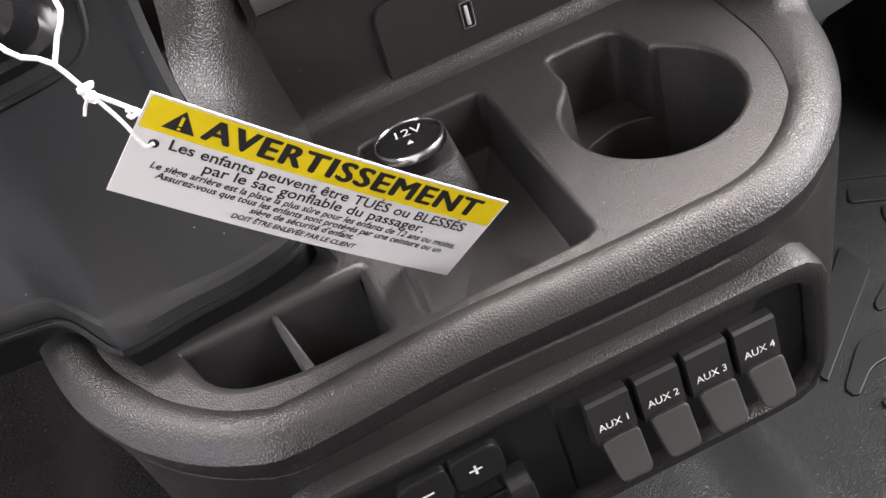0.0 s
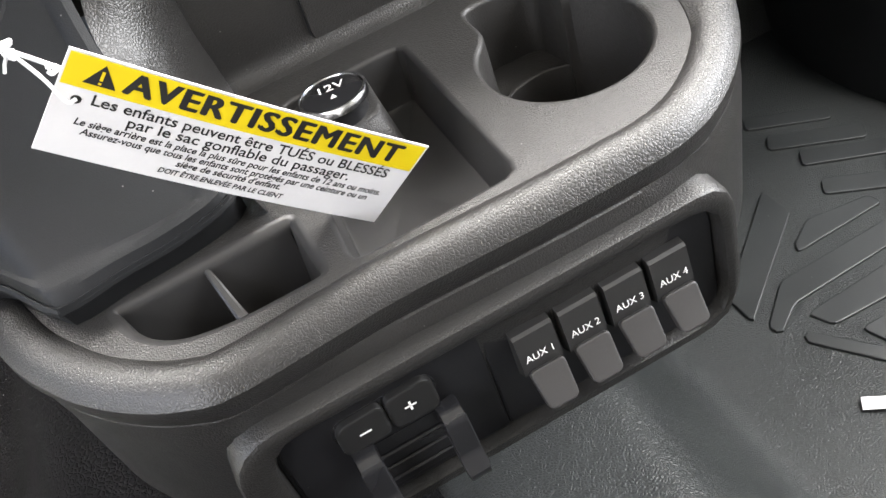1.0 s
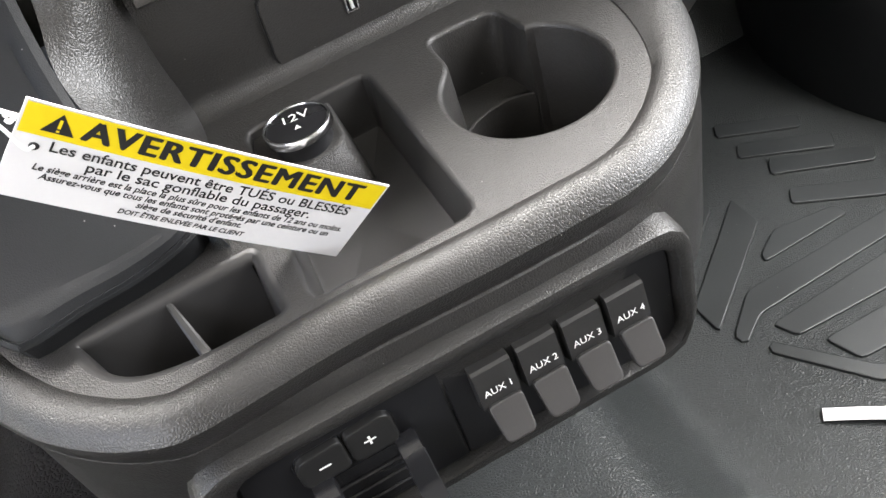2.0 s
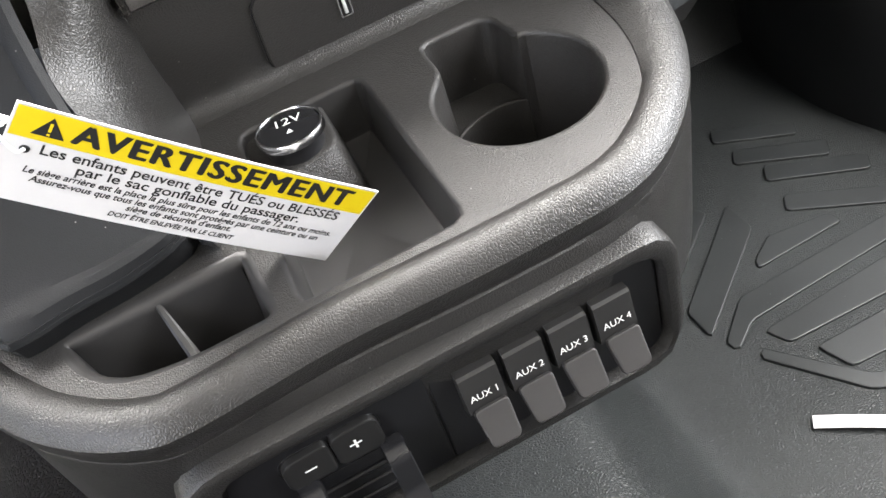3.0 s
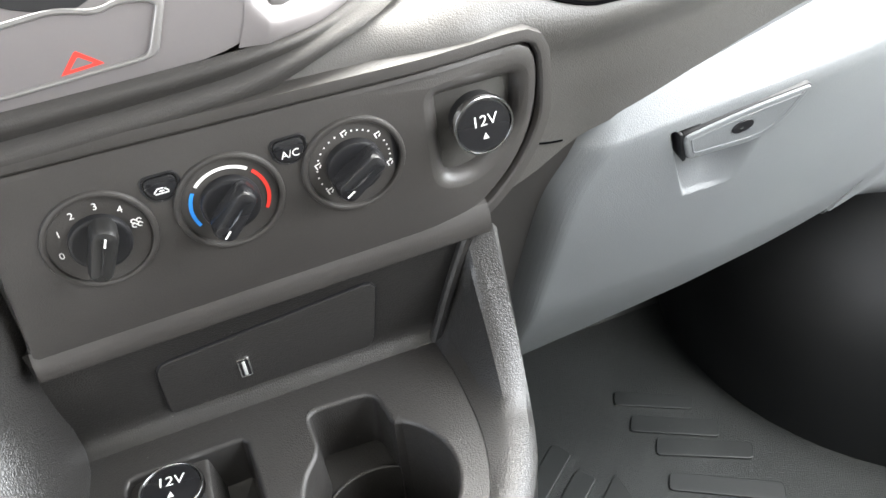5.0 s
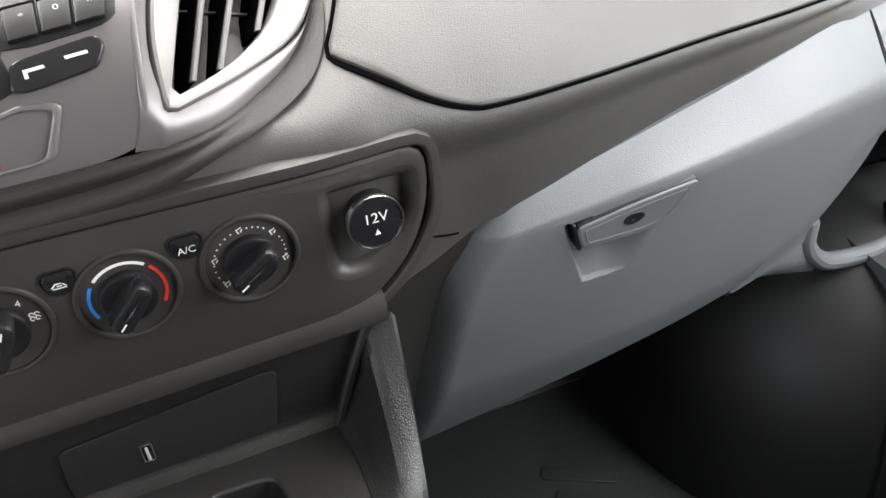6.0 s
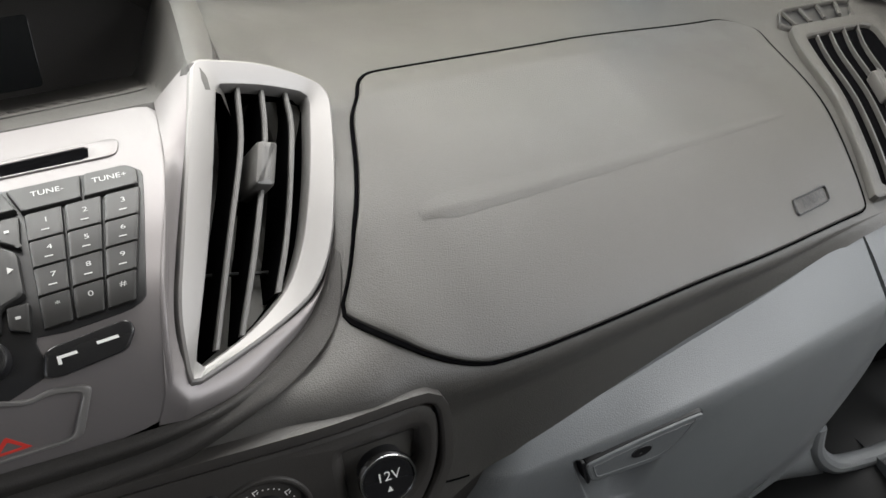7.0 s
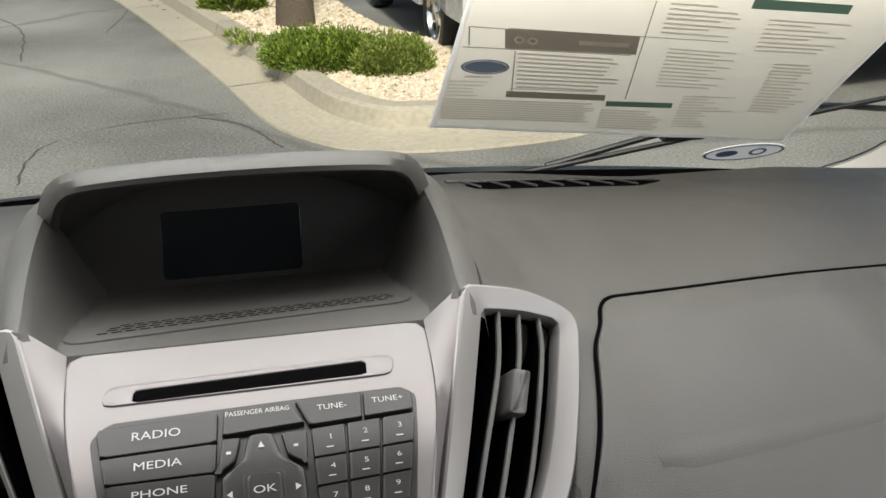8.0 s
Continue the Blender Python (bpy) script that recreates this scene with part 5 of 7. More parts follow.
part("bar_dark", bar(PR, 0.101, 0.0715, 0.116, 0.0115, 0.0006, 1.5), M_INK_BROWN, sheet_ob)
part("bar_green", bar(PR, 0.204, 0.0640, 0.084, 0.0105, 0.0006, 3), M_INK_GREEN, sheet_ob)
part("bar_green", bar(PR, 0.345, 0.2500, 0.115, 0.014, 0.0006, 3), M_INK_GREEN, sheet_ob)
lines(0.053, 0.170, 0.082, 0.146, 9, 0.0030, M_INK_PALE, "fine_print", 0.2, 2)
lines(-0.025, 0.022, 0.060, 0.092, 5, 0.0020, M_INK_PALE, "fine_print", 0.5, 12)
lines(-0.030, 0.150, 0.018, 0.060, 9, 0.0026, M_INK_PALE, "fine_print", 0.1, 3)
lines(0.158, 0.240, 0.010, 0.052, 8, 0.0024, M_INK_PALE, "fine_print", 0.3, 4)
lines(0.255, 0.330, 0.020, 0.090, 12, 0.0022, M_INK_PALE, "fine_print", 0.6, 5)
lines(0.350, 0.420, 0.060, 0.160, 16, 0.0024, M_INK_PALE, "fine_print", 0.5, 6)
lines(0.215, 0.300, 0.100, 0.172, 11, 0.0022, M_INK_PALE, "fine_print", 0.6, 7)
lines(0.200, 0.285, 0.190, 0.240, 7, 0.0028, M_INK_PALE, "fine_print", 0.4, 8)
lines(0.315, 0.420, 0.175, 0.232, 8, 0.0024, M_INK_PALE, "fine_print", 0.5, 9)
part("column_rule", bar(PR, 0.184, 0.155, 0.0012, 0.165, 0.0006), M_INK_BROWN, sheet_ob)

oval = thing("oval_sticker", tuple(GLASS.at(0.636, -0.044, 0.004)), "small white oval sticker with blue rim on the windscreen", "sticker")
part("disc", plate(GLASS, circle(0.636, -0.030, 0.058, 40, 0.022), 0.002, 0.003, 0.0002, 2), M_STICKER, oval)
part("rim_print", collar(GLASS, circle(0.636, -0.030, 0.056, 40, 0.0205), circle(0.636, -0.030, 0.0525, 40, 0.0180), 0.003, 0.0034, 0.003, 0.0001, 40), M_INK_BLUE, oval)
part("blue_mark", merged(plate(GLASS, circle(0.612, -0.030, 0.015, 24, 0.008), 0.003, 0.0035, 0.0001, 2), collar(GLASS, circle(0.655, -0.030, 0.012, 24, 0.009), circle(0.655, -0.030, 0.008, 24, 0.006), 0.003, 0.0035, 0.003, 0.0001, 24)), M_INK_BLUE, oval)

# wiper on the outside of the glass
wiper = thing("wiper", (0.6, 1.28, 0.57), "black wiper arm and blade lying on the windscreen", "wiper")
part("blade", tube([(0.30, 1.30, 0.545), (0.404, 1.30, 0.549), (0.644, 1.30, 0.582), (0.932, 1.30, 0.620), (1.05, 1.29, 0.64)], 0.0038, 8, 30), M_BLACK, wiper)
part("arm", tube([(0.42, 1.31, 0.550), (0.62, 1.315, 0.589), (0.80, 1.31, 0.612), (0.95, 1.31, 0.60)], 0.0045, 8, 30), M_GLOSS, wiper)
part("pivot", box((0.585, 1.295, 0.576), (0.650, 1.315, 0.596), 0.005), M_BLACK, wiper)
scuttle = thing("scuttle_panel", (0.2, 1.3, 0.4), "black scuttle panel outside the windscreen base", "trim panel")
part("panel", sheet(lambda u, v: (-0.95 + 1.9 * u, 1.12 + 0.22 * v, 0.590 - 0.035 * v - 0.07 * (2 * u - 1) ** 2), np.linspace(0, 1, 24), np.linspace(0, 1, 6)), M_BLACK, scuttle)
# defrost slots on top of the dash
defrost = thing("defrost_grille", (0.38, 0.95, 0.65), "narrow slotted defroster outlet on the dash top", "air vent")
part("channel", plate(DASH, even(rounded([(0.215, 0.3955), (0.400, 0.3965), (0.440, 0.4060), (0.400, 0.4095), (0.215, 0.4035)], 0.003), 60), -0.004, 0.0010, 0.0003, 3), M_SHADE_BLACK, defrost)
for k in range(7):
    u, g = 0.226 + 0.0285 * k, 0.0008 * k
    part("slat", tube([DASH.at(u, 0.3955 + g * 0.3, 0.0018), DASH.at(u - 0.012, 0.4035 + g, 0.0018)], 0.0014, 6), M_DASH, defrost)
part("lip", tube([DASH.at(u, 0.4035 + 0.0055 * (u - 0.215) / 0.185 + 0.0012, 0.001) for u in np.linspace(0.20, 0.44, 14)], 0.0022, 8), M_DASH, defrost, "raised front lip")

# ---- outside ----
def ground_material(name, base, spread, grit, crack=False, bump=0.3):
    m, nt, b = node_material(name)
    co = nt.nodes.new("ShaderNodeTexCoord").outputs["Object"]
    big = texture(nt, "ShaderNodeTexNoise", 0.5, co, Detail=6.0)
    fine = texture(nt, "ShaderNodeTexNoise", grit, co, Detail=5.0)
    mixn = nt.nodes.new("ShaderNodeMix")
    mixn.data_type = "FLOAT"
    mixn.inputs["Factor"].default_value = 0.45
    nt.links.new(big.outputs["Fac"], mixn.inputs["A"])
    nt.links.new(fine.outputs["Fac"], mixn.inputs["B"])
    col = ramp(nt, mixn.outputs["Result"], [(0.40, tone(base, 1 - spread)), (0.51, base), (0.62, tone(base, 1 + spread))])
    if crack:
        warp = texture(nt, "ShaderNodeTexNoise", 0.9, co, Detail=3.0)
        vec = nt.nodes.new("ShaderNodeMix")
        vec.data_type = "RGBA"
        vec.inputs["Factor"].default_value = 0.35
        nt.links.new(co, vec.inputs["A"])
        nt.links.new(warp.outputs["Color"], vec.inputs["B"])
        vor = texture(nt, "ShaderNodeTexVoronoi", 0.22, vec.outputs["Result"])
        vor.feature = "DISTANCE_TO_EDGE"
        line = ramp(nt, vor.outputs["Distance"], [(0.002, (0.55, 0.55, 0.55)), (0.007, (0, 0, 0))])
        lay = nt.nodes.new("ShaderNodeMix")
        lay.data_type = "RGBA"
        nt.links.new(line, lay.inputs["Factor"])
        nt.links.new(col, lay.inputs["A"])
        lay.inputs["B"].default_value = (*tone(base, 0.45), 1)
        col = lay.outputs["Result"]
    nt.links.new(col, b.inputs["Base Color"])
    b.inputs["Roughness"].default_value = 0.85
    bp = nt.nodes.new("ShaderNodeBump")
    bp.inputs["Strength"].default_value = bump
    bp.inputs["Distance"].default_value = 0.01
    nt.links.new(fine.outputs["Fac"], bp.inputs["Height"])
    nt.links.new(bp.outputs[0], b.inputs["Normal"])
    return m


M_ASPHALT = ground_material("worn asphalt", (0.195, 0.190, 0.177), 0.5, 60.0, True)
M_CONCRETE = ground_material("weathered kerb concrete", (0.38, 0.34, 0.27), 0.16, 30.0)
M_GRAVELBED = ground_material("fine pale gravel", (0.40, 0.32, 0.20), 0.4, 60.0, bump=0.8)
ground = solid("ground", *sheet(lambda x, y: (x, y, GROUND), [-600, -40, -8, -2, 2, 8, 40, 600], [-600, -20, 0, 4, 8, 20, 60, 600]), M_ASPHALT, smooth=0)
tagged(ground, "worn grey asphalt lot with cracks", "ground", kind="structure")

M_CRACK = surface("tar-dark crack", (0.075, 0.072, 0.066), 0.9)
for path in ([(-1.14, 5.1), (-1.166, 5.494), (-1.088, 5.864), (-0.765, 6.166), (-0.287, 6.304), (-0.05, 6.33)], [(-0.287, 6.304), (0.03, 6.022), (0.242, 5.476)], [(-2.9, 11.3), (-2.286, 10.637), (-1.914, 9.735), (-1.7, 8.4)], [(-1.196, 11.772), (-1.064, 10.903), (-1.15, 9.6)]):
    rc = random.Random(len(path))
    mid = spline(path, 60)
    ribbon = bridge([[(p[0] + s * (0.003 + 0.006 * rc.random()) + 0.006 * math.sin(k * 0.9), p[1] + s * 0.006 + 0.006 * rc.random(), GROUND + 0.0025) for s in (-1, 1)] for k, p in enumerate(mid)], False)
    crack = solid("crack", *ribbon, M_CRACK, smooth=0)
    crack.parent = ground

KERB = spline([(-3.4, 20.0), (-1.9, 14.0), (-0.873, 10.31), (-0.184, 7.60), (0.130, 6.20), (0.330, 5.68), (0.620, 5.32), (0.95, 5.20), (1.45, 5.19), (2.05, 5.33), (2.6, 5.75), (3.0, 6.4), (3.2, 7.2)], 160)
KERB_IN = -side_of(KERB)
if (KERB_IN[80] @ np.array((0.3, 1.0))) < 0:
    KERB_IN = -KERB_IN
prof = [(0.0, 0.002), (0.005, 0.018), (0.34, 0.030), (0.375, 0.045), (0.405, 0.145), (0.430, 0.165), (0.56, 0.165), (0.575, 0.150), (0.58, 0.05)]
kerb = solid("kerb", *bridge([[(*(p + n * d), GROUND + z) for d, z in prof] for p, n in zip(KERB, KERB_IN)], False), M_CONCRETE)
tagged(kerb, "weathered concrete kerb and gutter round the planted bed", "kerb", kind="structure")
for k in (52, 78, 96, 112):
    p, n = KERB[k], KERB_IN[k]
    t = np.array((n[1], -n[0])) * 0.004
    joint = bridge([[(*(p + n * d + s), GROUND + z + 0.003) for d, z in prof[:-2]] for s in (-t, t)], False)
    part_ob = solid("kerb_joint", *joint, M_BLACK)
    part_ob.parent = kerb
bed_in = [tuple(p + n * 0.57) for p, n in zip(KERB, KERB_IN)]
bed_outline = bed_in + [(1.75, 7.55), (1.30, 8.6), (1.15, 9.6), (0.95, 12.0), (0.2, 20.5)]
bed = solid("planted_bed", *pierced(Plane((0, 0, GROUND + 0.135), (1, 0, 0), (0, 1, 0)), bed_outline, []), M_GRAVELBED, smooth=0)
tagged(bed, "raised bed of pale gravel inside the kerb", "bed", kind="structure")


def gutter_litter():
    r = random.Random(21)
    verts, faces = [], []
    for _ in range(150):
        k = min(150, max(2, int(r.gauss(52, 16))))
        p = KERB[k] + KERB_IN[k] * (0.30 + 0.07 * r.random() ** 2 * r.choice((-1, 1)))
        a, w = r.uniform(0, 6.28), r.uniform(0.008, 0.026)
        i = len(verts)
        for q, h in ((0.0, 0.0), (1.4, 0.006), (3.0, 0.001), (4.6, 0.007)):
            verts.append((p[0] + w * math.cos(a + q) + 0.03 * r.random(), p[1] + w * math.sin(a + q) * 1.6, GROUND + 0.031 + h))
        faces.append((i, i + 1, i + 2, i + 3))
    me = bpy.data.meshes.new("leaf_litter")
    me.from_pydata(verts, [], faces)
    me.materials.append(surface("dead leaf brown", (0.11, 0.075, 0.045), 0.9))
    return tagged(new("leaf_litter", me), "scattered dead brown leaves lying in the gutter", "leaves", kind="stuff")


gutter_litter()


def inside(x, y, poly):
    hit = False
    for (x0, y0), (x1, y1) in zip(poly, poly[1:] + poly[:1]):
        if (y0 > y) != (y1 > y) and x < (x1 - x0) * (y - y0) / (y1 - y0) + x0:
            hit = not hit
    return hit


def gravel_material():
    m, nt, b = node_material("mixed river pebbles")
    geo = nt.nodes.new("ShaderNodeNewGeometry")
    col = ramp(nt, geo.outputs["Random Per Island"], [(0.0, (0.46, 0.36, 0.24)), (0.3, (0.62, 0.53, 0.40)), (0.6, (0.50, 0.42, 0.33)), (0.8, (0.70, 0.62, 0.50)), (1.0, (0.34, 0.27, 0.20))])
    nt.links.new(col, b.inputs["Base Color"])
    b.inputs["Roughness"].default_value = 0.8
    return m


def pebbles():
    r = random.Random(11)
    verts, faces = [], []
    count = 0
    base = [(1, 0, 0), (0, 1, 0), (-1, 0, 0), (0, -1, 0), (0, 0, 1), (0, 0, -1)]
    tri8 = [(0, 1, 4), (1, 2, 4), (2, 3, 4), (3, 0, 4), (1, 0, 5), (2, 1, 5), (3, 2, 5), (0, 3, 5)]
    while count < 9000:
        y = 5.3 + 5.2 * r.random() ** 1.8
        x = -0.6 + 4.4 * r.random()
        if not inside(x, y, bed_outline):
            continue
        s = r.uniform(0.012, 0.030)
        a = r.uniform(0, 6.28)
        sx, sy, sz = s * r.uniform(0.8, 1.5), s, s * r.uniform(0.5, 0.8)
        k = len(verts)
        for p in base:
            q = (p[0] * sx, p[1] * sy, p[2] * sz)
            verts.append((x + q[0] * math.cos(a) - q[1] * math.sin(a), y + q[0] * math.sin(a) + q[1] * math.cos(a), GROUND + 0.142 + q[2]))
        faces += [tuple(i + k for i in f) for f in tri8]
        count += 1
    me = bpy.data.meshes.new("gravel")
    me.from_pydata(verts, [], faces)
    me.materials.append(gravel_material())
    return tagged(new("gravel", me), "loose pale river pebbles filling the bed", "gravel", kind="stuff")


pebbles()


def leaf_material(name, a, b_):
    m, nt, b = node_material(name)
    geo = nt.nodes.new("ShaderNodeNewGeometry")
    col = ramp(nt, geo.outputs["Random Per Island"], [(0.0, a), (0.6, b_), (1.0, tone(b_, 1.5))])
    nt.links.new(col, b.inputs["Base Color"])
    b.inputs["Roughness"].default_value = 0.6
    b.inputs["Subsurface Weight"].default_value = 0.0
    return m


M_LEAF = leaf_material("juniper green", (0.05, 0.09, 0.010), (0.145, 0.205, 0.022))
M_LEAF_PALE = leaf_material("yellow green shrub", (0.08, 0.11, 0.018), (0.19, 0.24, 0.045))
M_BARK = surface("rough grey bark", (0.13, 0.10, 0.075), 0.9, grain=0.8, grain_size=0.02)


def shrub(name, blobs, leaf, label, n, size, upright=0.4, seed=1):
    r = random.Random(seed)
    cx_, cy_ = blobs[0][0], blobs[0][1]
    ob = thing(name, (cx_, cy_, GROUND + 0.14), label, "shrub", "bed shrubs")
    verts, faces = [], []
    for _ in range(n):
        bx, by, rx, ry, rz = r.choice(blobs)
        th, ph = r.uniform(0, 6.283), math.acos(r.uniform(0.0, 1.0))
        k = 0.62 + 0.42 * r.random()
        bump = 1 + 0.16 * math.sin(5 * th + bx * 9) * math.sin(4 * ph)
        p = np.array((bx + rx * k * bump * math.sin(ph) * math.cos(th), by + ry * k * bump * math.sin(ph) * math.sin(th), GROUND + 0.14 + rz * k * bump * math.cos(ph)))
        out = np.array((math.sin(ph) * math.cos(th), math.sin(ph) * math.sin(th), math.cos(ph) + upright))
        out += np.array([r.uniform(-0.6, 0.6) for _ in range(3)])
        out /= np.linalg.norm(out)
        side = np.cross(out, (r.uniform(-1, 1), r.uniform(-1, 1), r.uniform(-1, 1)))
        side /= max(np.linalg.norm(side), 1e-6)
        s = size * r.uniform(0.6, 1.4)
        i = len(verts)
        verts += [p, p + out * s * 0.5 + side * s * 0.22, p + out * s, p + out * s * 0.5 - side * s * 0.22]
        faces.append((i, i + 1, i + 2, i + 3))
    me_ob = solid_fast("foliage", verts, faces, leaf)
    me_ob.parent = ob
    me_ob.location = -HOME[ob]
    stems = merged(*[tube([(b_[0], b_[1], GROUND + 0.13), (b_[0] + 0.4 * b_[2] * math.cos(a), b_[1] + 0.4 * b_[3] * math.sin(a), GROUND + 0.14 + b_[4] * 0.7)], [0.012, 0.004], 5) for b_ in blobs for a in (0.3, 2.2, 4.4)])
    part("stems", stems, M_BARK, ob)
    return ob


def solid_fast(name, verts, faces, mat_):
    me = bpy.data.meshes.new(name)
    me.from_pydata([tuple(map(float, v)) for v in verts], [], faces)
    me.materials.append(mat_)
    return new(name, me)


shrub("juniper_shrub", [(0.50, 7.35, 0.30, 0.36, 0.20), (0.72, 7.20, 0.34, 0.42, 0.22), (0.42, 7.10, 0.18, 0.22, 0.15), (0.62, 6.95, 0.26, 0.24, 0.16), (0.86, 7.05, 0.26, 0.30, 0.22)], M_LEAF, "low spreading bright green juniper in the gravel bed", 26000, 0.028, 0.3, 3)
shrub("round_shrub", [(1.08, 6.70, 0.20, 0.22, 0.26), (1.24, 6.78, 0.17, 0.20, 0.22), (0.96, 6.72, 0.14, 0.16, 0.20)], M_LEAF_PALE, "upright yellow-green shrub in the gravel bed", 14000, 0.027, 0.8, 4)
shrub("small_shrub", [(0.05, 9.9, 0.30, 0.30, 0.36)], M_LEAF, "dark green rounded shrub farther along the bed", 3500, 0.06, 0.6, 6)
shrub("dry_grass_tuft", [(0.16, 8.0, 0.14, 0.14, 0.05), (0.05, 8.3, 0.10, 0.10, 0.04)], M_LEAF_PALE, "sparse low green weeds in the gravel", 300, 0.045, 1.2, 7)

tree = thing("tree", (0.58, 8.8, GROUND), "tree with a rough grey trunk standing in the bed", "tree")
trunk_path = [(0.58, 8.8, GROUND + 0.05), (0.585, 8.8, 0.0), (0.60, 8.82, 0.9), (0.58, 8.8, 1.9), (0.62, 8.75, 3.0)]
part("trunk", tube(trunk_path, [0.19, 0.13, 0.12, 0.11, 0.06], 12, 24), M_BARK, tree)
for k in range(7):
    a = k * 0.9
    part("limb", tube([(0.59, 8.8, 1.7 + 0.15 * k), (0.59 + 0.5 * math.cos(a), 8.8 + 0.5 * math.sin(a), 2.3 + 0.15 * k), (0.59 + 1.1 * math.cos(a), 8.8 + 1.1 * math.sin(a), 2.9 + 0.12 * k)], [0.05, 0.03, 0.012], 6, 10), M_BARK, tree)
rt = random.Random(8)
lv, lf = [], []
for _ in range(5000):
    th, ph, k = rt.uniform(0, 6.283), math.acos(rt.uniform(-0.6, 1)), 0.5 + 0.5 * rt.random()
    p = np.array((0.59 + 1.5 * k * math.sin(ph) * math.cos(th), 8.8 + 1.5 * k * math.sin(ph) * math.sin(th), 3.1 + 1.1 * k * math.cos(ph)))
    d = np.array([rt.uniform(-1, 1) for _ in range(3)])
    e = np.cross(d, (0.3, 0.5, 0.8))
    i = len(lv)
    lv += [p, p + 0.05 * d + 0.03 * e, p + 0.1 * d, p + 0.05 * d - 0.03 * e]
    lf.append((i, i + 1, i + 2, i + 3))
crown = solid_fast("crown", lv, lf, M_LEAF)
crown.parent, crown.location = tree, -HOME[tree]


# parked vehicles beyond the bed
def parked_truck(name, wheels, heading, colour, label):
    """A parked pickup: wheels at the given ground points, body above them."""
    w0, w1 = np.array(wheels[0]), np.array(wheels[1])
    ax = (w1 - w0) / np.linalg.norm(w1 - w0)
    side = np.array((-ax[1], ax[0])) * heading
    span = float(np.linalg.norm(w1 - w0))
    ob = thing(name, (*(w0 + w1) / 2, GROUND), label, "car", "parked vehicles")
    R = 0.37

    def at(s, d, z):
        return (*(w0 + ax * s + side * d), GROUND + z)
    paint = surface(name + " paint", colour, 0.25, mottle=0.03)
    low = [(-0.95, 0.42), (-0.47, 0.42), (-0.42, 0.62), (-0.28, 0.80), (0.0, 0.87), (0.28, 0.80), (0.42, 0.62), (0.47, 0.36), (span - 0.47, 0.36), (span - 0.42, 0.62), (span - 0.28, 0.80), (span, 0.87), (span + 0.28, 0.80), (span + 0.42, 0.62), (span + 0.47, 0.42), (span + 1.0, 0.45), (span + 1.0, 1.15), (span * 0.5, 1.22), (-0.95, 1.15)]
    cross = [[at(s, d, z) for s, z in low] for d in (0.0, 0.05, 1.80, 1.85)]
    part("body", bridge(cross, True, True, True), paint, ob, smooth=20)
    cab = [(0.6, 1.18), (1.0, 1.75), (span - 0.5, 1.78), (span + 0.1, 1.2)]
    part("cab", bridge([[at(s, d, z) for s, z in cab] for d in (0.12, 1.72)], True, True, True), M_SCREEN, ob, smooth=20)
    part("underside", bridge([[at(s, d, 0.40) for s in (-0.9, span + 0.9)] for d in (0.1, 1.75)], False), M_BLACK, ob)
    for s in (0.0, span):
        for d in (0.11, 1.74):
            c = np.array(at(s, d, R))
            f = Plane(c, (*ax, 0), (0, 0, 1))
            sgn = 1 if f.n[:2] @ side < 0 else -1
            wheel = part("wheel", bridge([lift(f, circle(0, 0, r, 36), sgn * h) for r, h in ((0.25, 0.085), (0.30, 0.11), (0.35, 0.10), (R, 0.06), (R, -0.06), (0.35, -0.10), (0.25, -0.08))]), M_RUBBER, ob, "black tyre")
            part("rim", bridge([lift(f, circle(0, 0, r, 36), sgn * h) for r, h in ((0.255, 0.085), (0.235, 0.095), (0.225, 0.06), (0.08, 0.075), (0.07, 0.09), (0.0, 0.092))]), M_CHROME, wheel, "silver wheel rim")
            for q in range(6):
                a = q * math.pi / 3
                part("rim_slot", plate(f, circle(0.155 * math.cos(a), 0.155 * math.sin(a), 0.035, 14), sgn * 0.05, sgn * 0.078, 0.0005, 2), M_BLACK, wheel)
    return ob


parked_truck("pickup_truck", ((1.62, 7.80), (1.53, 10.6)), -1, (0.55, 0.55, 0.56), "silver-white pickup parked beyond the planted bed")
parked_truck("dark_pickup", ((3.75, 5.75), (6.6, 6.2)), 1, (0.02, 0.022, 0.026), "dark pickup parked beyond the planted bed")
back = thing("far_building", (4.0, 45.0, GROUND), "long low tan building far across the lot", "building")
part("wall", box((-30, 44, GROUND), (40, 50, 4.5), 0.05), surface("tan stucco", (0.45, 0.38, 0.28), 0.9), back)
part("roof", box((-31, 43, 4.4), (41, 51, 4.8), 0.05), surface("brown roof edge", (0.2, 0.13, 0.09), 0.8), back)
# ---- gear lever tower beside the tray ----
tower = thing("lever_tower", (-0.16, 0.42, 0.40), "smooth slate-grey gear lever tower beside the console tray", "console")
PAD_LOW = spline([(-0.300, 0.400, 0.420), (-0.215, 0.392, 0.420), (-0.193, 0.389, 0.420), (-0.176, 0.383, 0.420), (-0.158, 0.354, 0.420), (-0.150, 0.3505, 0.420), (-0.129, 0.354, 0.420), (-0.106, 0.356, 0.420), (-0.084, 0.360, 0.422), (-0.0765, 0.366, 0.424)], 40)
PAD_TOP = spline([(-0.300, 0.500, 0.560), (-0.200, 0.500, 0.560), (-0.120, 0.497, 0.560), (-0.088, 0.490, 0.560)], 40)
PAD_MID = spline([(-0.300, 0.445, 0.490), (-0.200, 0.440, 0.490), (-0.150, 0.428, 0.480), (-0.097, 0.412, 0.470)], 40)


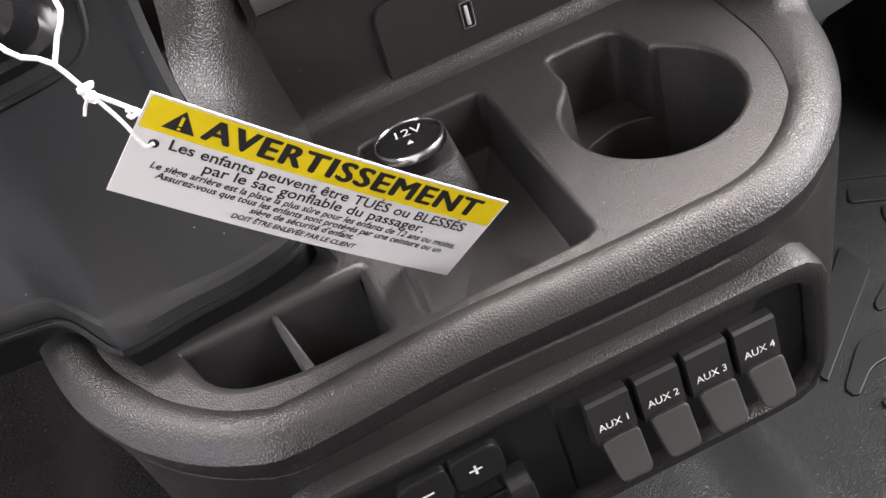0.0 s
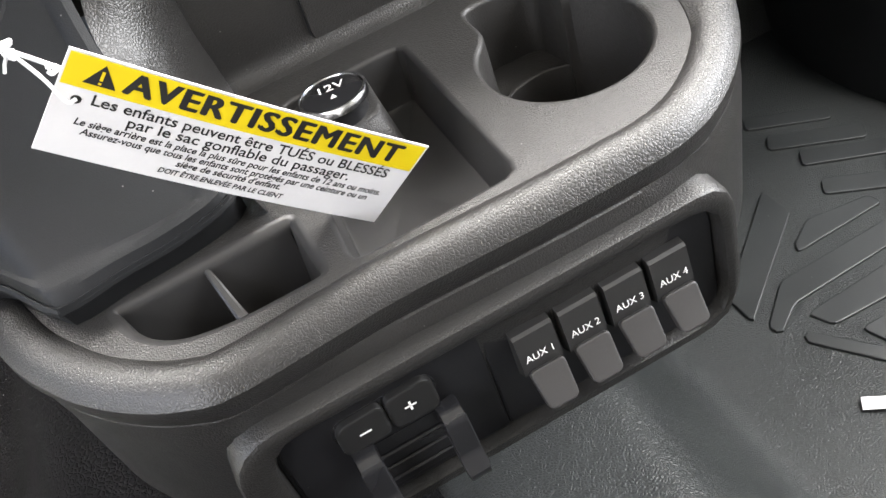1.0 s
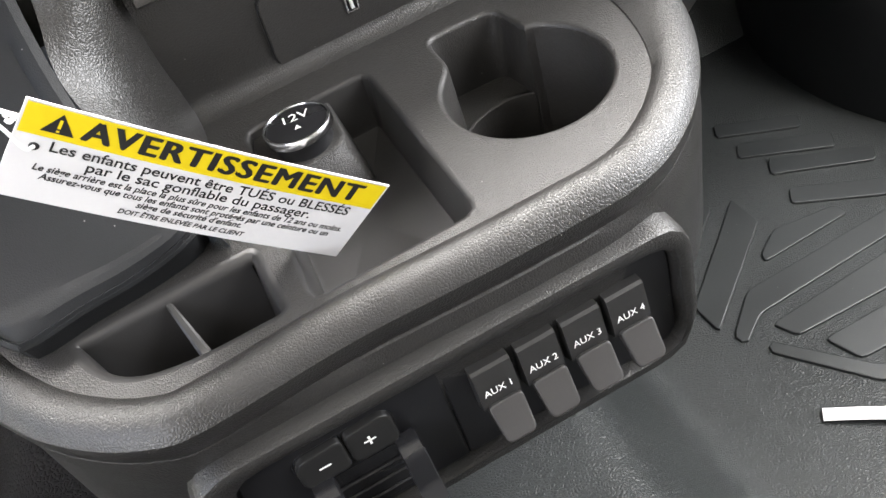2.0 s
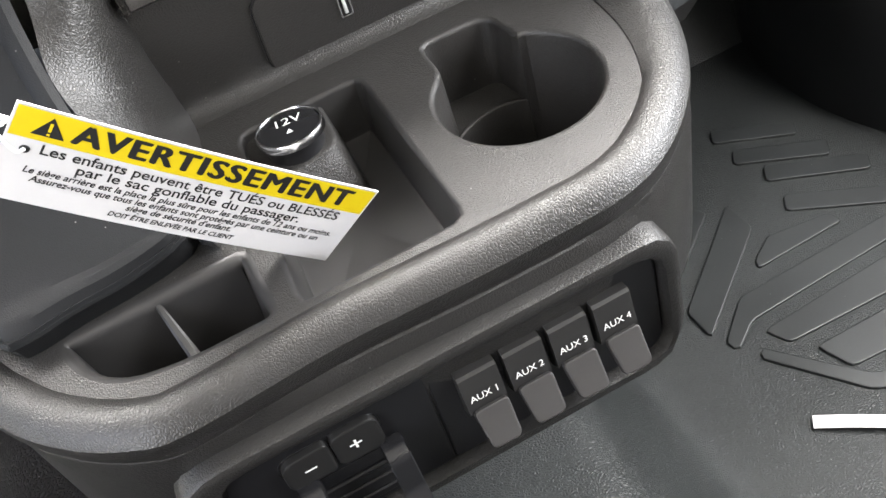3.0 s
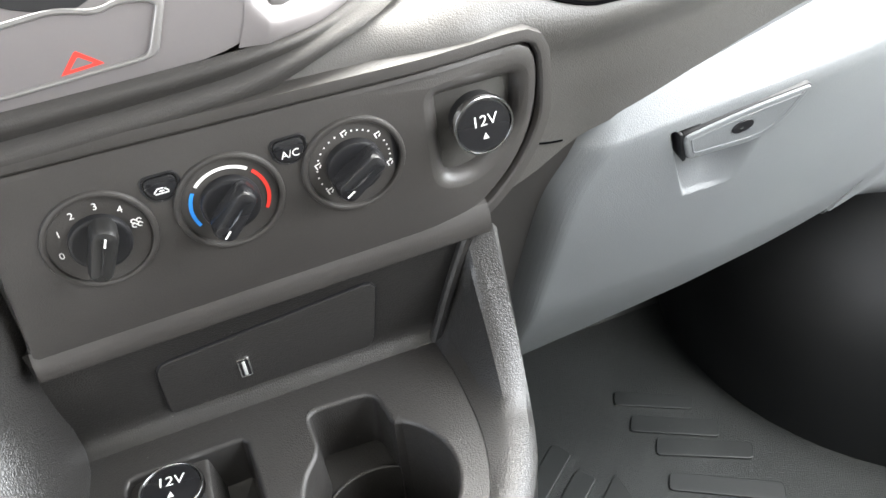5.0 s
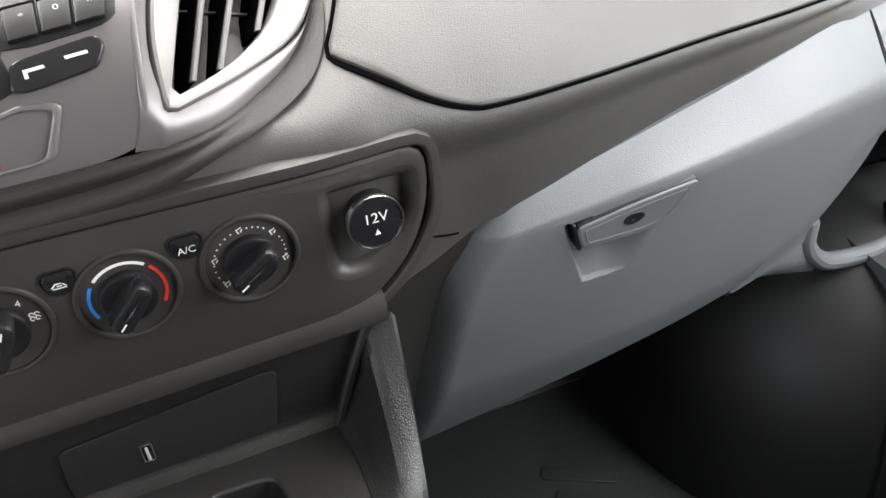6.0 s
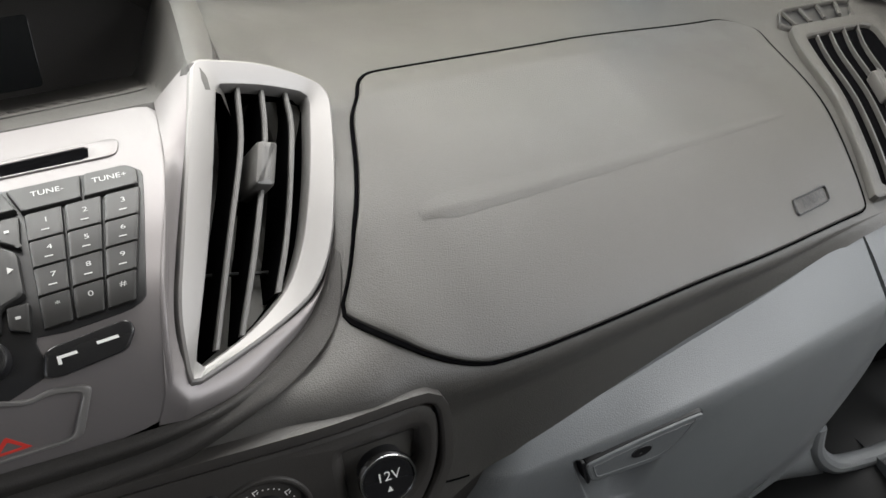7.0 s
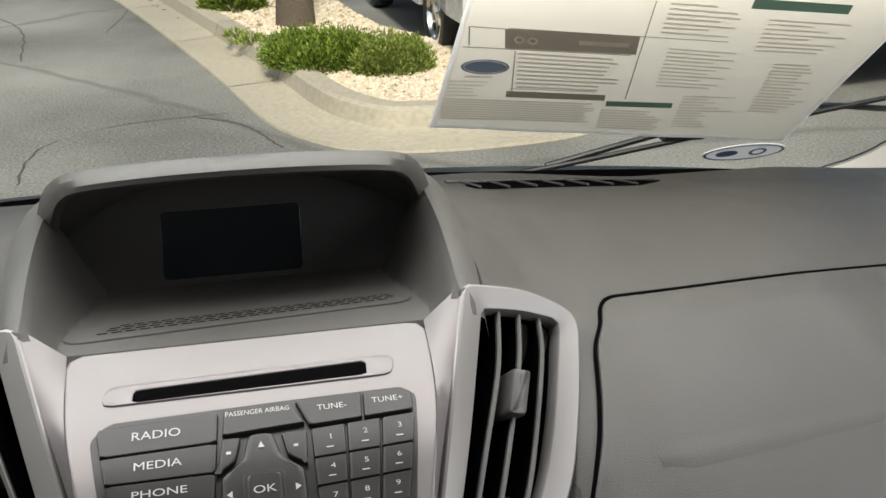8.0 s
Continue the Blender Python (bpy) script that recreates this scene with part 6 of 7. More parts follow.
def pad_face(u, v):
    i = u * 39
    a, b = int(min(i, 38)), i - int(min(i, 38))
    def pick(c):
        return c[a] * (1 - b) + c[a + 1] * b
    lo, mid, hi = pick(PAD_LOW), pick(PAD_MID), pick(PAD_TOP)
    p = lo * (1 - v) * (1 - 2 * v) + mid * 4 * v * (1 - v) + hi * v * (2 * v - 1)
    edge = max(0.0, 1 - min(v / 0.06, (1 - u) / 0.05))
    return p + np.array((0.0, -0.0015, 0.0020)) * math.sin(math.pi * min(1, edge))


part("face", sheet(pad_face, np.linspace(0, 1, 60), np.linspace(0, 1, 50)), M_TOWER, tower)
COL_A = spline([(-0.0760, 0.3650, 0.4250), (-0.0965, 0.4115, 0.4695), (-0.0915, 0.4400, 0.5000), (-0.0830, 0.4850, 0.5600)], 40)
COL_B = spline([(-0.0700, 0.3620, 0.4050), (-0.0670, 0.3900, 0.4050), (-0.0580, 0.4420, 0.4060), (-0.0595, 0.4560, 0.4250), (-0.0600, 0.4560, 0.4670), (-0.0540, 0.4530, 0.5800)], 40)


def column(u, v):
    i = v * 39
    a, b = int(min(i, 38)), i - int(min(i, 38))
    p = COL_A[a] * (1 - b) + COL_A[a + 1] * b
    q = COL_B[a] * (1 - b) + COL_B[a + 1] * b
    return p * (1 - u) + q * u + np.array((0.002, -0.011, 0.006)) * math.sin(math.pi * u) * (0.25 + 0.75 * min(1, v * 3))


part("column", sheet(column, np.linspace(0, 1, 24), np.linspace(0, 1, 50)), M_CONSOLE, console, "grained rounded column at the end of the tray")
skirt = [[p + np.array((dx * 0.3, dy, dz)) for p in PAD_LOW] for dx, dy, dz in ((0, 0.0, 0.0), (0, -0.0012, 0.0004), (0, -0.0016, -0.0020), (0, 0.010, -0.028))]
part("lower_edge", merged(bridge(skirt, False), tube([p + np.array((0.0, 0.0006, -0.0026)) for p in PAD_LOW], 0.0025, 10)), M_TOWER, tower, "soft rounded lower edge")
GAITER = Plane((-0.160, 0.447, 0.500), (1, 0, 0), (0, 0.60, 0.80))
g_out = even(rounded([(-0.075, -0.022), (0.038, -0.014), (0.050, 0.080), (-0.075, 0.080)], 0.012), 60)
gaiter = thing("gear_lever", (-0.17, 0.45, 0.5), "gear lever in a folded black leather gaiter", "gear lever")
part("gaiter_rim", collar(GAITER, shrink(g_out, -0.004), g_out, -0.006, 0.004, -0.006, 0.002, 60), M_TOWER, gaiter, "raised rim round the gaiter")
folds = []
for k in range(12):
    t = k / 11
    c = g_out.mean(0)
    o = c + (g_out - c) * (1 - 0.82 * t)
    folds.append([GAITER.at(u, v, -0.006 + 0.085 * t ** 1.3 + 0.004 * math.sin(k * 2.4 + 3 * math.atan2(v - c[1], u - c[0]))) for u, v in o])
part("gaiter", bridge(folds, True, False, True), M_GLOSS, gaiter, "soft folded leather")
part("lever", tube([GAITER.at(-0.02, 0.03, 0.07), GAITER.at(-0.02, 0.04, 0.16)], 0.006, 12), M_CHROME, gaiter)
part("knob", bridge([lift(Plane(GAITER.at(-0.02, 0.04, 0.15), GAITER.u, GAITER.v), circle(0, 0, r, 20), h) for r, h in ((0.008, 0), (0.019, 0.008), (0.023, 0.024), (0.020, 0.042), (0.008, 0.052))], True, True, True), M_GLOSS, gaiter)

# ---- USB plate ----
USBF = Plane((0, 0.4545, 0.430), (1, 0, 0), (0, -0.085, 1))
usb = thing("usb_plate", (0.045, 0.455, 0.41), "flat dark blanking plate with one USB port", "usb port")
up = even(rounded([(-0.0125, -0.0215), (0.1005, -0.0200), (0.1075, 0.0310), (-0.0110, 0.0205)], 0.006), 70)
part("plate", plate(USBF, up, -0.006, 0.0006, 0.0005, 2), M_TRAY, usb)
part("groove", collar(USBF, shrink(up, -0.0008), up, -0.004, 0.0002, -0.002, 0.0001, 70), M_BLACK, usb)
port = rounded([(0.0275, -0.0090), (0.0342, -0.0090), (0.0342, 0.0060), (0.0275, 0.0060)], 0.0012)
part("port_shell", collar(USBF, even(port, 40), even(shrink(port, 0.0010), 40), -0.002, 0.0012, -0.006, 0.0003, 40), M_CHROME, usb, "bright metal port shell")
part("port_hole", plate(USBF, shrink(port, 0.0009), -0.003, 0.0008, 0.0001, 2), M_BLACK, usb)
part("port_tongue", box((0.0300, 0.4528, 0.4235), (0.0316, 0.4560, 0.4335), 0.0003), M_GREY_INK, usb)

# ---- trailer brake controller ----
brake = thing("brake_controller", (-0.065, 0.28, 0.33), "black trailer brake controller with plus and minus rocker", "controller")
part("plate", plate(BACK, rounded([(-0.110, -0.033), (-0.0225, -0.033), (-0.0225, 0.0305), (-0.110, 0.0305)], [0.004, 0.001, 0.001, 0.012]), -0.006, 0.0008, 0.0006, 2), M_BLACK, brake)
part("plate", plate(BACK, rounded([(-0.0215, -0.033), (0.085, -0.033), (0.085, 0.0305), (-0.0215, 0.0305)], [0.001, 0.01, 0.011, 0.001]), -0.006, 0.0006, 0.0006, 2), M_BLACK, brake, "black plate carrying the paddle switches")
rocker = rounded([(-0.0880, 0.0085), (-0.0455, 0.0085), (-0.0455, 0.0225), (-0.0880, 0.0215)], 0.0055)
part("rocker_gap", plate(BACK, shrink(rocker, -0.0012), -0.004, 0.0010, 0.0002, 2), M_GLOSS, brake)
part("minus_key", plate(BACK, rounded([(-0.0880, 0.0040), (-0.0670, 0.0040), (-0.0670, 0.0225), (-0.0880, 0.0215)], [0.004, 0.0035, 0.0035, 0.006], 6), -0.002, 0.0042, 0.0010, 3), M_BUTTON, brake)
part("plus_key", plate(BACK, rounded([(-0.0662, 0.0040), (-0.0455, 0.0040), (-0.0455, 0.0240), (-0.0662, 0.0225)], [0.0035, 0.004, 0.006, 0.0035], 6), -0.002, 0.0042, 0.0010, 3), M_BUTTON, brake)
part("minus_sign", bar(BACK, -0.0770, 0.0130, 0.0052, 0.0010, 0.0044), M_WHITE_INK, brake)
part("plus_sign", merged(bar(BACK, -0.0570, 0.0140, 0.0052, 0.0010, 0.0044), bar(BACK, -0.0570, 0.0140, 0.0010, 0.0052, 0.0044)), M_WHITE_INK, brake)
part("slider_slot", plate(BACK, rounded([(-0.0790, -0.0300), (-0.0480, -0.0300), (-0.0480, 0.0000), (-0.0790, 0.0000)], 0.001), -0.002, 0.0012, 0.0002, 2), M_GLOSS, brake)
for h in (-0.009, -0.017, -0.025):
    part("slot_rail", tube([BACK.at(-0.078, h, 0.0016), BACK.at(-0.049, h, 0.0016)], 0.0010, 6), M_BLACK, brake)


def hook(u):
    prof = [(0.0050, 0.002), (0.0055, 0.008), (0.0030, 0.0130), (-0.0060, 0.0150), (-0.0160, 0.0165), (-0.0230, 0.0215), (-0.0285, 0.0200), (-0.0280, 0.0150), (-0.0200, 0.0105), (-0.0080, 0.0080), (-0.0020, 0.0020)]
    ring = [tuple(p) for p in even(prof, 40)]
    return bridge([[BACK.at(u + s * k, v, h) for v, h in (np.array(ring) - np.mean(ring, 0)) * k2 + np.mean(ring, 0)] for s, k, k2 in ((-0.0050, 1, 0.9), (-0.0044, 1, 1.0), (0.0044, 1, 1.0), (0.0050, 1, 0.9))], True, True, True)


part("squeeze_lever", hook(-0.0445), M_GLOSS, brake, "curved finger lever")
part("squeeze_lever", hook(-0.0815), M_GLOSS, brake, "curved finger lever")

# ---- glovebox latch ----
GF = Plane(LATCH_AT, (1, 0.03, 0), (0, -0.20, 1))
hand = even(rounded([(-0.0560, 0.0310), (-0.0490, 0.0105), (0.0015, 0.0066), (0.0190, 0.0166), (0.0308, 0.0400), (-0.0152, 0.0375)], [0.004, 0.004, 0.01, 0.012, 0.003, 0.02]), 80)
part("latch_gap", plate(GF, shrink(hand, -0.0009), -0.010, 0.0004, 0.0002, 2), M_BLACK, glove)
part("latch_shadow_gap", plate(GF, rounded([(-0.0582, 0.0335), (-0.0560, 0.0335), (-0.0488, 0.0095), (-0.0508, 0.0085)], 0.0006), -0.010, 0.0008, 0.0003, 2), M_BLACK, glove)
latch = part("latch", plate(GF, hand, -0.008, 0.0022, 0.0012, 3), M_GLOVE, glove, "tapering pull latch")
part("latch_inset", collar(GF, shrink(hand, 0.0040), shrink(hand, 0.0052), 0.0018, 0.0025, 0.0018, 0.0003, 80), M_GLOVE, latch)
part("lock", plate(GF, circle(-0.0145, 0.0245, 0.0075, 28, 0.0050), 0.0, 0.0028, 0.0005, 2), M_BLACK, latch, "round black key lock")
part("keyhole", bar(GF, -0.0155, 0.0240, 0.0020, 0.0016, 0.0031, 25), M_CHROME, latch)

# ---- airbag cover details ----
crease = spline([(0.232, 0.1795), (0.33, 0.1800), (0.45, 0.1815), (0.5600, 0.1835)], 60)
groove = []
for k, (u, v) in enumerate(crease):
    w = 0.0042 * (1 - 0.72 * k / 59) * (0.55 + 0.45 * smooth(0, 4, k))
    groove.append([DASH.at(u, v + s * w, 0.0029 + hh * (1 - 0.6 * k / 59) * smooth(-1.0, 2, k)) for s, hh in ((-1.6, 0.0), (-0.8, 0.0009), (0.0, 0.0008), (0.8, 0.0003), (1.6, 0.0))])
part("crease", bridge(groove, False), M_DASH, dash, "long shallow styling crease on the airbag cover")
tagbox = rounded([(0.5030, 0.1290), (0.5450, 0.1310), (0.5490, 0.1410), (0.5060, 0.1390)], 0.002)
part("airbag_mark", collar(DASH, even(tagbox, 50), even(shrink(tagbox, 0.0009), 50), 0.001, 0.0046, 0.001, 0.0003, 50), M_BLACK, dash, "small moulded AIRBAG mark")
part("airbag_word", lettering("AIRBAG", DASH, 0.5258, 0.1350, 0.0074, 0.0054, angle=3, stretch=1.12, bold=0.00012), M_BLACK, dash)

# ---- outer vent, end cap and pocket ----
dv = thing("air_vent", (0.66, 0.65, 0.55), "corner air vent with grey vanes in a dark frame", "air vent")
DV_OUT = even(rounded([(0.588, 0.118), (0.612, 0.116), (0.690, 0.118), (0.790, 0.236), (0.668, 0.244), (0.640, 0.215), (0.610, 0.165)], [0.004, 0.01, 0.02, 0.01, 0.006, 0.03, 0.03]), 90)
DV_IN = even(rounded([(0.604, 0.126), (0.680, 0.126), (0.765, 0.226), (0.6720, 0.2300), (0.6480, 0.2050), (0.6200, 0.1650)], [0.003, 0.02, 0.01, 0.004, 0.03, 0.03]), 90)
part("frame", collar(DASH, DV_OUT, DV_IN, -0.004, 0.0070, -0.010, 0.0025, 90), M_DASH, dv)
part("duct", plate(DASH, DV_IN, -0.008, 0.0014, 0.0002, 6), M_SHADE_BLACK, dv)
for k in range(4):
    t = 0.16 + 0.22 * k
    pts = [(0.604 + 0.076 * t, 0.128), (0.625 + 0.080 * t, 0.170), (0.648 + 0.085 * t, 0.205), (0.672 + 0.093 * t, 0.228)]
    line = spline(pts, 16)
    part("vane", bridge([[DASH.at(u + s, v, h) for s, h in ((-0.0009, 0.001), (-0.0009, 0.0055), (0.0009, 0.0055), (0.0009, 0.001))] for u, v in line], True, True, True), M_VANE, dv)
part("tab", plate(DASH, rounded([(0.668, 0.172), (0.680, 0.172), (0.692, 0.190), (0.680, 0.190)], 0.002), 0.002, 0.0120, 0.0025, 2), M_VANE, dv, "grey sliding tab")
dm = thing("demister_vent", (0.72, 0.78, 0.60), "small slatted side demister outlet", "air vent")
DM = even(rounded([(0.664, 0.2480), (0.760, 0.2400), (0.790, 0.2900), (0.690, 0.2950)], 0.008), 50)
part("frame", collar(DASH, shrink(DM, -0.004), DM, -0.004, 0.0050, -0.006, 0.002, 50), M_DASH, dm)
part("duct", plate(DASH, DM, -0.006, 0.0012, 0.0002, 4), M_BLACK, dm)
for k in range(4):
    part("slat", tube([DASH.at(0.682 + 0.022 * k, 0.246, 0.003), DASH.at(0.690 + 0.026 * k, 0.290, 0.003)], 0.0022, 6), M_DASH, dm)

cap = thing("dash_end", (0.64, 0.56, 0.26), "light grey dash end with an open storage pocket", "dash trim")
SEAM = spline([(0.5705, 0.541, 0.529), (0.5760, 0.526, 0.505), (0.5795, 0.514, 0.479), (0.5765, 0.519, 0.444), (0.5585, 0.522, 0.407), (0.5375, 0.523, 0.376), (0.5100, 0.524, 0.338), (0.4780, 0.524, 0.311)], 50)
EDGE = spline([(0.7800, 0.580, 0.527), (0.7800, 0.566, 0.470), (0.6650, 0.560, 0.422), (0.6450, 0.559, 0.409), (0.6250, 0.558, 0.372), (0.6020, 0.557, 0.342), (0.5840, 0.556, 0.322), (0.5800, 0.555, 0.310)], 50)
rows = [[p + np.array((-0.004, 0.025, 0.0)) for p in SEAM]]
for t in np.linspace(0, 1, 14):
    rows.append([SEAM[k] * (1 - t) + EDGE[k] * t + np.array((0, -0.004, 0.002)) * math.sin(math.pi * t) for k in range(50)])
rows.append([p + np.array((0.004, 0.012, 0.0)) for p in EDGE])
part("upper_panel", bridge(rows, False), M_GLOVE, cap)
lip_path = [(0.5800, 0.558, 0.326), (0.5800, 0.556, 0.302), (0.5960, 0.555, 0.281), (0.6180, 0.555, 0.271), (0.6680, 0.557, 0.264), (0.6920, 0.560, 0.272), (0.7000, 0.566, 0.300), (0.6920, 0.574, 0.345)]
part("pocket_lip", tube(lip_path, 0.0085, 12, 50), M_GLOVE, cap, "rounded lip of the pocket")
# the liner's near-black colour carries the pocket's shade
part("pocket_liner", sheet(lambda u, v: (0.565 + 0.26 * u, 0.585 + 0.05 * math.sin(math.pi * u), 0.262 + 0.22 * v), np.linspace(0, 1, 12), np.linspace(0, 1, 8)), M_SHADE_BLACK, cap, "inside of the pocket, its shade put into the colour")
LOW_A = spline([(0.4780, 0.528, 0.308), (0.5200, 0.538, 0.316), (0.5780, 0.556, 0.312)], 20)
LOW_B = spline([(0.4800, 0.545, 0.300), (0.5300, 0.556, 0.284), (0.5980, 0.558, 0.264)], 20)
part("under_panel", bridge([[a_ * (1 - t) + b_ * t + np.array((0, -0.004, -0.002)) * math.sin(math.pi * t) for a_, b_ in zip(LOW_A, LOW_B)] for t in np.linspace(0, 1, 8)] + [[b_ + np.array((0.0, 0.03, 0.004)) for b_ in LOW_B]], False), M_GLOVE, cap)

kick = thing("kick_panel", (0.74, 0.5, 0.0), "grey moulded kick panel beside the passenger footwell", "trim panel")
part("panel", sheet(lambda u, v: (0.648 + 0.085 * (1 - v) ** 1.3 + 0.02 * (u - 0.5) ** 2, 0.30 + 0.34 * u, 0.27 * v), np.linspace(0, 1, 14), np.linspace(0, 1, 14)), M_GLOVE, kick)
part("edge", tube([(0.648 + 0.085 * (1 - v) ** 1.3, 0.64, 0.27 * v) for v in np.linspace(0, 1, 14)], 0.006, 8), M_GLOVE, kick)

arch = thing("wheel_arch_cover", (0.62, 0.62, 0.0), "smooth black moulded wheel arch cover in the footwell", "trim panel")
def arch_form(u, v, grow=0.0):
    r = 0.280 + grow
    return (min(0.852, 0.756 + r * math.cos(u) * math.cos(v)), 0.672 + r * math.sin(u) * math.cos(v), (0.30 + grow) * math.sin(v) ** 0.7)


part("shell", sheet(arch_form, np.linspace(0, 2 * math.pi, 61), np.linspace(0.0, math.pi / 2, 20)), M_ARCH, arch)
part("rib", tube([np.array(arch_form(math.radians(238), v, 0.001)) for v in np.linspace(0.05, 1.2, 16)], 0.004, 8), M_ARCH, arch, "low moulded rib")
# shade under the dash is put into this panel's near-black colour
duct = thing("under_dash_panel", (0.4, 0.62, 0.3), "panel closing the underside of the dash, coloured near-black for the shade there", "trim panel")
part("panel", sheet(lambda u, v: (0.14 + 0.60 * u, 0.525 + 0.09 * smooth(0.44, 0.54, 0.14 + 0.60 * u) + 0.50 * v * (1 - 0.15 * u), 0.325 - 0.010 * u + 0.03 * math.sin(3 * u) * v), np.linspace(0, 1, 20), np.linspace(0, 1, 12)), M_SHADE_BLACK, duct)

# ---- warning tag and its cord ----
T_TL, T_TR, T_BR = np.array((-0.098, 0.339, 0.515)), np.array((-0.005, 0.330, 0.423)), np.array((-0.034, 0.341, 0.392))
TW, TH = float(np.linalg.norm(T_TR - T_TL)), float(np.linalg.norm(T_TR - T_BR))


class Card(Plane):
    def at(self, u, v, h=0.0):
        bend = 0.0016 * math.sin(math.pi * min(1, max(0, u / TW))) * 1.0
        return Plane.at(self, u, v, h + bend)


TAGF = Card(T_TL, T_TR - T_TL, T_TR - T_BR)
card = thing("warning_tag", (-0.03, 0.34, 0.39), "white card warning tag with a yellow heading band", "tag")
n_u = 25
def card_sheet(v0, v1, h):
    top = [[TAGF.at(u, v, h) for u in np.linspace(0, TW, n_u)] for v in (v0, v1)]
    return bridge(top, False)
card_rim = [(u, 0) for u in np.linspace(0, TW, n_u)] + [(u, -TH) for u in np.linspace(TW, 0, n_u)]
part("card", merged(card_sheet(0, -TH, 0.0), card_sheet(0, -TH, -0.0006), bridge([lift(TAGF, card_rim, 0.0), lift(TAGF, card_rim, -0.0006)])), M_CARD, card)
part("heading_band", bridge([[TAGF.at(u, v, 0.00015) for u in np.linspace(0.0008, TW - 0.0008, n_u)] for v in (-0.0008, -TH * 0.315)], False), M_YELLOW, card, "yellow heading band")
hb = -TH * 0.165
part("heading", merged(*[lettering("AVERTISSEMENT", TAGF, TW * 0.540 + du, hb + dv, 0.0124, 0.0003 + 0.00002 * k, stretch=1.03, spacing=1.12) for k, (du, dv) in enumerate(((-0.0006, 0.0002), (0.0, -0.0002), (0.0006, 0.0002), (0.0003, -0.0002), (-0.0003, 0.0)))]), M_BLACK_INK, card, "heavy black heading")
wt = TW * 0.092
part("warning_triangle", ([TAGF.at(wt - 0.0052, hb - 0.0040, 0.0003), TAGF.at(wt + 0.0052, hb - 0.0040, 0.0003), TAGF.at(wt, hb + 0.0046, 0.0003)], [(0, 1, 2)]), M_BLACK_INK, card)
part("exclamation", merged(bar(TAGF, wt, hb + 0.0002, 0.0010, 0.0038, 0.0004), bar(TAGF, wt, hb - 0.0029, 0.0010, 0.0009, 0.0004)), M_YELLOW, card)
for text, u, v, s, wide, lean in (("Les enfants peuvent \u00eatre TU\u00c9S ou BLESS\u00c9S", 0.512, 0.400, 0.0064, 0.99, 0.0), ("par le sac gonflable du passager.", 0.508, 0.520, 0.0064, 1.02, 0.0),
                                  ("Le si\u00e8ge arri\u00e8re est la place la plus s\u00fbre pour les enfants de 12 ans ou moins.", 0.510, 0.630, 0.0043, 0.87, 0.2),
                                  ("Assurez-vous que tous les enfants sont prot\u00e9g\u00e9s par une ceinture ou un", 0.506, 0.715, 0.0043, 0.865, 0.2), ("si\u00e8ge de s\u00e9curit\u00e9 d'enfant.", 0.500, 0.800, 0.0043, 0.89, 0.2),
                                  ("DOIT \u00caTRE ENLEV\u00c9E PAR LE CLIENT", 0.490, 0.905, 0.0034, 0.87, 0.2)):
    part("text_line", lettering(text, TAGF, TW * u, -TH * v, s, 0.0002, bold=0.00008, stretch=wide, slant=lean), M_BLACK_INK, card)
HOLE = TAGF.at(TW * 0.055, -TH * 0.43, 0.0)
hole_uv = (TW * 0.055, -TH * 0.43)
part("eyelet_hole", plate(TAGF, circle(*hole_uv, 0.0017, 16), 0.0, 0.0003, 0.0001, 2), M_BLACK_INK, card)
cord = thing("cord", tuple(HOLE), "thin white knotted cord tied to the warning tag", "cord")
KNOT = np.array((-0.1145, 0.345, 0.5195))
part("loop", tube([HOLE + np.array((0, -0.001, 0.0005)), (-0.1085, 0.3435, 0.497), (-0.1105, 0.344, 0.507), KNOT], 0.0007, 8, 24), M_STRING, cord)
part("loop", tube([HOLE + np.array((0.0005, 0.001, 0.001)), (-0.103, 0.347, 0.503), (-0.1075, 0.345, 0.511), KNOT], 0.0008, 8, 24), M_STRING, cord)
part("strand", tube([KNOT, (-0.1195, 0.3455, 0.5330), (-0.1290, 0.347, 0.5420), (-0.145, 0.37, 0.575), (-0.170, 0.43, 0.650)], 0.0008, 8, 40), M_STRING, cord)
part("strand", tube([(-0.1185, 0.3455, 0.5315), (-0.1130, 0.346, 0.5400), (-0.1090, 0.347, 0.5490), (-0.118, 0.375, 0.59), (-0.165, 0.428, 0.655)], 0.0008, 8, 40), M_STRING, cord)
rnd = random.Random(5)
knot_path = [KNOT + np.array([rnd.uniform(-0.0022, 0.0022) for _ in range(3)]) for _ in range(9)]
part("knot", tube(knot_path, 0.0010, 8, 50), M_STRING, cord)
part("knot", tube([np.array((-0.1068, 0.3445, 0.5085)) + np.array([rnd.uniform(-0.0014, 0.0014) for _ in range(3)]) for _ in range(7)], 0.0008, 8, 36), M_STRING, cord)
part("cord_tail", tube([KNOT, KNOT + np.array((-0.003, -0.001, -0.003)), KNOT + np.array((-0.0045, -0.001, -0.0055))], 0.0006, 6), M_STRING, cord)

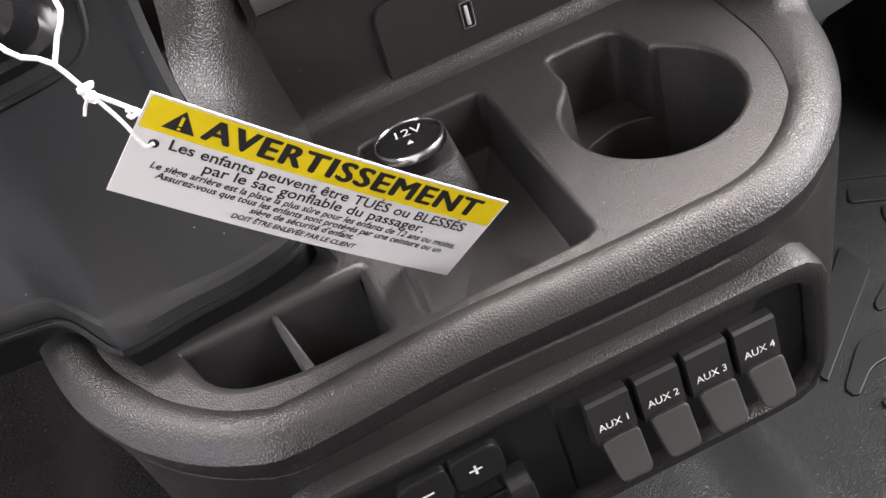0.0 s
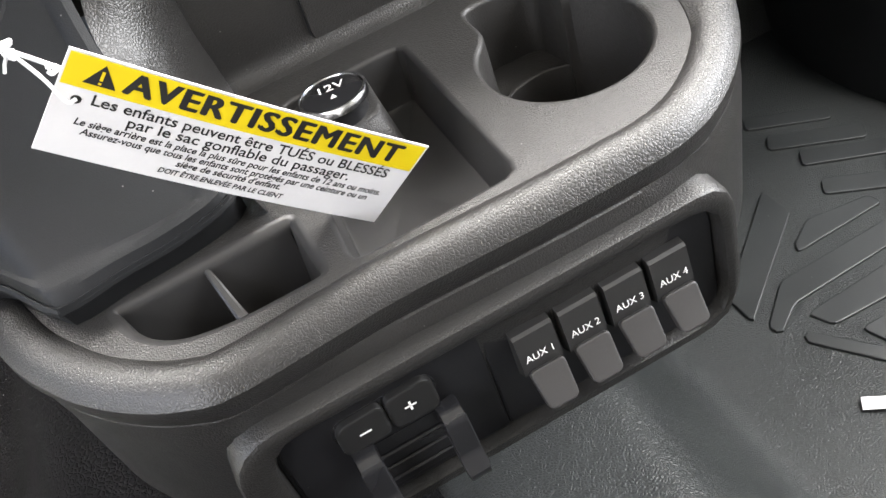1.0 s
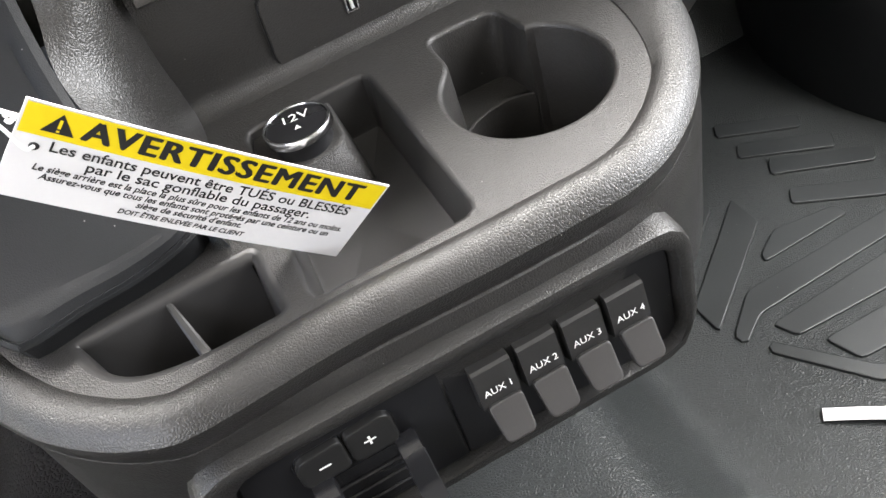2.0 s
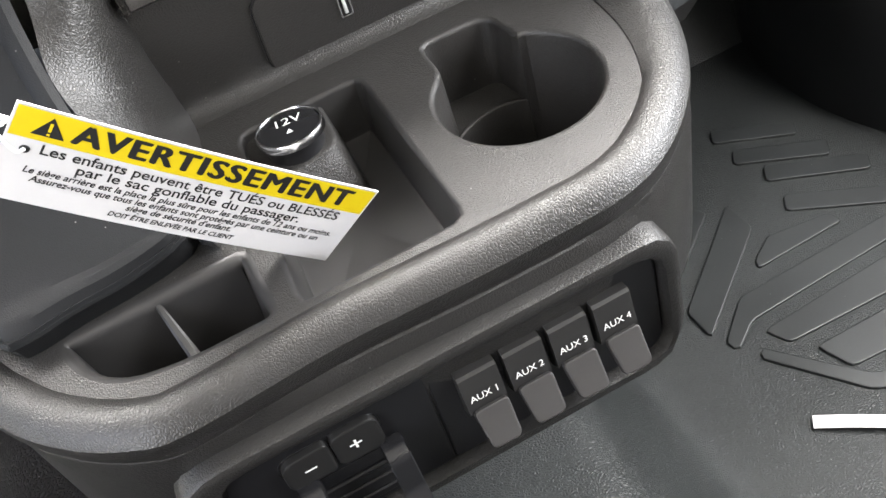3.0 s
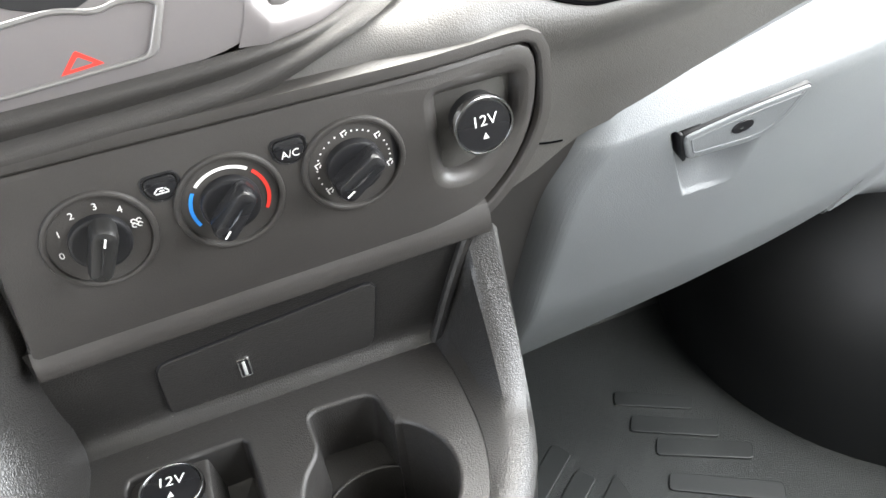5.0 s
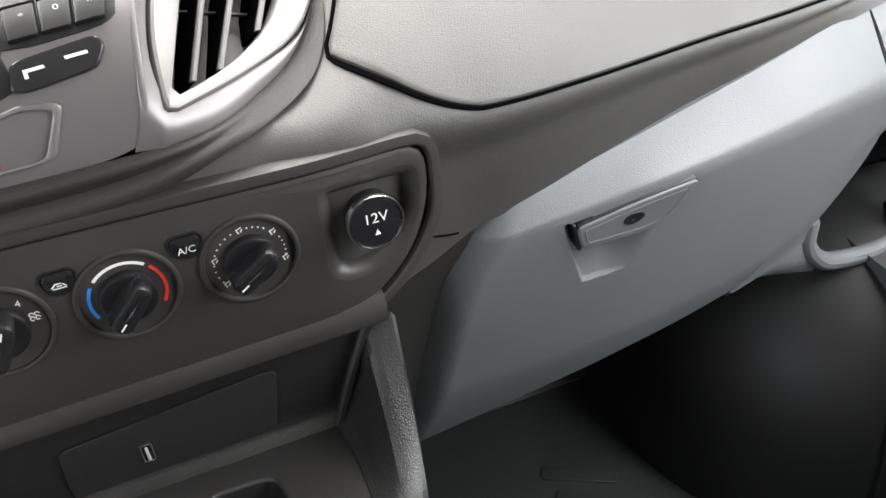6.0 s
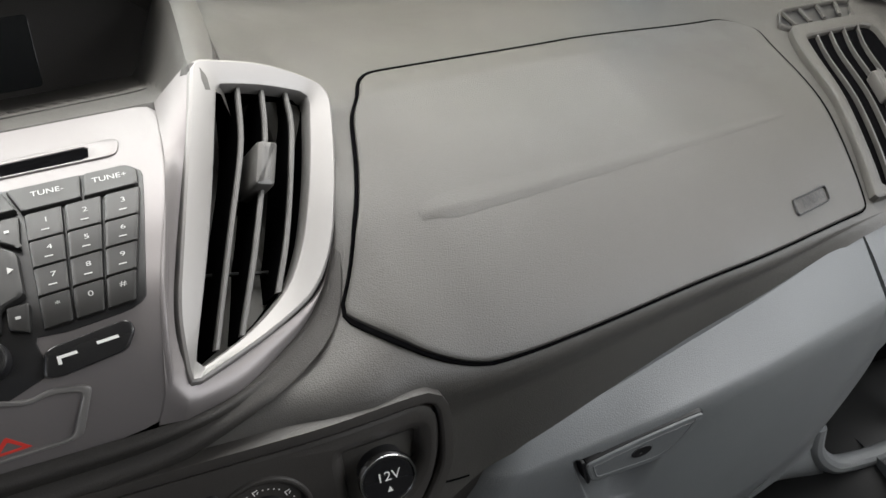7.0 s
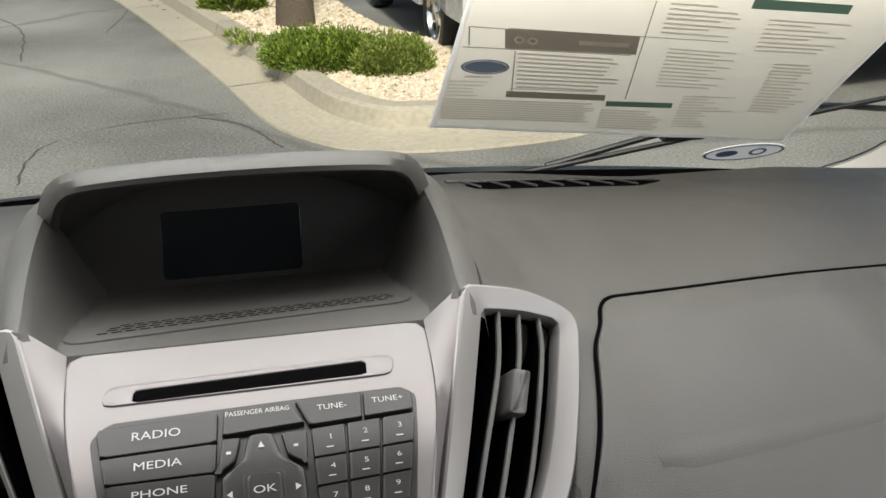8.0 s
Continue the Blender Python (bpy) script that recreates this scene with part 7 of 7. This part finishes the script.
# ---- raised panels of the rubber floor ----
PANELS = [[(0.2230, 0.5420), (0.3020, 0.6030), (0.2900, 0.6230), (0.2150, 0.5650)], [(0.2270, 0.5030), (0.3110, 0.5680), (0.2990, 0.5860), (0.2190, 0.5240)], [(0.2300, 0.4510), (0.3320, 0.5290), (0.3300, 0.5660), (0.2990, 0.5400), (0.2290, 0.4840)],
          [(0.2400, 0.4280), (0.2680, 0.4465), (0.4400, 0.4520), (0.4400, 0.4740), (0.2740, 0.4720), (0.2360, 0.4400)], [(0.3060, 0.4880), (0.3970, 0.4900), (0.3930, 0.5040), (0.3350, 0.5130), (0.3090, 0.4970)], [(0.2780, 0.4120), (0.4280, 0.4060), (0.4300, 0.4400), (0.2680, 0.4330)],
          [(0.3010, 0.3680), (0.4100, 0.3600), (0.4150, 0.3960), (0.2910, 0.3980)], [(0.2490, 0.4130), (0.2990, 0.3440), (0.3400, 0.3250), (0.4100, 0.3180), (0.4100, 0.3320), (0.3450, 0.3390), (0.3080, 0.3560), (0.2820, 0.3880), (0.2560, 0.4210)],
          [(0.3670, 0.5280), (0.4600, 0.4720), (0.4700, 0.4900), (0.3780, 0.5450)], [(0.3770, 0.5680), (0.4600, 0.5240), (0.4700, 0.5410), (0.3880, 0.5860)], [(0.3680, 0.6040), (0.4450, 0.5600), (0.4550, 0.5780), (0.3790, 0.6210)], [(0.3700, 0.6400), (0.4400, 0.6010), (0.4480, 0.6160), (0.3790, 0.6560)]]
LEVEL = Plane((0, 0, 0.0), (1, 0, 0), (0, 1, 0))
for o in PANELS:
    part("raised_panel", slab(LEVEL, even(rounded(o, 0.004), 70), -0.001, 0.0026, 0.0010), M_RUBBER, floor_ob, "smooth raised panel of the rubber floor", 0)
strip = thing("paper_strip", (0.27, 0.33, 0.0), "narrow white paper strip lying on the floor", "paper strip")
part("strip", thick_sheet(lambda u, v: (0.2435 + 0.062 * u + 0.0062 * (v - 0.5), 0.3450 - 0.042 * u + 0.0090 * (v - 0.5), 0.0035 + 0.002 * math.sin(3 * u)), np.linspace(0, 1, 12), [0, 1], (0, 0, -0.0006)), M_CARD, strip)
